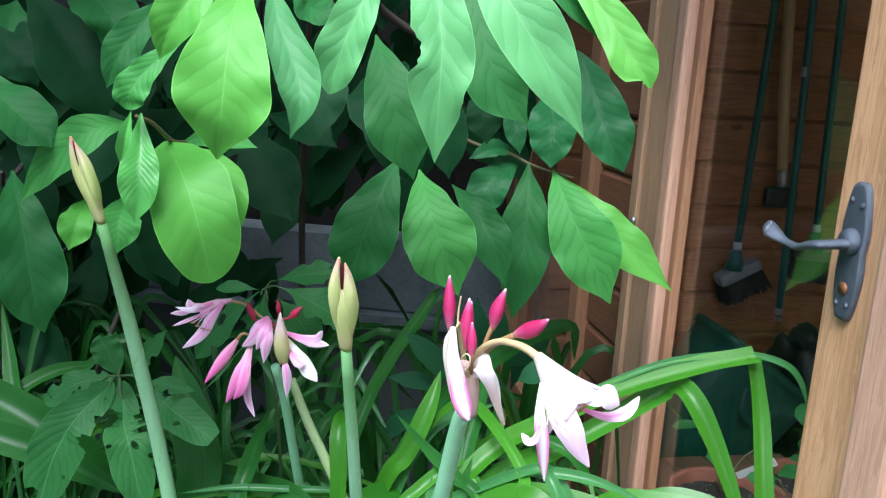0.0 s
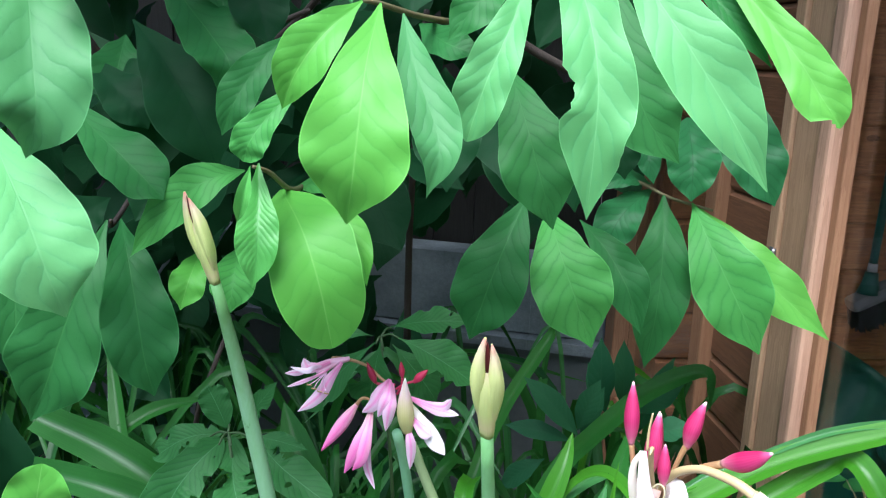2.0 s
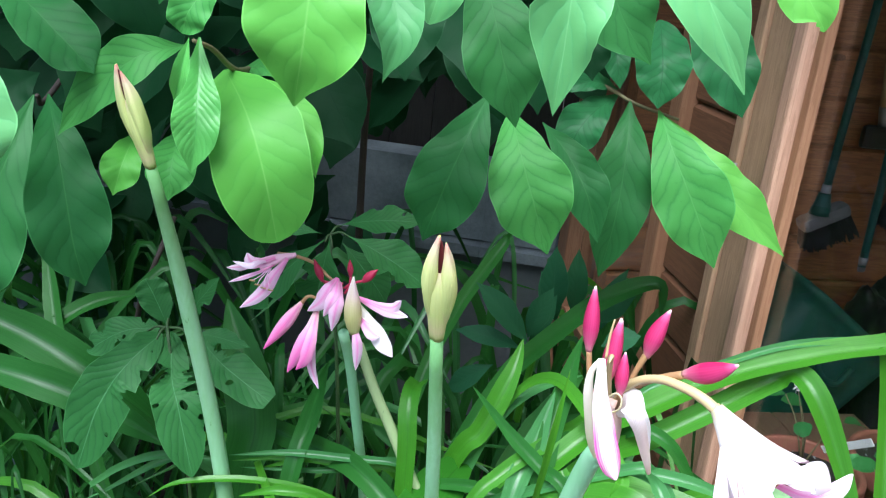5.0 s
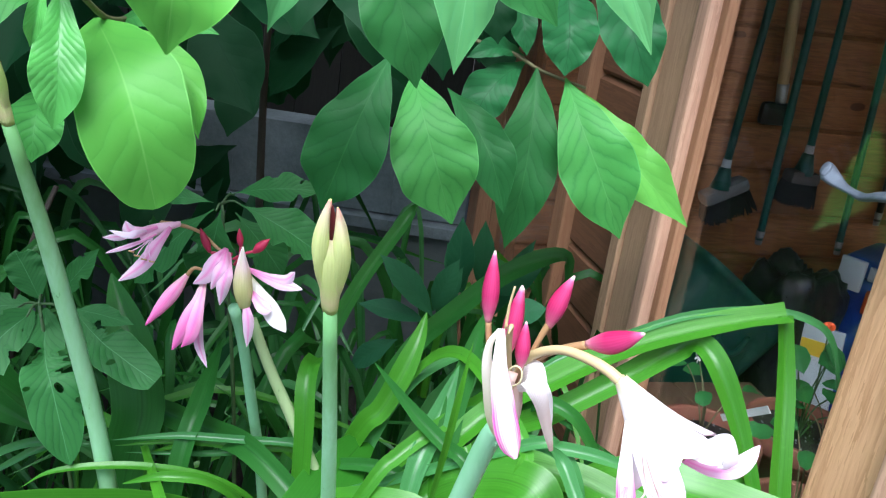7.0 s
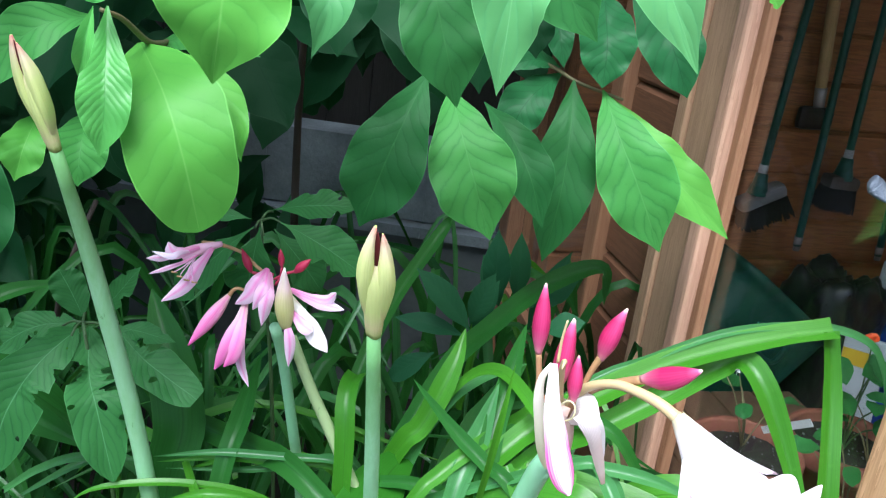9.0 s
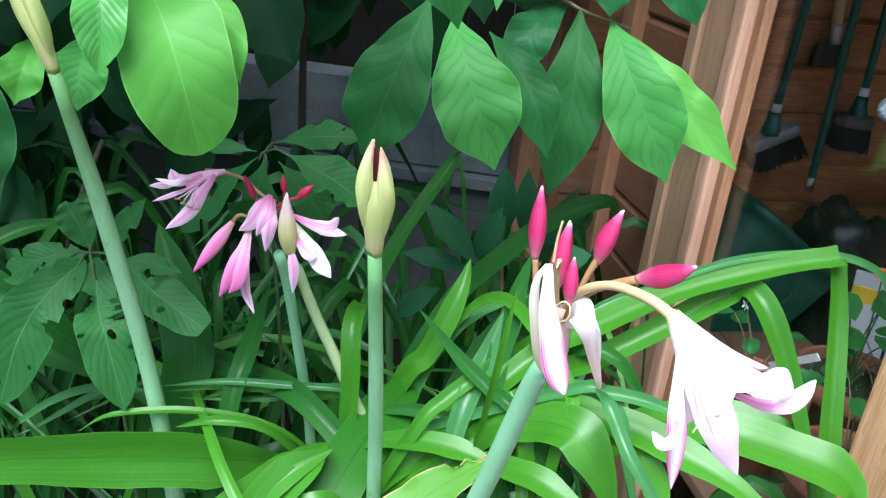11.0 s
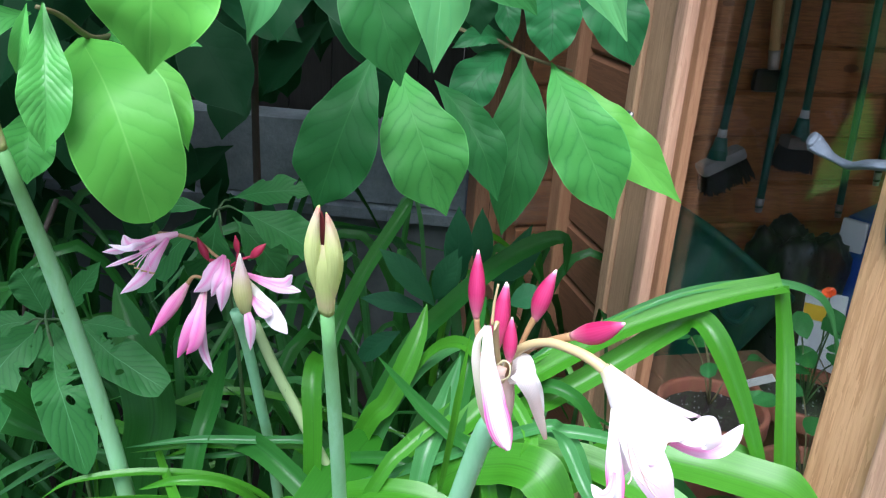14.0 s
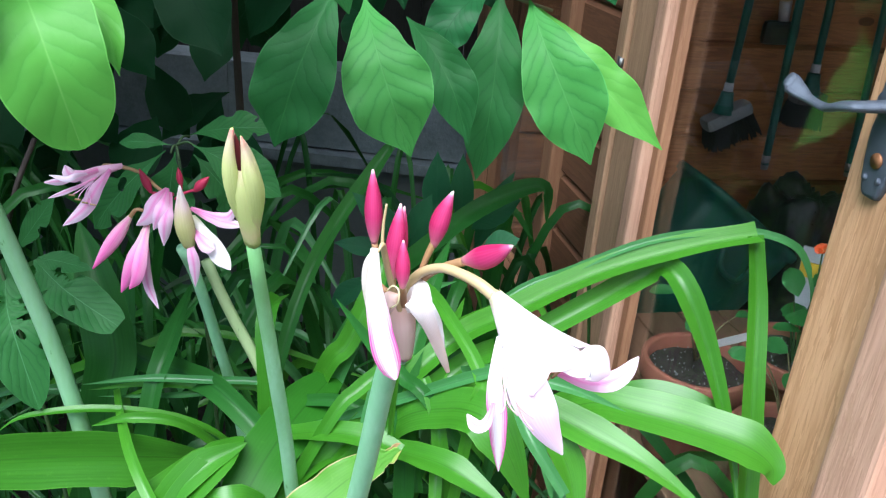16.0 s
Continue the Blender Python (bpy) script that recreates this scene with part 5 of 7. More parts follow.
stem("petiole", [(-0.120, 1.160, 0.963), (-0.121, 1.155, 0.964), (-0.122, 1.150, 0.958)], [0.0014, 0.0011], eaten_plant, GREEN_STALK, 6, 6)
stem("petiole", [(-0.120, 1.160, 0.963), (-0.117, 1.170, 0.970), (-0.114, 1.180, 0.968)], [0.0014, 0.0011], eaten_plant, GREEN_STALK, 6, 6)
stem("petiole", [(-0.120, 1.160, 0.963), (-0.117, 1.155, 0.961), (-0.113, 1.150, 0.951)], [0.0014, 0.0011], eaten_plant, GREEN_STALK, 6, 6)
blade("leaf", (-0.090, 1.130, 0.976), (-0.002, 1.130, 0.933), 0.047, eaten_plant, LEAF_EATEN, "stalked", bites=((0.6, 1, 0.5, 0.08), (0.75, 1, 0.4, 0.05)))
blade("leaf", (-0.118, 1.190, 0.966), (-0.025, 1.190, 0.983), 0.034, eaten_plant, LEAF_EATEN, "stalked", bites=((0.5, -1, 0.4, 0.06),))
blade("leaf", (-0.113, 1.120, 0.971), (-0.194, 1.120, 0.878), 0.042, eaten_plant, LEAF_EATEN, "stalked", bites=((0.4, 1, 0.5, 0.08), (0.7, -1, 0.5, 0.06)))
blade("leaf", (-0.117, 1.150, 0.960), (-0.130, 1.150, 0.877), 0.054, eaten_plant, LEAF_EATEN, "stalked", bites=((0.5, 1, 0.6, 0.07), (0.72, -1, 0.5, 0.06), (0.86, 1, 0.5, 0.05)))
blade("leaf", (-0.115, 1.190, 0.945), (-0.059, 1.190, 0.881), 0.045, eaten_plant, LEAF_EATEN, "stalked", bites=((0.6, 1, 0.4, 0.07),))
blade("leaf", (-0.143, 1.200, 0.949), (-0.202, 1.200, 0.945), 0.019, eaten_plant, LEAF_EATEN, "stalked")
peony = thing("peony", "dark green peony foliage with slender pointed leaflets", "peony")
blade("leaf", (0.099, 1.350, 0.787), (0.021, 1.350, 0.862), 0.034, peony, LEAF_PEONY, "slim", wave=0.02)
blade("leaf", (0.092, 1.350, 0.778), (-0.001, 1.350, 0.789), 0.027, peony, LEAF_PEONY, "slim", wave=0.02)
blade("leaf", (0.097, 1.360, 0.791), (0.122, 1.360, 0.868), 0.030, peony, LEAF_PEONY, "slim", wave=0.02)
blade("leaf", (0.100, 1.400, 0.764), (0.127, 1.400, 0.843), 0.027, peony, LEAF_PEONY, "slim", wave=0.02)
blade("leaf", (0.122, 1.450, 0.781), (0.115, 1.450, 0.896), 0.039, peony, LEAF_PEONY, "slim", wave=0.02)
blade("leaf", (0.153, 1.500, 0.773), (0.146, 1.500, 0.880), 0.033, peony, LEAF_PEONY, "slim", wave=0.02)
blade("leaf", (0.170, 1.450, 0.788), (0.234, 1.450, 0.840), 0.040, peony, LEAF_PEONY, "slim", wave=0.02)
blade("leaf", (0.192, 1.300, 0.824), (0.237, 1.300, 0.846), 0.032, peony, LEAF_PEONY, "slim", wave=0.02)
blade("leaf", (0.175, 1.500, 0.730), (0.221, 1.500, 0.863), 0.033, peony, LEAF_PEONY, "slim", wave=0.02)
blade("leaf", (0.056, 1.350, 0.747), (-0.003, 1.350, 0.693), 0.031, peony, LEAF_PEONY, "slim", wave=0.02)
blade("leaf", (0.129, 1.500, 0.760), (0.096, 1.500, 0.838), 0.034, peony, LEAF_PEONY, "slim", wave=0.02)


def ground_foliage():
    """Tangle of smaller strap leaves and stalks low behind the lilies."""
    rng = random.Random(9)
    for k in range(330):
        x, y = rng.uniform(-1.1, 0.42), rng.uniform(1.12, 1.9)
        if x > 0.30 - (y - 1.5) * 0.33:
            continue
        lean = Vector((rng.uniform(-0.8, 0.8), rng.uniform(-0.7, 0.4), 0)).normalized() * rng.uniform(0.05, 0.35)
        if y + lean.y * 1.6 < 1.06:
            lean.y = abs(lean.y)
        high = rng.uniform(0.45, 0.78) - max(0, 1.35 - y) * 0.3
        base = Vector((x, y, 0.0))
        a, b, c = base + lean * 0.25 + Vector((0, 0, high * 0.55)), base + lean * 0.7 + Vector((0, 0, high)), base + lean * 1.6 + Vector((0, 0, high * rng.uniform(0.45, 0.95)))
        strap([base, a, b, c], rng.uniform(0.008, 0.022), clump, rng.choice((STRAP_SHADED,) * 6 + (STRAP_DEEP_SHADE,) * 4 + (STRAP, STRAP_BLUE)), roll=rng.uniform(-60, 60), rows=18, fold=rng.uniform(0.1, 0.6))


clump = thing("crinum_lily", "clump of long arching green strap leaves", "lily", group="crinum lilies")
strap([(-0.416, 0.980, 0.644), (-0.287, 0.980, 0.677), (-0.169, 0.980, 0.704), (-0.093, 1.000, 0.702), (-0.036, 1.040, 0.677)], 0.061, clump, STRAP, facing=(0, -1, 0.12), fold=0.2)
strap([(0.067, 1.165, 0.431), (-0.022, 1.080, 0.643), (-0.070, 1.050, 0.709), (-0.141, 1.020, 0.735), (-0.212, 1.000, 0.730), (-0.252, 1.000, 0.702)], 0.009, clump, STRAP, facing=(0, -0.3, 0.9))
strap([(-0.164, 1.080, 0.716), (-0.117, 1.000, 0.739), (-0.082, 0.950, 0.735), (-0.049, 0.920, 0.712), (-0.032, 0.910, 0.683)], 0.011, clump, STRAP)
strap([(-0.110, 0.920, 0.663), (-0.070, 0.940, 0.701), (-0.036, 0.980, 0.716), (-0.009, 1.020, 0.719)], 0.028, clump, STRAP)
strap([(-0.054, 0.900, 0.668), (-0.030, 0.930, 0.718), (-0.009, 0.960, 0.743), (0.001, 1.000, 0.742)], 0.031, clump, STRAP)
strap([(0.0016, 0.9450, 0.6628), (0.0138, 0.9650, 0.7040), (0.0281, 1.0100, 0.7301), (0.0490, 1.0700, 0.7473), (0.0700, 1.1300, 0.7540)], 0.0543, clump, STRAP_GLOSSY, facing=(0.06, -0.66, 0.75), fold=0.14, rows=34)
strap([(0.026, 1.070, 0.395), (0.016, 1.040, 0.645), (0.012, 1.040, 0.715), (0.010, 1.045, 0.785), (0.006, 1.055, 0.826), (0.004, 1.075, 0.841), (0.004, 1.105, 0.836)], 0.019, clump, STRAP, blunt=True, rows=34)
leaf([(0.0440, 0.9000, 0.6900), (0.0810, 0.9250, 0.7290), (0.1136, 0.9450, 0.7574), (0.1536, 0.9550, 0.7887)], 0.0440, clump, STRAP_TORN, "ragged", label="yellowing strap leaf with a torn brown tip", facing=(0, -0.62, 0.78), fold=0.06, sag=0.0, rows=90, cols=20, rag=0.012, uneven=0.04, bites=((0.52, 1, 0.14, 0.03), (0.66, 1, 0.22, 0.04), (0.82, -1, 0.45, 0.05), (0.93, -1, 0.6, 0.04), (0.90, 1, 0.3, 0.03)))
strap([(0.169, 0.954, 0.505), (0.154, 1.000, 0.735), (0.146, 1.040, 0.808), (0.155, 1.100, 0.865), (0.165, 1.160, 0.896)], 0.022, clump, STRAP_SHADED)
strap([(0.1015, 1.1000, 0.6864), (0.1576, 1.0700, 0.7602), (0.2111, 1.0500, 0.7884), (0.2687, 1.0300, 0.7966), (0.3149, 1.0100, 0.7914), (0.3648, 0.9900, 0.7813), (0.4215, 0.9700, 0.7537)], 0.0328, clump, STRAP, facing=(0, -0.55, 0.83), fold=0.3, rows=36)
strap([(0.2588, 1.1200, 0.6961), (0.3190, 1.1000, 0.7613), (0.3768, 1.0800, 0.7729), (0.4313, 1.0700, 0.7695), (0.4693, 1.0600, 0.7652), (0.4945, 1.0550, 0.7501), (0.4999, 1.0500, 0.7316)], 0.0478, clump, STRAP, facing=(0, -0.5, 0.86), fold=0.28, rows=40, label="broad strap leaf with a folded tip")
strap([(0.3117, 1.1400, 0.7195), (0.3696, 1.1300, 0.7627), (0.4138, 1.1200, 0.7689), (0.4551, 1.1100, 0.7568), (0.4765, 1.1000, 0.7412)], 0.0271, clump, STRAP, facing=(0, -0.5, 0.86), fold=0.3)
strap([(0.1033, 1.0400, 0.6967), (0.1444, 1.0100, 0.7777), (0.1888, 0.9900, 0.8109), (0.2173, 0.9700, 0.8233), (0.2317, 0.9600, 0.8164), (0.2479, 0.9550, 0.7932), (0.2670, 0.9500, 0.7517)], 0.0427, clump, STRAP, facing=(0, -0.6, 0.8), fold=0.16, rows=40, label="strap leaf folded over in a sharp bend")
strap([(0.1633, 1.0200, 0.8187), (0.1764, 1.0000, 0.8034), (0.1855, 0.9850, 0.7786), (0.1961, 0.9700, 0.7161)], 0.0137, clump, STRAP, blunt=True)
strap([(0.1965, 1.0300, 0.8233), (0.2279, 1.0100, 0.8406), (0.2510, 1.0000, 0.8350), (0.2660, 0.9900, 0.8058), (0.2935, 0.9800, 0.7235)], 0.0150, clump, STRAP_BLUE, rows=34)
strap([(0.1317, 1.0000, 0.7525), (0.1688, 0.9700, 0.7714), (0.2038, 0.9500, 0.7769), (0.2540, 0.9300, 0.7608)], 0.0252, clump, STRAP, facing=(0, -0.45, 0.9), fold=0.3)
strap([(0.0374, 1.0200, 0.7358), (0.0782, 1.0000, 0.7595), (0.1212, 0.9900, 0.7673), (0.1692, 0.9800, 0.7611)], 0.0227, clump, STRAP, facing=(0, -0.45, 0.9), fold=0.35)
strap([(0.0453, 1.0600, 0.7488), (0.0807, 1.0500, 0.7596), (0.1158, 1.0400, 0.7572), (0.1363, 1.0300, 0.7371), (0.1438, 1.0200, 0.7123)], 0.0154, clump, STRAP_SHADED)
strap([(0.2882, 1.0800, 0.7984), (0.2605, 1.0800, 0.8333), (0.2272, 1.0900, 0.8356), (0.1978, 1.1000, 0.7993)], 0.0145, clump, STRAP_SHADED)
strap([(0.1680, 1.0000, 0.7055), (0.1564, 1.0200, 0.7543), (0.1574, 1.0500, 0.8048), (0.1677, 1.0700, 0.8259), (0.1791, 1.0600, 0.8017)], 0.0141, clump, STRAP_SHADED)
strap([(0.0936, 1.1200, 0.6704), (0.1079, 1.1200, 0.7460), (0.1318, 1.1200, 0.8049), (0.1454, 1.1200, 0.8466)], 0.0305, clump, STRAP_BLUE, facing=(0.3, -0.9, 0.3))
strap([(0.0439, 1.1000, 0.6006), (0.0763, 1.1000, 0.6972), (0.1252, 1.1000, 0.7684), (0.1827, 1.1000, 0.8301), (0.2340, 1.1000, 0.8691)], 0.0140, clump, STRAP)
strap([(0.0658, 1.1200, 0.6035), (0.0977, 1.1200, 0.7010), (0.1533, 1.1200, 0.7668), (0.2260, 1.1200, 0.8048)], 0.0119, clump, STRAP_BLUE)
strap([(0.155, 1.171, 0.710), (0.268, 1.030, 0.779), (0.288, 1.010, 0.775), (0.305, 1.000, 0.748), (0.318, 0.980, 0.702)], 0.030, clump, STRAP, facing=(0.2, -0.6, 0.8))
strap([(0.055, 1.030, 0.738), (0.214, 1.000, 0.843), (0.244, 1.000, 0.846), (0.289, 1.000, 0.842), (0.342, 1.000, 0.825)], 0.012, clump, STRAP_BLUE)
strap([(0.148, 1.000, 0.683), (0.171, 1.050, 0.728), (0.167, 1.100, 0.761), (0.154, 1.150, 0.811)], 0.020, clump, STRAP_SHADED)
strap([(0.033, 0.980, 0.679), (0.071, 1.000, 0.723), (0.105, 1.040, 0.731), (0.155, 1.080, 0.724)], 0.022, clump, STRAP, facing=(0, -0.35, 0.95))
strap([(0.203, 0.862, 0.552), (0.187, 0.960, 0.738), (0.182, 1.000, 0.768), (0.176, 1.050, 0.807)], 0.012, clump, STRAP, blunt=True)
strap([(0.070, 0.972, 0.699), (0.187, 1.050, 0.809), (0.241, 1.100, 0.819), (0.313, 1.140, 0.853), (0.360, 1.170, 0.874), (0.384, 1.170, 0.888), (0.403, 1.150, 0.876), (0.433, 1.130, 0.822), (0.465, 1.100, 0.743), (0.479, 1.060, 0.684)], 0.026, clump, STRAP, rows=44, fold=0.55, label='strap leaf bent sharply over')
strap([(0.049, 0.984, 0.689), (0.169, 1.050, 0.825), (0.231, 1.100, 0.850), (0.315, 1.150, 0.882), (0.408, 1.180, 0.910), (0.473, 1.195, 0.925)], 0.027, clump, STRAP, blunt=True, rows=30, fold=0.55, facing=(0, -0.45, 0.9))
strap([(0.470, 1.196, 0.925), (0.483, 1.180, 0.862), (0.488, 1.150, 0.797), (0.495, 1.120, 0.718), (0.501, 1.080, 0.617)], 0.022, clump, STRAP, blunt=True, label='end of a strap leaf folded straight down')
strap([(0.085, 1.093, 0.697), (0.220, 1.120, 0.850), (0.291, 1.150, 0.884), (0.371, 1.180, 0.914), (0.456, 1.200, 0.925), (0.504, 1.200, 0.920), (0.529, 1.200, 0.898), (0.546, 1.190, 0.851), (0.550, 1.180, 0.802)], 0.009, clump, STRAP_BLUE, rows=40)
strap([(-0.011, 0.963, 0.559), (0.078, 1.000, 0.763), (0.105, 1.020, 0.798), (0.142, 1.050, 0.822), (0.177, 1.100, 0.829), (0.186, 1.150, 0.837)], 0.015, clump, STRAP)
strap([(0.002, 1.088, 0.506), (0.062, 1.100, 0.738), (0.090, 1.120, 0.806), (0.121, 1.150, 0.828), (0.173, 1.200, 0.830)], 0.018, clump, STRAP_BLUE)
strap([(-0.033, 1.130, 0.523), (0.049, 1.100, 0.750), (0.076, 1.100, 0.795), (0.098, 1.120, 0.853), (0.104, 1.150, 0.885)], 0.023, clump, STRAP)
strap([(0.118, 1.000, 0.763), (0.123, 1.020, 0.794), (0.134, 1.050, 0.820), (0.146, 1.080, 0.867)], 0.022, clump, STRAP_BLUE)
strap([(0.305, 0.957, 0.641), (0.180, 1.000, 0.798), (0.145, 1.020, 0.816), (0.109, 1.050, 0.829), (0.062, 1.100, 0.845)], 0.014, clump, STRAP_SHADED)
strap([(0.188, 0.931, 0.577), (0.210, 0.980, 0.804), (0.215, 1.000, 0.839), (0.181, 1.050, 0.864), (0.145, 1.100, 0.869), (0.111, 1.120, 0.842), (0.082, 1.100, 0.789)], 0.013, clump, STRAP, rows=34)
strap([(0.019, 1.084, 0.681), (0.080, 1.200, 0.796), (0.121, 1.300, 0.813), (0.186, 1.400, 0.843), (0.260, 1.450, 0.862), (0.272, 1.450, 0.809)], 0.026, clump, STRAP_SHADED, rows=34)
strap([(-0.060, 1.198, 0.554), (-0.031, 1.300, 0.729), (-0.009, 1.400, 0.793), (0.034, 1.500, 0.864), (0.049, 1.500, 0.891)], 0.021, clump, STRAP_SHADED)
strap([(0.290, 0.900, 0.810), (0.259, 0.920, 0.844), (0.242, 0.950, 0.864), (0.228, 0.950, 0.879)], 0.012, clump, STRAP_BLUE)
strap([(0.140, 0.990, 0.774), (0.144, 0.970, 0.819), (0.148, 0.950, 0.867), (0.152, 0.940, 0.916), (0.156, 0.940, 0.963)], 0.006, clump, STRAP)
strap([(0.0317, 1.1000, 0.7064), (0.0030, 1.0800, 0.7476), (-0.0599, 1.0700, 0.7496), (-0.1220, 1.0600, 0.7484), (-0.1850, 1.0500, 0.7374)], 0.0081, clump, STRAP_BLUE)
strap([(0.0374, 1.1100, 0.6861), (-0.0046, 1.0900, 0.7328), (-0.0626, 1.0800, 0.7347), (-0.1198, 1.0700, 0.7358), (-0.1858, 1.0600, 0.7242)], 0.0077, clump, STRAP)
strap([(0.0491, 1.1200, 0.6740), (-0.0075, 1.1000, 0.7380), (-0.0531, 1.0900, 0.7246), (-0.1112, 1.0800, 0.7159), (-0.1815, 1.0700, 0.7104)], 0.0066, clump, STRAP_BLUE)
strap([(0.0135, 1.1400, 0.6605), (-0.0365, 1.1200, 0.7163), (-0.0844, 1.1100, 0.7218), (-0.1313, 1.1000, 0.7101), (-0.1762, 1.1000, 0.6880)], 0.0074, clump, STRAP)
strap([(-0.0166, 1.0600, 0.6515), (-0.0604, 1.0200, 0.7280), (-0.1041, 1.0000, 0.7458), (-0.1495, 1.0000, 0.7287)], 0.0097, clump, STRAP)
strap([(-0.3875, 1.1000, 0.6172), (-0.3429, 1.1000, 0.6548), (-0.2874, 1.1000, 0.6830), (-0.2049, 1.1200, 0.6794)], 0.0100, clump, STRAP_BLUE)
strap([(-0.0441, 0.9300, 0.6419), (-0.0140, 0.9300, 0.7073), (0.0187, 0.9400, 0.7204), (0.0488, 0.9800, 0.6765)], 0.0281, clump, STRAP, facing=(0, -0.5, 0.85), fold=0.15)
strap([(-0.0726, 0.9200, 0.6445), (-0.0452, 0.9300, 0.7143), (-0.0214, 0.9500, 0.7415), (0.0115, 0.9800, 0.7515)], 0.0273, clump, STRAP)
strap([(-0.537, 1.100, 0.829), (-0.438, 1.100, 0.800), (-0.355, 1.100, 0.758), (-0.284, 1.120, 0.694)], 0.050, clump, STRAP_SHADED)
strap([(-0.516, 1.060, 0.783), (-0.425, 1.060, 0.776), (-0.350, 1.070, 0.752), (-0.268, 1.080, 0.710)], 0.039, clump, STRAP_SHADED)
strap([(-0.217, 1.092, 0.405), (-0.196, 1.100, 0.649), (-0.185, 1.120, 0.730), (-0.213, 1.150, 0.797), (-0.258, 1.200, 0.847)], 0.056, clump, STRAP_SHADED)
strap([(0.097, 0.985, 0.675), (-0.030, 1.050, 0.743), (-0.096, 1.100, 0.731), (-0.177, 1.150, 0.714), (-0.274, 1.250, 0.686)], 0.027, clump, STRAP_SHADED)
strap([(-0.126, 0.972, 0.509), (-0.115, 1.050, 0.717), (-0.111, 1.100, 0.771), (-0.127, 1.200, 0.789)], 0.022, clump, STRAP_SHADED)
strap([(-0.629, 1.200, 0.625), (-0.555, 1.250, 0.718), (-0.509, 1.300, 0.756), (-0.452, 1.350, 0.764)], 0.024, clump, STRAP_SHADED)
strap([(-0.372, 1.141, 0.496), (-0.472, 1.200, 0.674), (-0.529, 1.250, 0.723), (-0.573, 1.300, 0.780), (-0.618, 1.350, 0.842)], 0.024, clump, STRAP_SHADED)
ground_foliage()


# ---- flowering stalks ----
def split_bud(plant, base, tip, width, turn):
    """A closed spathe, pale green and cream: a sheath whose two valves part near the top over a dark red flower bud."""
    base, tip = Vector(base), Vector(tip)
    way = tip - base
    right = Matrix.Rotation(radians(turn), 3, "Z") @ Vector((1.0, 0.0, 0.0))
    right = (right - way * (right.dot(way) / way.length_squared)).normalized()
    sheath = spindle("bud", base, base + way * 0.78, width, plant, SPATHE, (0.64, 0.74, 0.83, 0.91, 0.97, 1.0, 0.98, 0.90, 0.72, 0.40, 0.04), label="pale green and cream closed bud", flat=0.88, sides=24, lump=0.10)
    spindle("flower_bud", base + way * 0.52, base + way * 0.965, width * 0.44, sheath, BUD_SPLIT, (0.2, 0.5, 0.8, 0.98, 1.0, 0.92, 0.7, 0.4, 0.05), label="dark red petals showing in the split", flat=0.9)
    spindle("valve", base + way * 0.05 - right * width * 0.07, tip - right * width * 0.10, width * 0.74, sheath, SPATHE, (0.2, 0.42, 0.62, 0.78, 0.92, 1.0, 0.98, 0.88, 0.70, 0.46, 0.16), flat=1.22, sides=22, bend=0.05, lump=0.24)
    spindle("valve", base + way * 0.05 + right * width * 0.10, base + way * 0.95 + right * width * 0.19, width * 0.76, sheath, SPATHE, (0.2, 0.42, 0.62, 0.80, 0.94, 1.0, 1.0, 0.92, 0.70, 0.40, 0.08), flat=1.22, sides=22, bend=-0.05, lump=0.24)
    return sheath


lily = thing("crinum_lily", "tall lily stalk with a closed cream bud leaning outwards", "lily", group="crinum lilies")
stem("scape", [(-0.150, 1.08, 0.0), (-0.168, 1.06, 0.45), (-0.179, 1.020, 0.745), (-0.184, 0.960, 0.955), (-0.182, 0.905, 1.087)], [0.0125, 0.0105, 0.0082, 0.0072, 0.0044], lily, SCAPE_TALL)
split_bud(lily, (-0.182, 0.905, 1.087), (-0.192, 0.880, 1.166), 0.0138, -35)

lily = thing("crinum_lily", "straight lily stalk with a closed cream bud split at the tip", "lily", group="crinum lilies")
stem("scape", [(0.040, 1.10, 0.0), (0.046, 1.05, 0.45), (0.053, 0.974, 0.728), (0.058, 0.918, 0.868), (0.059, 0.869, 1.004)], [0.0078, 0.0074, 0.0066, 0.0059, 0.0048], lily, SCAPE_BARE)
split_bud(lily, (0.059, 0.869, 1.004), (0.062, 0.833, 1.092), 0.0158, 0)

lily = thing("crinum_lily", "lily stalk with a cluster of drooping pink flowers", "lily", group="crinum lilies")
stem("scape", [(-0.05, 1.24, 0.0), (-0.055, 1.20, 0.4), (-0.058, 1.150, 0.640), (-0.056, 1.085, 0.790), (-0.054, 1.040, 0.880), (-0.053, 1.010, 0.924)], [0.0070, 0.0064, 0.0058, 0.0052, 0.0050], lily, SCAPE)
stem("pedicel", [(-0.054, 1.000, 0.975), (-0.066, 1.000, 0.981), (-0.084, 1.010, 0.988), (-0.106, 1.020, 0.988), (-0.125, 1.025, 0.985)], [0.0014, 0.0014, 0.0016, 0.0024], lily, PEDICEL, 16, 10)
flower = part("flower", tube_bm([(-0.1055, 1.0200, 0.9893), (-0.1215, 1.0100, 0.9853), (-0.1335, 1.0030, 0.9786)], [0.0024, 0.0052, 0.0078], 10, 16, flat=0.9), PETAL_TUBE, lily, "pink trumpet flower seen from the side")
petal([(-0.1194, 1.0050, 0.9892), (-0.1307, 0.9970, 0.9859), (-0.1382, 0.9940, 0.9866), (-0.1429, 0.9960, 0.9932)], 0.0113, flower, PETAL_PINK, cup=-0.5)
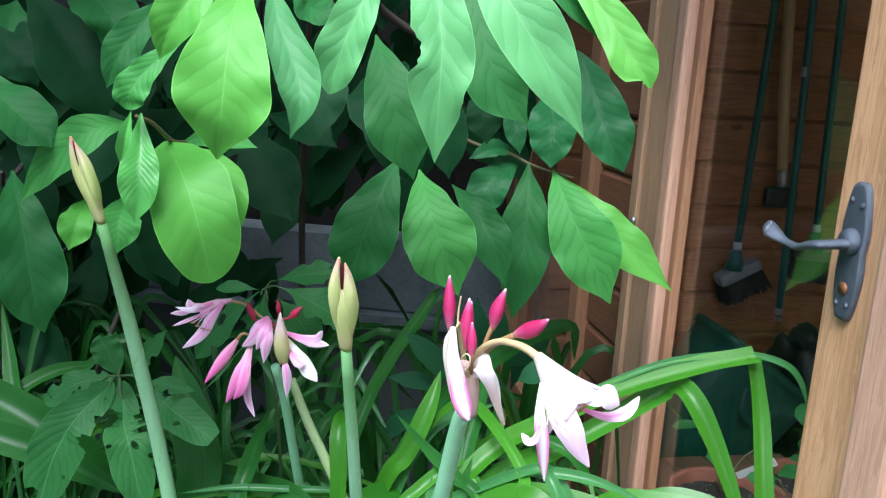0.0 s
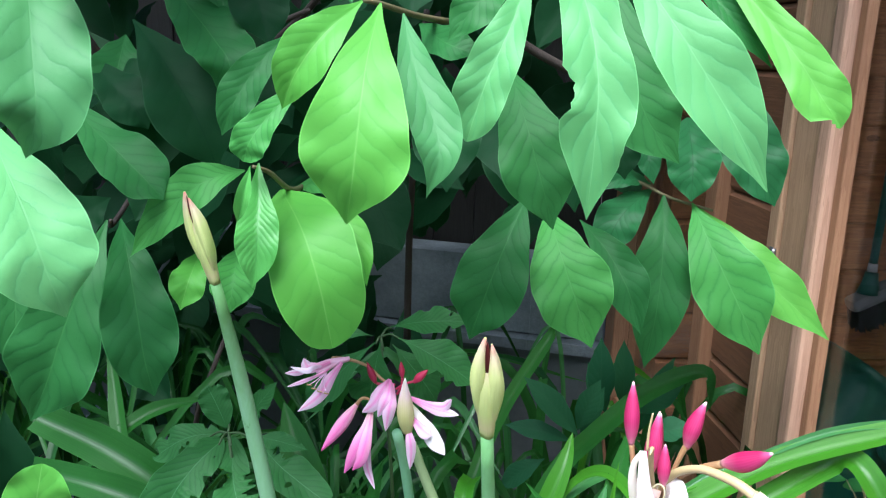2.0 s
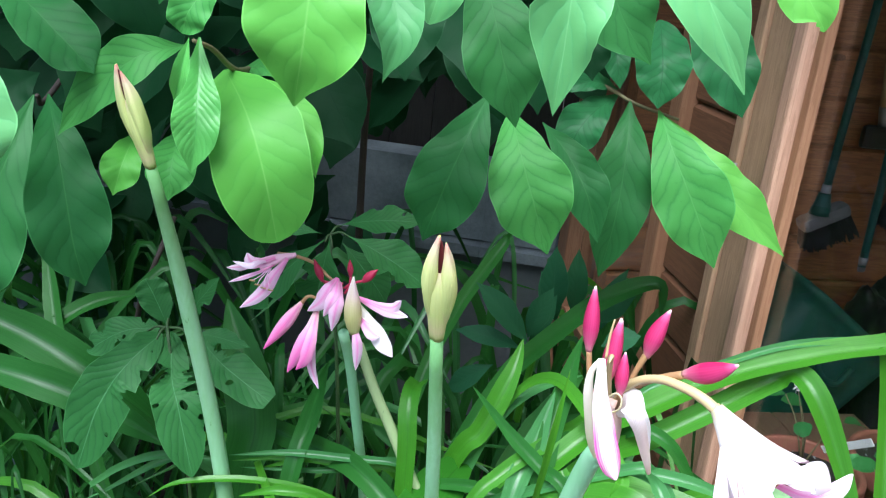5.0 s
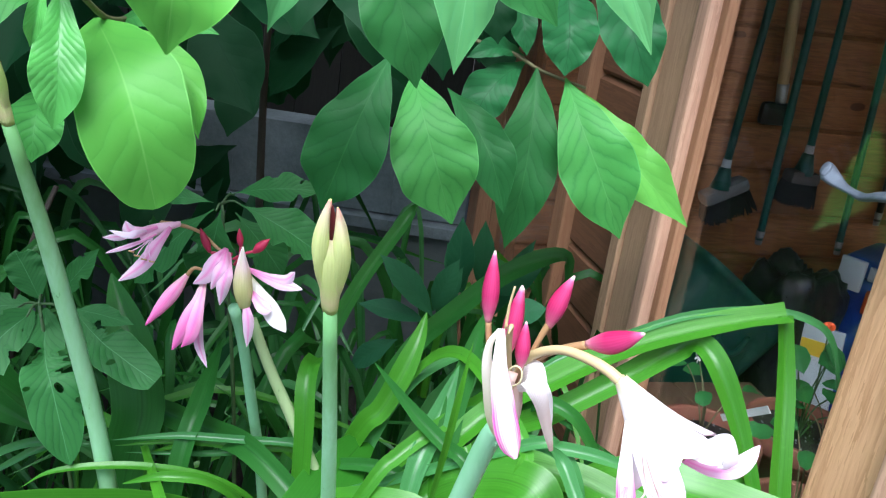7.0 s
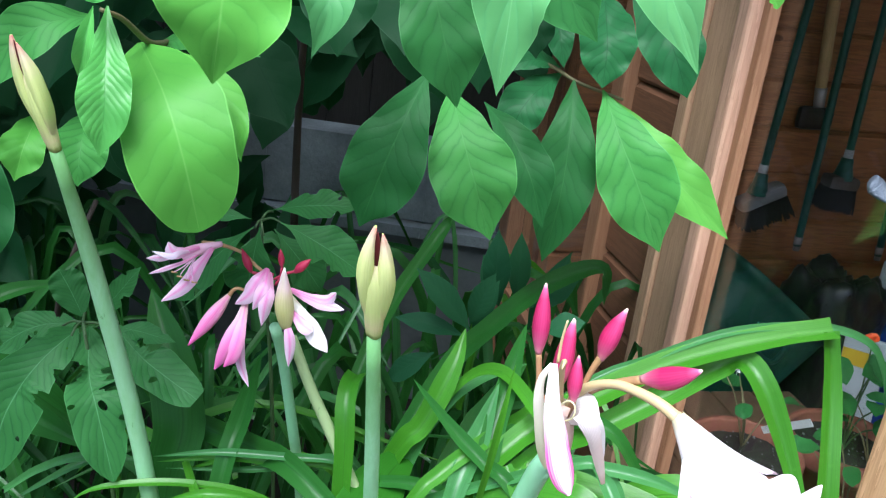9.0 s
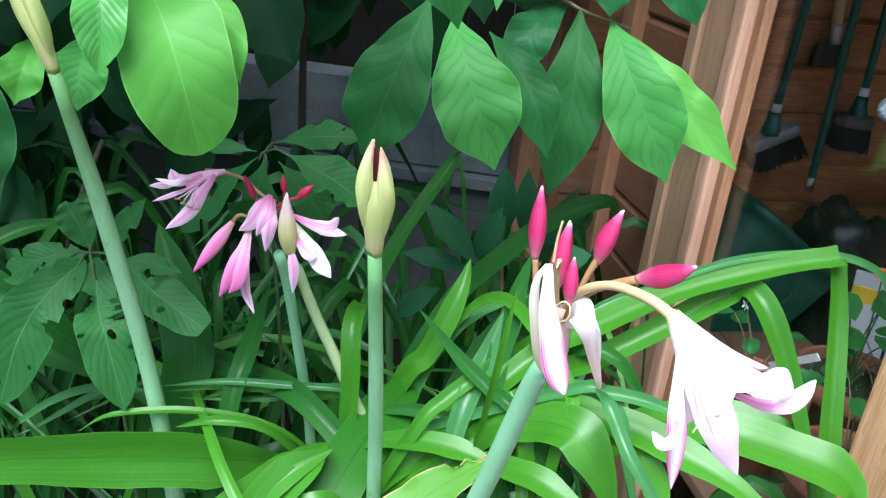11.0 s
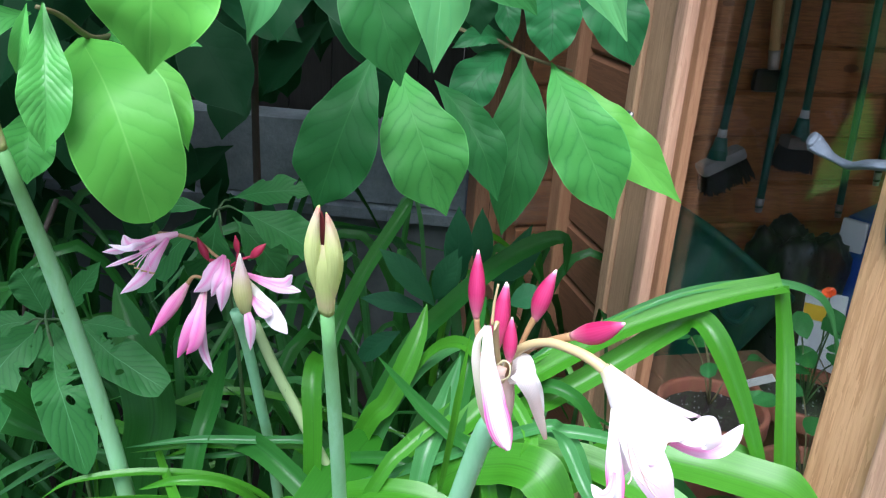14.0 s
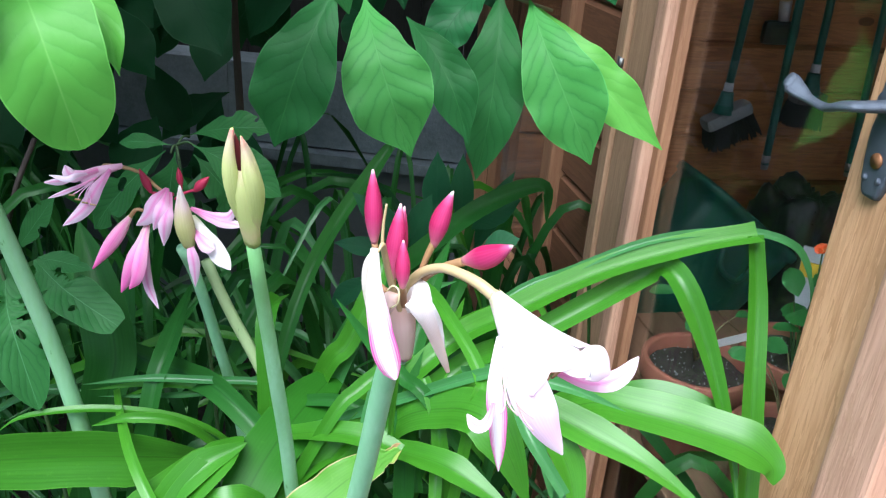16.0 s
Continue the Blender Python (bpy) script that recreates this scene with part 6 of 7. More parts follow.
petal([(-0.1249, 1.0100, 0.9868), (-0.1380, 1.0000, 0.9828), (-0.1482, 0.9950, 0.9793), (-0.1606, 0.9920, 0.9773)], 0.0071, flower, PETAL_PINK, cup=-0.5)
petal([(-0.1249, 1.0040, 0.9856), (-0.1296, 0.9900, 0.9882), (-0.1361, 0.9850, 0.9858), (-0.1540, 0.9900, 0.9854)], 0.0056, flower, PETAL_PALE, cup=-0.4)
petal([(-0.1183, 1.0000, 0.9844), (-0.1307, 0.9920, 0.9775), (-0.1437, 0.9900, 0.9712), (-0.1577, 0.9900, 0.9644)], 0.0042, flower, PETAL_PINK, cup=-0.4)
petal([(-0.1060, 1.0000, 0.9927), (-0.1132, 0.9900, 0.9799), (-0.1245, 0.9850, 0.9609), (-0.1442, 0.9850, 0.9435)], 0.0122, flower, PETAL_PINK, cup=-0.5)
stem("stamen", [(-0.1208, 1.0000, 0.9815), (-0.1242, 0.9850, 0.9759), (-0.1269, 0.9830, 0.9702)], [0.0005, 0.0004], flower, PETAL_PALE, 6, 6)
stem("anther", [(-0.1293, 0.9830, 0.9698), (-0.1245, 0.9830, 0.9696)], [0.0009, 0.0007], flower, PEDICEL, 4, 6)
stem("stamen", [(-0.1208, 1.0000, 0.9815), (-0.1209, 0.9850, 0.9754), (-0.1211, 0.9830, 0.9681)], [0.0005, 0.0004], flower, PETAL_PALE, 6, 6)
stem("anther", [(-0.1235, 0.9830, 0.9677), (-0.1187, 0.9830, 0.9675)], [0.0009, 0.0007], flower, PEDICEL, 4, 6)
stem("stamen", [(-0.1208, 1.0000, 0.9815), (-0.1267, 0.9850, 0.9765), (-0.1317, 0.9830, 0.9734)], [0.0005, 0.0004], flower, PETAL_PALE, 6, 6)
stem("anther", [(-0.1341, 0.9830, 0.9730), (-0.1293, 0.9830, 0.9728)], [0.0009, 0.0007], flower, PEDICEL, 4, 6)
stem("stamen", [(-0.1208, 1.0000, 0.9815), (-0.1180, 0.9850, 0.9749), (-0.1143, 0.9830, 0.9672)], [0.0005, 0.0004], flower, PETAL_PALE, 6, 6)
stem("anther", [(-0.1167, 0.9830, 0.9668), (-0.1119, 0.9830, 0.9666)], [0.0009, 0.0007], flower, PEDICEL, 4, 6)
petal([(-0.058, 1.000, 0.982), (-0.060, 0.985, 0.979), (-0.067, 0.980, 0.965), (-0.080, 0.985, 0.952)], 0.0136, lily, PETAL_PINK, cup=-0.50)
petal([(-0.058, 1.000, 0.982), (-0.053, 0.980, 0.977), (-0.056, 0.975, 0.967), (-0.063, 0.980, 0.952)], 0.0115, lily, PETAL_PINK, cup=-0.50)
petal([(-0.056, 1.000, 0.979), (-0.050, 0.980, 0.973), (-0.051, 0.975, 0.960), (-0.055, 0.980, 0.939)], 0.0119, lily, PETAL_PINK, cup=-0.50)
petal([(-0.073, 0.990, 0.952), (-0.074, 0.975, 0.938), (-0.081, 0.970, 0.919), (-0.093, 0.975, 0.893)], 0.0138, lily, PETAL_ROSE, cup=-0.50)
petal([(-0.072, 0.990, 0.952), (-0.069, 0.970, 0.939), (-0.073, 0.965, 0.917), (-0.083, 0.970, 0.900)], 0.0116, lily, PETAL_ROSE, cup=-0.50)
petal([(-0.074, 0.990, 0.945), (-0.074, 0.985, 0.923), (-0.074, 0.985, 0.899), (-0.066, 0.985, 0.876)], 0.0085, lily, PETAL_PINK, cup=-0.50)
petal([(-0.038, 1.000, 0.966), (-0.021, 0.990, 0.966), (-0.005, 0.985, 0.965), (0.013, 0.980, 0.965)], 0.0101, lily, PETAL_PINK, cup=-0.50)
petal([(-0.039, 1.000, 0.967), (-0.018, 0.990, 0.967), (-0.003, 0.985, 0.969), (0.006, 0.980, 0.979)], 0.0092, lily, PETAL_PINK, cup=-0.50)
petal([(-0.038, 1.000, 0.960), (-0.021, 0.985, 0.951), (-0.009, 0.980, 0.938), (0.003, 0.975, 0.927)], 0.0151, lily, PETAL_WHITE, cup=-0.50)
petal([(-0.039, 1.000, 0.954), (-0.024, 0.980, 0.950), (-0.015, 0.975, 0.946), (-0.010, 0.975, 0.944)], 0.0122, lily, PETAL_PINK, cup=-0.50)
petal([(-0.040, 0.990, 0.948), (-0.032, 0.980, 0.938), (-0.030, 0.980, 0.923), (-0.032, 0.985, 0.902)], 0.0094, lily, PETAL_PINK, cup=-0.50)
spindle("bud", (-0.087, 0.990, 0.957), (-0.116, 0.975, 0.912), 0.0122, lily, PETAL_ROSE, BUD_SHAPE, bend=0.00, label="rose pink bud")
spindle("bract", (-0.0356, 0.9850, 0.9388), (-0.0362, 0.9750, 0.9958), 0.0162, lily, SPATHE_OLD, (0.55, 0.8, 0.96, 1.0, 0.9, 0.72, 0.5, 0.3, 0.06), bend=0.02, label="green and pink withering bract", lump=0.10)
spindle("bud", (-0.072, 1.000, 0.976), (-0.081, 1.000, 0.996), 0.0070, lily, BUD_DARK, BUD_SHAPE, bend=0.00)
spindle("bud", (-0.046, 1.000, 0.985), (-0.048, 1.000, 1.001), 0.0056, lily, BUD_DARK, BUD_SHAPE, bend=0.00)
spindle("bud", (-0.035, 1.000, 0.982), (-0.022, 1.000, 0.996), 0.0079, lily, BUD_DARK, BUD_SHAPE, bend=0.00)
stem("pedicel", [(-0.053, 1.000, 0.977), (-0.063, 1.000, 0.976), (-0.071, 1.000, 0.976)], [0.0014, 0.0014], lily, BUD_DARK, 16, 10)
stem("pedicel", [(-0.052, 1.000, 0.973), (-0.044, 1.000, 0.979), (-0.035, 1.000, 0.983)], [0.0012, 0.0012], lily, BUD_DARK, 16, 10)
stem("pedicel", [(-0.051, 1.000, 0.968), (-0.047, 1.000, 0.976), (-0.046, 1.000, 0.985)], [0.0012, 0.0012], lily, BUD_DARK, 16, 10)
stem("pedicel", [(-0.055, 1.000, 0.967), (-0.070, 0.995, 0.961), (-0.081, 0.990, 0.964), (-0.088, 0.990, 0.955)], [0.0014, 0.0014, 0.0019], lily, PEDICEL, 16, 10)

lily = thing("crinum_lily", "pale cream-green leaning flower stalk past its bloom", "lily", group="crinum lilies")
stem("scape", [(0.15, 1.08, 0.0), (0.14, 1.06, 0.35), (0.075, 1.05, 0.62), (0.002, 1.050, 0.784), (-0.027, 1.050, 0.843), (-0.049, 1.050, 0.895)], [0.0075, 0.0068, 0.0060, 0.0054, 0.0050], lily, SCAPE_PALE)

lily = thing("crinum_lily", "lily stalk with magenta buds and an open white trumpet flower", "lily", group="crinum lilies")
stem("scape", [(-0.02, 1.12, 0.0), (0.05, 1.00, 0.35), (0.102, 0.905, 0.62), (0.136, 0.828, 0.80), (0.156, 0.783, 0.91), (0.172, 0.747, 1.004), (0.179, 0.740, 1.015)], [0.0090, 0.0084, 0.0076, 0.0066, 0.0060, 0.0054], lily, SCAPE, count=26)
spindle("bud", (0.162, 0.745, 1.071), (0.160, 0.743, 1.109), 0.0087, lily, BUD_RED, BUD_SHAPE, bend=0.00, label="magenta bud with a white tip")
spindle("bud", (0.173, 0.735, 1.059), (0.175, 0.735, 1.097), 0.0094, lily, BUD_RED, BUD_SHAPE, bend=0.00, label="magenta bud with a white tip")
spindle("bud", (0.175, 0.740, 1.061), (0.176, 0.740, 1.094), 0.0069, lily, BUD_RED, BUD_SHAPE, bend=0.00)
spindle("bud", (0.180, 0.722, 1.061), (0.179, 0.722, 1.085), 0.0071, lily, BUD_RED, BUD_SHAPE, bend=0.00, label="magenta bud with a white tip")
spindle("bud", (0.191, 0.740, 1.076), (0.198, 0.737, 1.105), 0.0093, lily, BUD_RED, BUD_SHAPE, bend=0.03, label="magenta bud with a white tip")
spindle("bud", (0.207, 0.715, 1.082), (0.227, 0.698, 1.099), 0.0104, lily, BUD_RED, BUD_SHAPE, bend=-0.05, label="magenta bud with a white tip")
stem("pedicel", [(0.181, 0.740, 1.043), (0.166, 0.742, 1.051), (0.164, 0.744, 1.060), (0.162, 0.745, 1.072)], [0.0016, 0.0014, 0.0016], lily, PEDICEL, 16, 10)
stem("pedicel", [(0.182, 0.740, 1.042), (0.185, 0.740, 1.059), (0.188, 0.740, 1.070), (0.191, 0.740, 1.078)], [0.0014, 0.0014, 0.0019], lily, PEDICEL, 16, 10)
stem("pedicel", [(0.183, 0.738, 1.043), (0.187, 0.735, 1.059), (0.196, 0.725, 1.072), (0.208, 0.715, 1.082)], [0.0016, 0.0016, 0.0022], lily, PEDICEL, 16, 10)
stem("pedicel", [(0.179, 0.738, 1.041), (0.180, 0.725, 1.057), (0.180, 0.722, 1.062)], [0.0016, 0.0016], lily, PEDICEL, 16, 10)
stem("pedicel", [(0.178, 0.738, 1.041), (0.174, 0.737, 1.050), (0.173, 0.735, 1.060)], [0.0016, 0.0016], lily, PEDICEL, 16, 10)
stem("pedicel", [(0.179, 0.735, 1.039), (0.174, 0.725, 1.062), (0.172, 0.715, 1.081), (0.172, 0.708, 1.088), (0.171, 0.704, 1.086)], [0.0016, 0.0016, 0.0014, 0.0003], lily, TUBE_GREEN, 16, 10)
stem("bract", [(0.170, 0.720, 1.081), (0.170, 0.720, 1.092), (0.171, 0.720, 1.102)], [0.0008, 0.0005], lily, TUBE_GREEN, 16, 10)
petal([(0.1678, 0.7120, 1.0842), (0.1699, 0.7040, 1.0692), (0.1737, 0.6980, 1.0558), (0.1782, 0.6940, 1.0430), (0.1834, 0.6940, 1.0304)], 0.0115, lily, PETAL_EDGED, cup=-0.7, label="folded white petal with magenta edges", kind="strip")
petal([(0.1671, 0.7160, 1.0819), (0.1638, 0.7160, 1.0735), (0.1648, 0.7180, 1.0589), (0.1691, 0.7220, 1.0381), (0.1740, 0.7280, 1.0189)], 0.0053, lily, PETAL_CREAM, cup=-0.6, kind="strip", label="cream narrow petal")
petal([(0.1791, 0.7350, 1.0478), (0.1853, 0.7240, 1.0585), (0.1908, 0.7220, 1.0497), (0.1970, 0.7280, 1.0322), (0.2034, 0.7350, 1.0112)], 0.0154, lily, PETAL_WILT, cup=-0.35, label="withered white petal", kind="wilt")
petal([(0.1882, 0.7280, 1.0577), (0.1934, 0.7240, 1.0521), (0.1969, 0.7280, 1.0400), (0.2006, 0.7320, 1.0242)], 0.0049, lily, PETAL_WHITE, cup=-0.4)
spindle("bract", (0.180, 0.740, 1.014), (0.176, 0.738, 1.050), 0.0154, lily, SPATHE_DRY, (0.62, 0.78, 0.92, 1.0, 0.98, 0.9, 0.7), bend=0.00, label="papery brownish pink bract")
petal([(0.175, 0.725, 1.032), (0.172, 0.718, 1.048), (0.175, 0.716, 1.058), (0.179, 0.718, 1.060)], 0.0086, lily, SPATHE_DRY, cup=-0.50, name="bract")
stem("stamen", [(0.176, 0.715, 1.054), (0.180, 0.710, 1.060), (0.180, 0.710, 1.066), (0.177, 0.712, 1.067), (0.174, 0.714, 1.063)], [0.0004, 0.0004, 0.0004], lily, PETAL_WHITE, 16, 10)
stem("flower_tube", [(0.1800, 0.7370, 1.0476), (0.1822, 0.7340, 1.0587), (0.1884, 0.7280, 1.0681), (0.1978, 0.7200, 1.0747), (0.2074, 0.7110, 1.0770), (0.2157, 0.7040, 1.0767), (0.2237, 0.6990, 1.0733)], [0.0026, 0.0024, 0.0022, 0.0022, 0.0024, 0.0026, 0.0028], lily, TUBE_GREEN, 30, 14, label="yellow-green curved flower tube")
flower = lily_flower(lily, (0.2219, 0.7000, 1.0753), (0.2491, 0.6860, 1.0472), 0.0192, (PETAL_WHITE,), phase=36, tube=0.0030, flare=0.0, split=0.88, fill=0.80, label="open white trumpet flower flushed pink")
petal([(0.2317, 0.6760, 1.0659), (0.2387, 0.6680, 1.0545), (0.2473, 0.6670, 1.0390), (0.2578, 0.6720, 1.0195)], 0.0167, flower, PETAL_TIP, cup=-0.3, kind="tongue")
petal([(0.2260, 0.6860, 1.0634), (0.2263, 0.6720, 1.0510), (0.2295, 0.6680, 1.0327), (0.2324, 0.6700, 1.0081)], 0.0080, flower, PETAL_EDGED, cup=-0.45)
petal([(0.2270, 0.6660, 1.0447), (0.2252, 0.6600, 1.0394), (0.2213, 0.6580, 1.0384), (0.2171, 0.6600, 1.0417)], 0.0055, flower, PETAL_PINK, cup=-0.3)
petal([(0.2412, 0.6860, 1.0619), (0.2555, 0.6760, 1.0621), (0.2635, 0.6720, 1.0660), (0.2715, 0.6760, 1.0585)], 0.0148, flower, PETAL_WHITE, cup=-0.4, kind="lobe")
petal([(0.2521, 0.6880, 1.0483), (0.2664, 0.6860, 1.0466), (0.2772, 0.6880, 1.0503), (0.2841, 0.6920, 1.0588)], 0.0082, flower, PETAL_PINK, cup=-0.3)
stem("stamen", [(0.2278, 0.6600, 1.0677), (0.2320, 0.6530, 1.0551), (0.2365, 0.6510, 1.0505)], [0.0004, 0.0003], flower, PETAL_ROSE, 12, 6)
stem("stamen", [(0.2292, 0.6600, 1.0664), (0.2357, 0.6530, 1.0548), (0.2426, 0.6510, 1.0501)], [0.0004, 0.0003], flower, PETAL_ROSE, 12, 6)
stem("stamen", [(0.2286, 0.6600, 1.0652), (0.2312, 0.6530, 1.0539), (0.2300, 0.6510, 1.0502)], [0.0004, 0.0003], flower, PETAL_ROSE, 12, 6)
stem("stamen", [(0.2287, 0.6600, 1.0668), (0.2377, 0.6530, 1.0504), (0.2432, 0.6510, 1.0444)], [0.0004, 0.0003], flower, PETAL_ROSE, 12, 6)


# ---- inside the shed ----
def at(s, d, z, turn=0.0, tilt=0.0):
    return SHED @ pose(s, d, z, tilt, 0, turn)


def plant_pot(s, d, r, label):
    pot = thing("plant_pot", label, "plant pot", at(s, d, 0.404), group="pots on the bench")
    h = 0.166
    part("pot_body", lathe_bm([(r * 0.66, 0.0), (r * 0.70, 0.004), (r * 0.86, h - 0.035), (r * 0.98, h - 0.034), (r, h - 0.028), (r, h - 0.003), (r * 0.985, h), (r * 0.90, h), (r * 0.88, h - 0.004), (r * 0.85, h - 0.045)], 40, close=False), TERRACOTTA, pot)
    bm = bmesh.new()
    rng = random.Random(int(s * 1000) + 5)
    rings = [[bm.verts.new((q * math.cos(a), q * math.sin(a), h - 0.022 + rng.uniform(-0.003, 0.003))) for a in [2 * math.pi * j / 24 for j in range(24)]] for q in (r * 0.86, r * 0.6, r * 0.3, 0.004)]
    for a, b in zip(rings, rings[1:]):
        for j in range(24):
            bm.faces.new((a[j], a[(j + 1) % 24], b[(j + 1) % 24], b[j]))
    bm.faces.new(rings[-1])
    soil = part("potting_soil", bm, COMPOST, pot, "dark gritty potting soil")
    grit = bmesh.new()
    for k in range(70):
        q, a, g = r * 0.82 * math.sqrt(rng.random()), rng.uniform(0, 6.28), rng.uniform(0.0012, 0.0032)
        m = Matrix.Translation((q * math.cos(a), q * math.sin(a), h - 0.020)) @ Euler((rng.random() * 3, rng.random() * 3, 0)).to_matrix().to_4x4() @ Matrix.Diagonal((g, g * 0.7, g * 0.5, 1))
        bmesh.ops.create_icosphere(grit, subdivisions=1, radius=1.0, matrix=m)
    tagged(part("grit", grit, PLASTIC_GREY, pot, "pale grit and bark chips on the soil", False), kind="stuff")
    return pot


bench = thing("bench", "dark timber potting bench along the shed front", "bench", SHED)
for k in range(5):
    part("bench_board", box_bm(-0.45, 0.5, 0.06 + 0.098 * k, 0.154 + 0.098 * k, 0.38, 0.40, 0.003), BENCH_WOOD, bench, "", False)
for s in (-0.43, 0.46):
    for d in (0.07, 0.40):
        part("leg", box_bm(s, s + 0.04, d, d + 0.04, FLOOR_Z, 0.38, 0.003), BENCH_WOOD, bench, "", False)

plant_pot(0.0, 0.135, 0.088, "round terracotta pot with gritty soil on the bench")
plant_pot(-0.015, 0.325, 0.094, "round terracotta pot with seedlings and a white label")
plant_pot(0.20, 0.17, 0.085, "round terracotta pot holding a small leafy plant")

tag_ob = thing("plant_label", "white plastic plant label lying across a pot", "plant label", SHED)
part("label_strip", box_bm(-0.082, 0.042, -0.0008, 0.0008, -0.006, 0.006, 0.0005), PLASTIC_WHITE, tag_ob, "", False, Matrix.Translation((0.05, 0.167, 0.6385)) @ pose(0, 0, 0, 20, -38, 0))


def seedling(s, d, z, high, count, spread, seed, flower=False):
    rng = random.Random(seed)
    plant = thing("seedling", "small green seedling with oval leaves in a pot", "seedling", SHED, group="seedlings")
    foot = Vector((s, d, z))
    for k in range(count):
        a = 2.4 * k + seed
        top = foot + Vector((math.cos(a) * spread, math.sin(a) * spread, high * rng.uniform(0.6, 1.0)))
        mid = foot + (top - foot) * 0.5 + Vector((0, 0, high * 0.15))
        stem("stalk", [foot, mid, top], [0.0016, 0.0012, 0.0009], plant, TWIG_GREEN, 8, 6)
        way = Vector((math.cos(a + 0.4), math.sin(a + 0.4), rng.uniform(-0.5, 0.2))).normalized()
        blade("leaf", top, top + way * rng.uniform(0.03, 0.055), rng.uniform(0.018, 0.028), plant, LEAF_MID, "oval", rows=8, cols=4, facing=(0.3, -0.5, 0.8))
    if flower:
        top = foot + Vector((-0.03, -0.02, high * 1.05))
        stem("stalk", [foot, (foot + top) / 2 + Vector((0.01, 0, 0)), top], [0.0014, 0.001, 0.0008], plant, TWIG_GREEN, 8, 6)
        for k in range(5):
            a = 1.256 * k
            blade("petal", top, top + Vector((math.cos(a) * 0.010, -0.003, math.sin(a) * 0.010)), 0.006, plant, PLASTIC_WHITE, "petal", rows=5, cols=2, facing=(-0.5, -1, 0.3), label="tiny white petal")
    return plant


seedling(0.03, 0.34, 0.545, 0.11, 5, 0.05, 1)
seedling(0.10, 0.36, 0.545, 0.13, 4, 0.05, 5)
seedling(0.19, 0.17, 0.545, 0.15, 7, 0.06, 2)
seedling(-0.03, 0.15, 0.545, 0.12, 4, 0.05, 3, flower=True)


def broom(s, d, z, tilt, label, head_turn, head_mat, half=0.060, slant=18):
    ob = thing("broom", label, "broom", at(s, d, z, head_turn))
    part("handle", tube_bm([(0, 0, 0.05), (0.004, tilt * 0.5, 0.6), (0, tilt, 1.12)], [0.0095, 0.0095, 0.009], 14, 12), TOOL_GREEN, ob, "dark green handle")
    part("collar", tube_bm([(0, 0, 0.038), (0, 0, 0.058)], [0.0112, 0.0103], 3, 14), PLASTIC_PALE, ob, "pale collar")
    part("socket", tube_bm([(0, 0, -0.015), (0, 0, 0.015), (0, 0, 0.036)], [0.026, 0.017, 0.014], 6, 14), TOOL_GREEN, ob)
    part("head", box_bm(-0.024, 0.024, -half, half, -0.040, -0.006, 0.013), head_mat, ob, "grey plastic head", False, pose(0, 0, 0, slant))
    rng = random.Random(7)
    bm = bmesh.new()
    for k in range(260):
        x, y = rng.uniform(-0.018, 0.018), rng.uniform(-half * 0.92, half * 0.92)
        top, low = Vector((x, y, -0.034)), Vector((x * 1.7, y * 1.12, -0.034 - rng.uniform(0.045, 0.062)))
        n = Vector((0.0016, 0.0016, 0))
        q = [bm.verts.new(p) for p in (top - n, top + n, low + n, low - n)]
        bm.faces.new(q)
        q = [bm.verts.new(p) for p in (top + Vector((-n.x, n.y, 0)), top + Vector((n.x, -n.y, 0)), low + Vector((n.x, -n.y, 0)), low + Vector((-n.x, n.y, 0)))]
        bm.faces.new(q)
    tagged(part("bristles", bm, BRISTLE, ob, "dark worn bristles", False, pose(0, 0, 0, slant)), kind="stuff")
    return ob


broom(-0.735, 0.535, 0.785, 0.02, "green-handled broom with a grey head hung on the boards", 0, PLASTIC_GREY, slant=26)


broom(-0.735, 0.750, 0.835, -0.05, "green-handled broom with a head toned down for dim light", 0, PLASTIC_PALE_DULL, half=0.042, slant=-4)


def long_tool(foot, top, r, label, colour):
    ob = thing("garden_tool", label, "garden tool", SHED, group="hanging tools")
    part("handle", tube_bm([foot, [(a + b) / 2 + 0.002 for a, b in zip(foot, top)], top], [r, r * 1.05, r], 14, 12), colour, ob)
    way = (Vector(top) - Vector(foot)).normalized()
    f = Vector(foot)
    part("ferrule", tube_bm([f - way * 0.012, f + way * 0.024], [r * 0.85, r * 1.14], 4, 14), STEEL, ob, "worn steel ferrule")
    part("collar", tube_bm([Vector(top) - way * 0.36, Vector(top) - way * 0.335], [r * 1.12, r * 1.12], 3, 14), STEEL, ob)
    return ob


long_tool((-0.73, 0.675, 0.645), (-0.76, 0.655, 1.62), 0.0095, "dark teal metal tool shaft with a steel end", TOOL_GREEN)
long_tool((-0.75, 0.93, 0.62), (-0.77, 0.87, 1.65), 0.009, "dark green tool shaft leaning on the boards", TOOL_GREEN)
long_tool((-0.77, 1.04, 0.70), (-0.775, 1.0, 1.60), 0.009, "black tool shaft hung on the boards", PLASTIC_BLACK)

spade = thing("hand_hoe", "ash-handled hoe with a dark blade hung upside down", "hoe", SHED)
part("handle", tube_bm([(-0.75, 0.640, 1.02), (-0.755, 0.615, 1.25), (-0.76, 0.60, 1.46)], [0.0125, 0.014, 0.013], 12, 14), ASH_WOOD, spade, "pale ash handle")
part("ferrule", tube_bm([(-0.749, 0.645, 0.985), (-0.75, 0.640, 1.03)], [0.012, 0.014], 4, 14), STEEL, spade)
part("hoe_blade", box_bm(-0.765, -0.742, 0.600, 0.692, 0.930, 0.985, 0.014), PLASTIC_BLACK, spade, "dark steel blade", False)


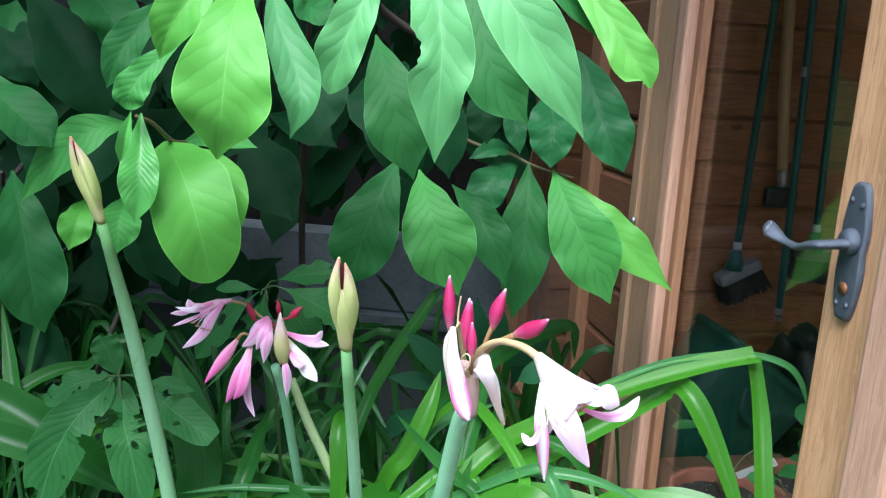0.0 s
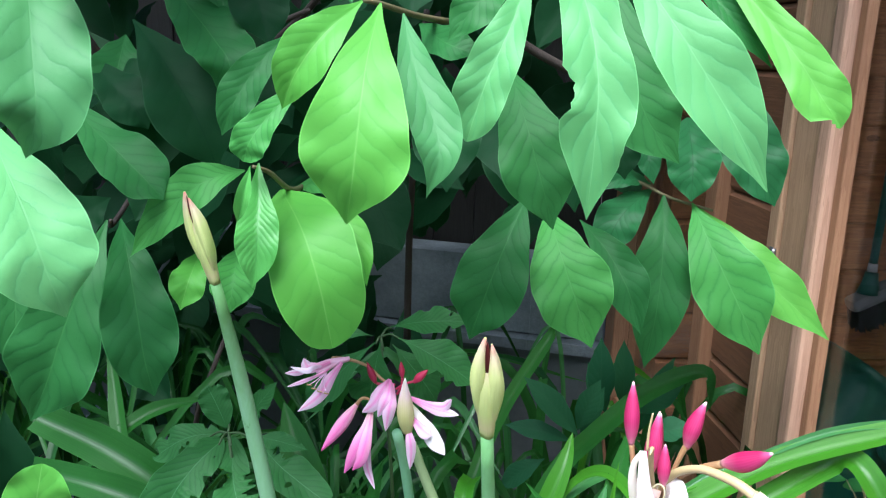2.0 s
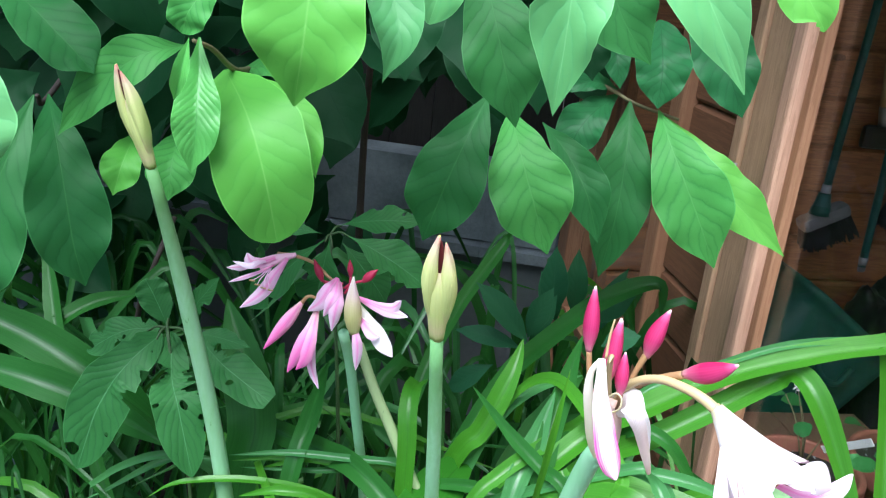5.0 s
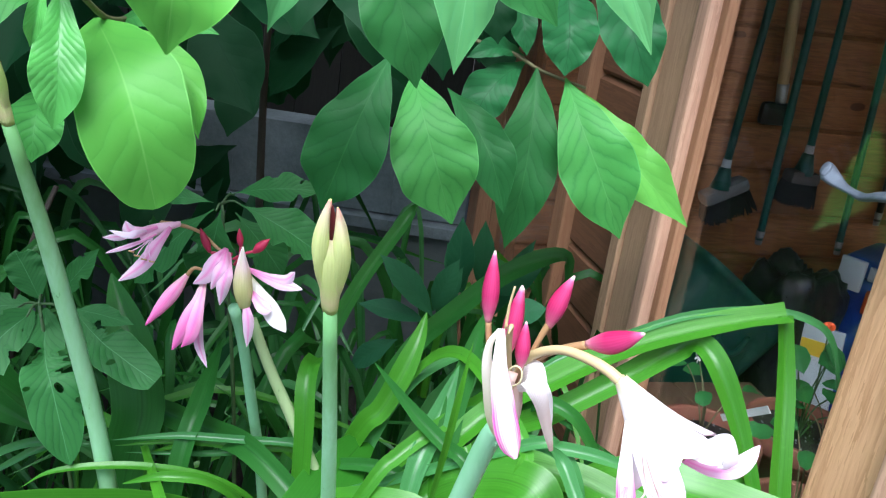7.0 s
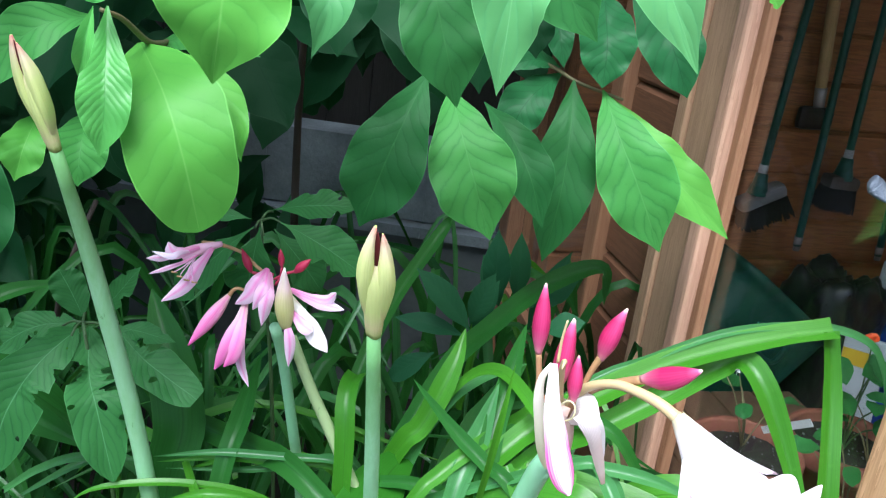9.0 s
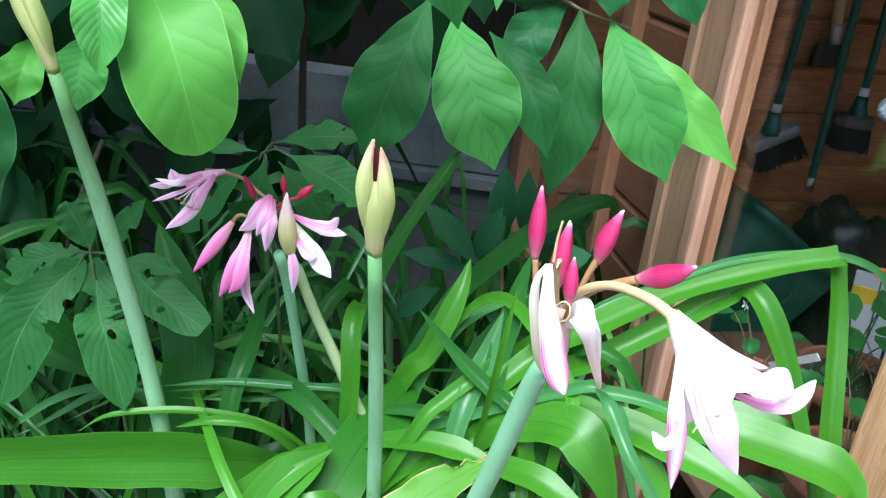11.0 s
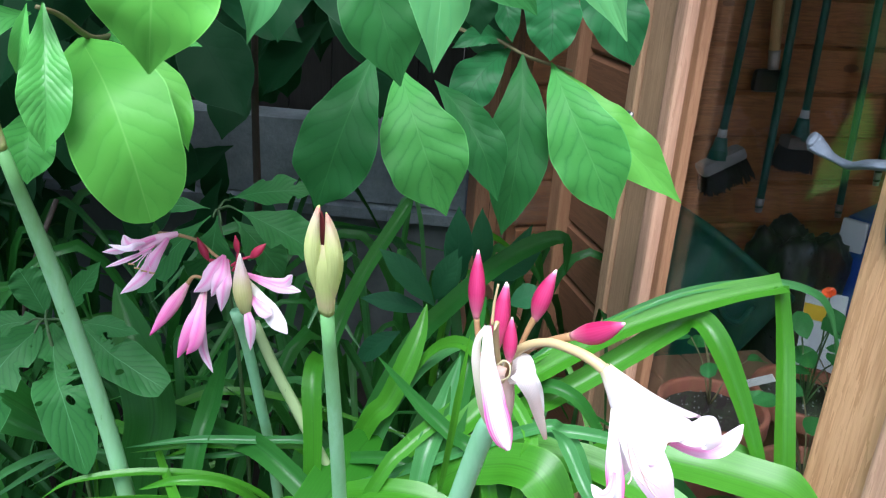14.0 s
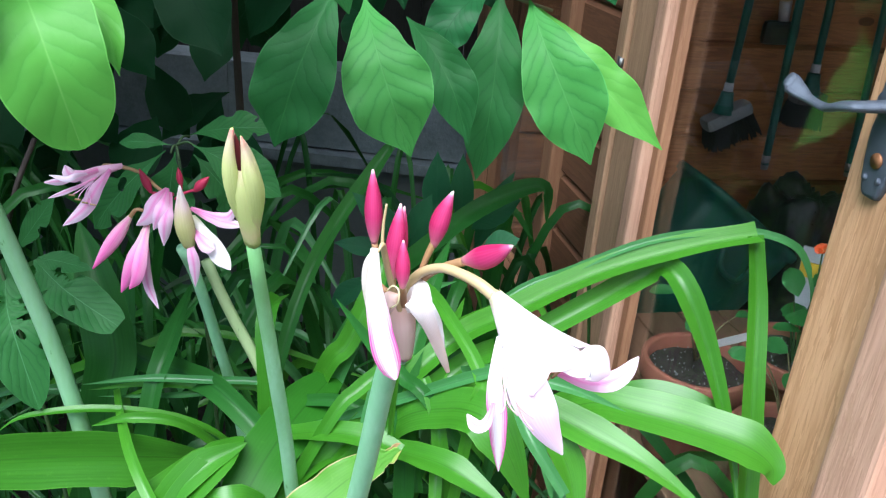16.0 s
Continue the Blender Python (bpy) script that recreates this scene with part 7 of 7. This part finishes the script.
def sack(name, label, category, m, size, mat, seed, crease=0.13):
    """A soft, creased bag or tub: a rounded box pushed in and out."""
    ob = thing(name, label, category, m)
    bm = bmesh.new()
    bmesh.ops.create_icosphere(bm, subdivisions=5, radius=1.0)
    for v in bm.verts:
        c = v.co.copy()
        k = (abs(c.x) ** 5 + abs(c.y) ** 5 + abs(c.z) ** 5) ** (-1 / 5)
        c *= k
        bulge = 1 + crease * noise.noise(c * 1.7 + Vector((seed, 0, 0))) + crease * 0.5 * abs(noise.noise(c * 5.0 + Vector((0, seed, 0))))
        v.co = Vector((c.x * size[0] * bulge, c.y * size[1] * bulge, (c.z * bulge + 1) * size[2]))
        if v.co.z < 0:
            v.co.z = 0
    part("body", bm, mat, ob)
    return ob


def green_tub():
    """A large plastic tub tipped over against the boards, its mouth leaning aside."""
    ob = thing("tub", "large dark green plastic tub tipped against the boards", "tub", at(-0.59, 0.26, FLOOR_Z + 0.003))
    bm = bmesh.new()
    tip = Matrix.Rotation(radians(-36), 3, "X")
    rows = []
    for z, k in ((0.0, 0.84), (0.012, 0.90), (0.30, 0.96), (0.43, 1.0), (0.455, 1.0), (0.457, 1.05), (0.472, 1.06), (0.478, 1.03), (0.47, 0.97), (0.38, 0.93), (0.15, 0.88)):
        ring = []
        for j in range(56):
            a = 2 * math.pi * j / 56
            x = 0.105 * k * math.copysign(abs(math.cos(a)) ** 0.45, math.cos(a))
            y = 0.155 * k * math.copysign(abs(math.sin(a)) ** 0.45, math.sin(a))
            ring.append(bm.verts.new(tip @ Vector((x, y, z))))
        rows.append(ring)
    for a, b in zip(rows, rows[1:]):
        for j in range(56):
            bm.faces.new((a[j], a[(j + 1) % 56], b[(j + 1) % 56], b[j]))
    bm.faces.new(rows[0][::-1])
    bm.faces.new(rows[-1])
    low = min(v.co.z for v in bm.verts)
    for v in bm.verts:
        v.co.z -= low
    part("body", bm, PLASTIC_GREEN, ob)
    bm = bmesh.new()
    for side in (-1, 1):
        tube_bm([tip @ Vector((side * 0.108, -0.05, 0.40)) - Vector((0, 0, low)), tip @ Vector((side * 0.128, -0.03, 0.35)) - Vector((0, 0, low)), tip @ Vector((side * 0.128, 0.03, 0.35)) - Vector((0, 0, low)), tip @ Vector((side * 0.108, 0.05, 0.40)) - Vector((0, 0, low))], [0.007, 0.007], 14, 8, bm)
        part("handle", bm, PLASTIC_GREEN, ob, "moulded grip")
        bm = bmesh.new()
    bm.free()
    return ob


green_tub()
sack("plastic_sack", "crumpled shiny black plastic sack on the floor", "sack", at(-0.60, 0.71, FLOOR_Z + 0.002, 20), (0.09, 0.10, 0.245), PLASTIC_BLACK, 2.0, 0.22)
tool_box = thing("tool_box", "blue plastic box with pale grey clip and orange catch", "tool box", at(-0.55, 0.955, FLOOR_Z + 0.002, 30))
part("body", box_bm(-0.10, 0.10, -0.10, 0.10, 0.0, 0.50, 0.02), PLASTIC_BLUE, tool_box)
part("lid", box_bm(-0.105, 0.105, -0.105, 0.105, 0.504, 0.55, 0.015), PLASTIC_BLUE, tool_box)
part("clip", box_bm(-0.105, -0.045, -0.118, -0.106, 0.47, 0.548, 0.005), PLASTIC_PALE, tool_box, "pale grey clip")
part("clip", box_bm(-0.038, -0.012, -0.116, -0.106, 0.505, 0.54, 0.004), PLASTIC_PALE, tool_box, "pale grey clip")
part("catch", box_bm(-0.03, 0.015, -0.122, -0.106, 0.425, 0.485, 0.007), PLASTIC_ORANGE, tool_box, "orange catch")
packet = thing("seed_packet", "white card packet with a yellow band on the bench", "packet", at(-0.155, 0.458, 0.404, 38))
part("card", box_bm(-0.036, 0.036, -0.004, 0.004, 0.0, 0.272, 0.002), PLASTIC_PALE, packet, "", False, pose(0, 0, 0, 0, -4))
part("band", box_bm(-0.035, 0.012, -0.0055, 0.0055, 0.215, 0.245, 0.001), YELLOW, packet, "yellow band", False, pose(0, 0, 0, 0, -4))


def flowering_plant():
    """A small bushy plant in the rear pot: broad leaves and one orange bloom."""
    rng = random.Random(12)
    plant = thing("flowering_plant", "small leafy pot plant with one orange bloom", "pot plant", SHED)
    foot = Vector((-0.01, 0.315, 0.545))
    for k, top in enumerate(((-0.047, 0.30, 0.685), (0.018, 0.30, 0.705), (0.0, 0.29, 0.64), (-0.04, 0.31, 0.62), (0.04, 0.31, 0.66), (-0.02, 0.34, 0.70), (0.035, 0.34, 0.62))):
        top = Vector(top)
        stem("stalk", [foot, (foot + top) / 2 + Vector((rng.uniform(-0.01, 0.01), 0, 0.01)), top], [0.0018, 0.0012], plant, GREEN_STALK, 8, 6)
        way = Vector((rng.uniform(-0.2, 1.0), rng.uniform(-0.8, 0.3), rng.uniform(-0.5, 0.3))).normalized()
        blade("leaf", top - way * 0.02, top + way * 0.034, 0.034, plant, LEAF_MID, "broad", rows=12, cols=6, facing=(0.6, -0.6, 0.6))
    top = Vector((0.001, 0.30, 0.757))
    stem("stalk", [foot, Vector((0.0, 0.31, 0.65)), top], [0.0018, 0.0011], plant, GREEN_STALK, 8, 6)
    for k in range(7):
        a = 0.9 * k
        blade("petal", top, top + Vector((math.cos(a) * 0.012, math.sin(a) * 0.009 - 0.004, 0.004 + 0.006 * math.sin(a))), 0.011, plant, PLASTIC_ORANGE, "petal", rows=6, cols=4, facing=(0.7, -0.6, 0.4), label="bright orange petal")


flowering_plant()


def garden_pot():
    """A round-shouldered glazed pot standing in the dark behind the lilies."""
    pot = thing("garden_pot", "pale blue glazed pot in the shade behind plants", "plant pot", pose(-1.038, 1.850, 0.0))
    part("pot_body", lathe_bm([(0.055, 0.0), (0.062, 0.01), (0.085, 0.10), (0.095, 0.2), (0.09, 0.454 - 0.05), (0.075, 0.454 - 0.02), (0.05, 0.454), (0.046, 0.454 - 0.01), (0.04, 0.454 - 0.06)], 36), GLAZE_BLUE, pot)


garden_pot()
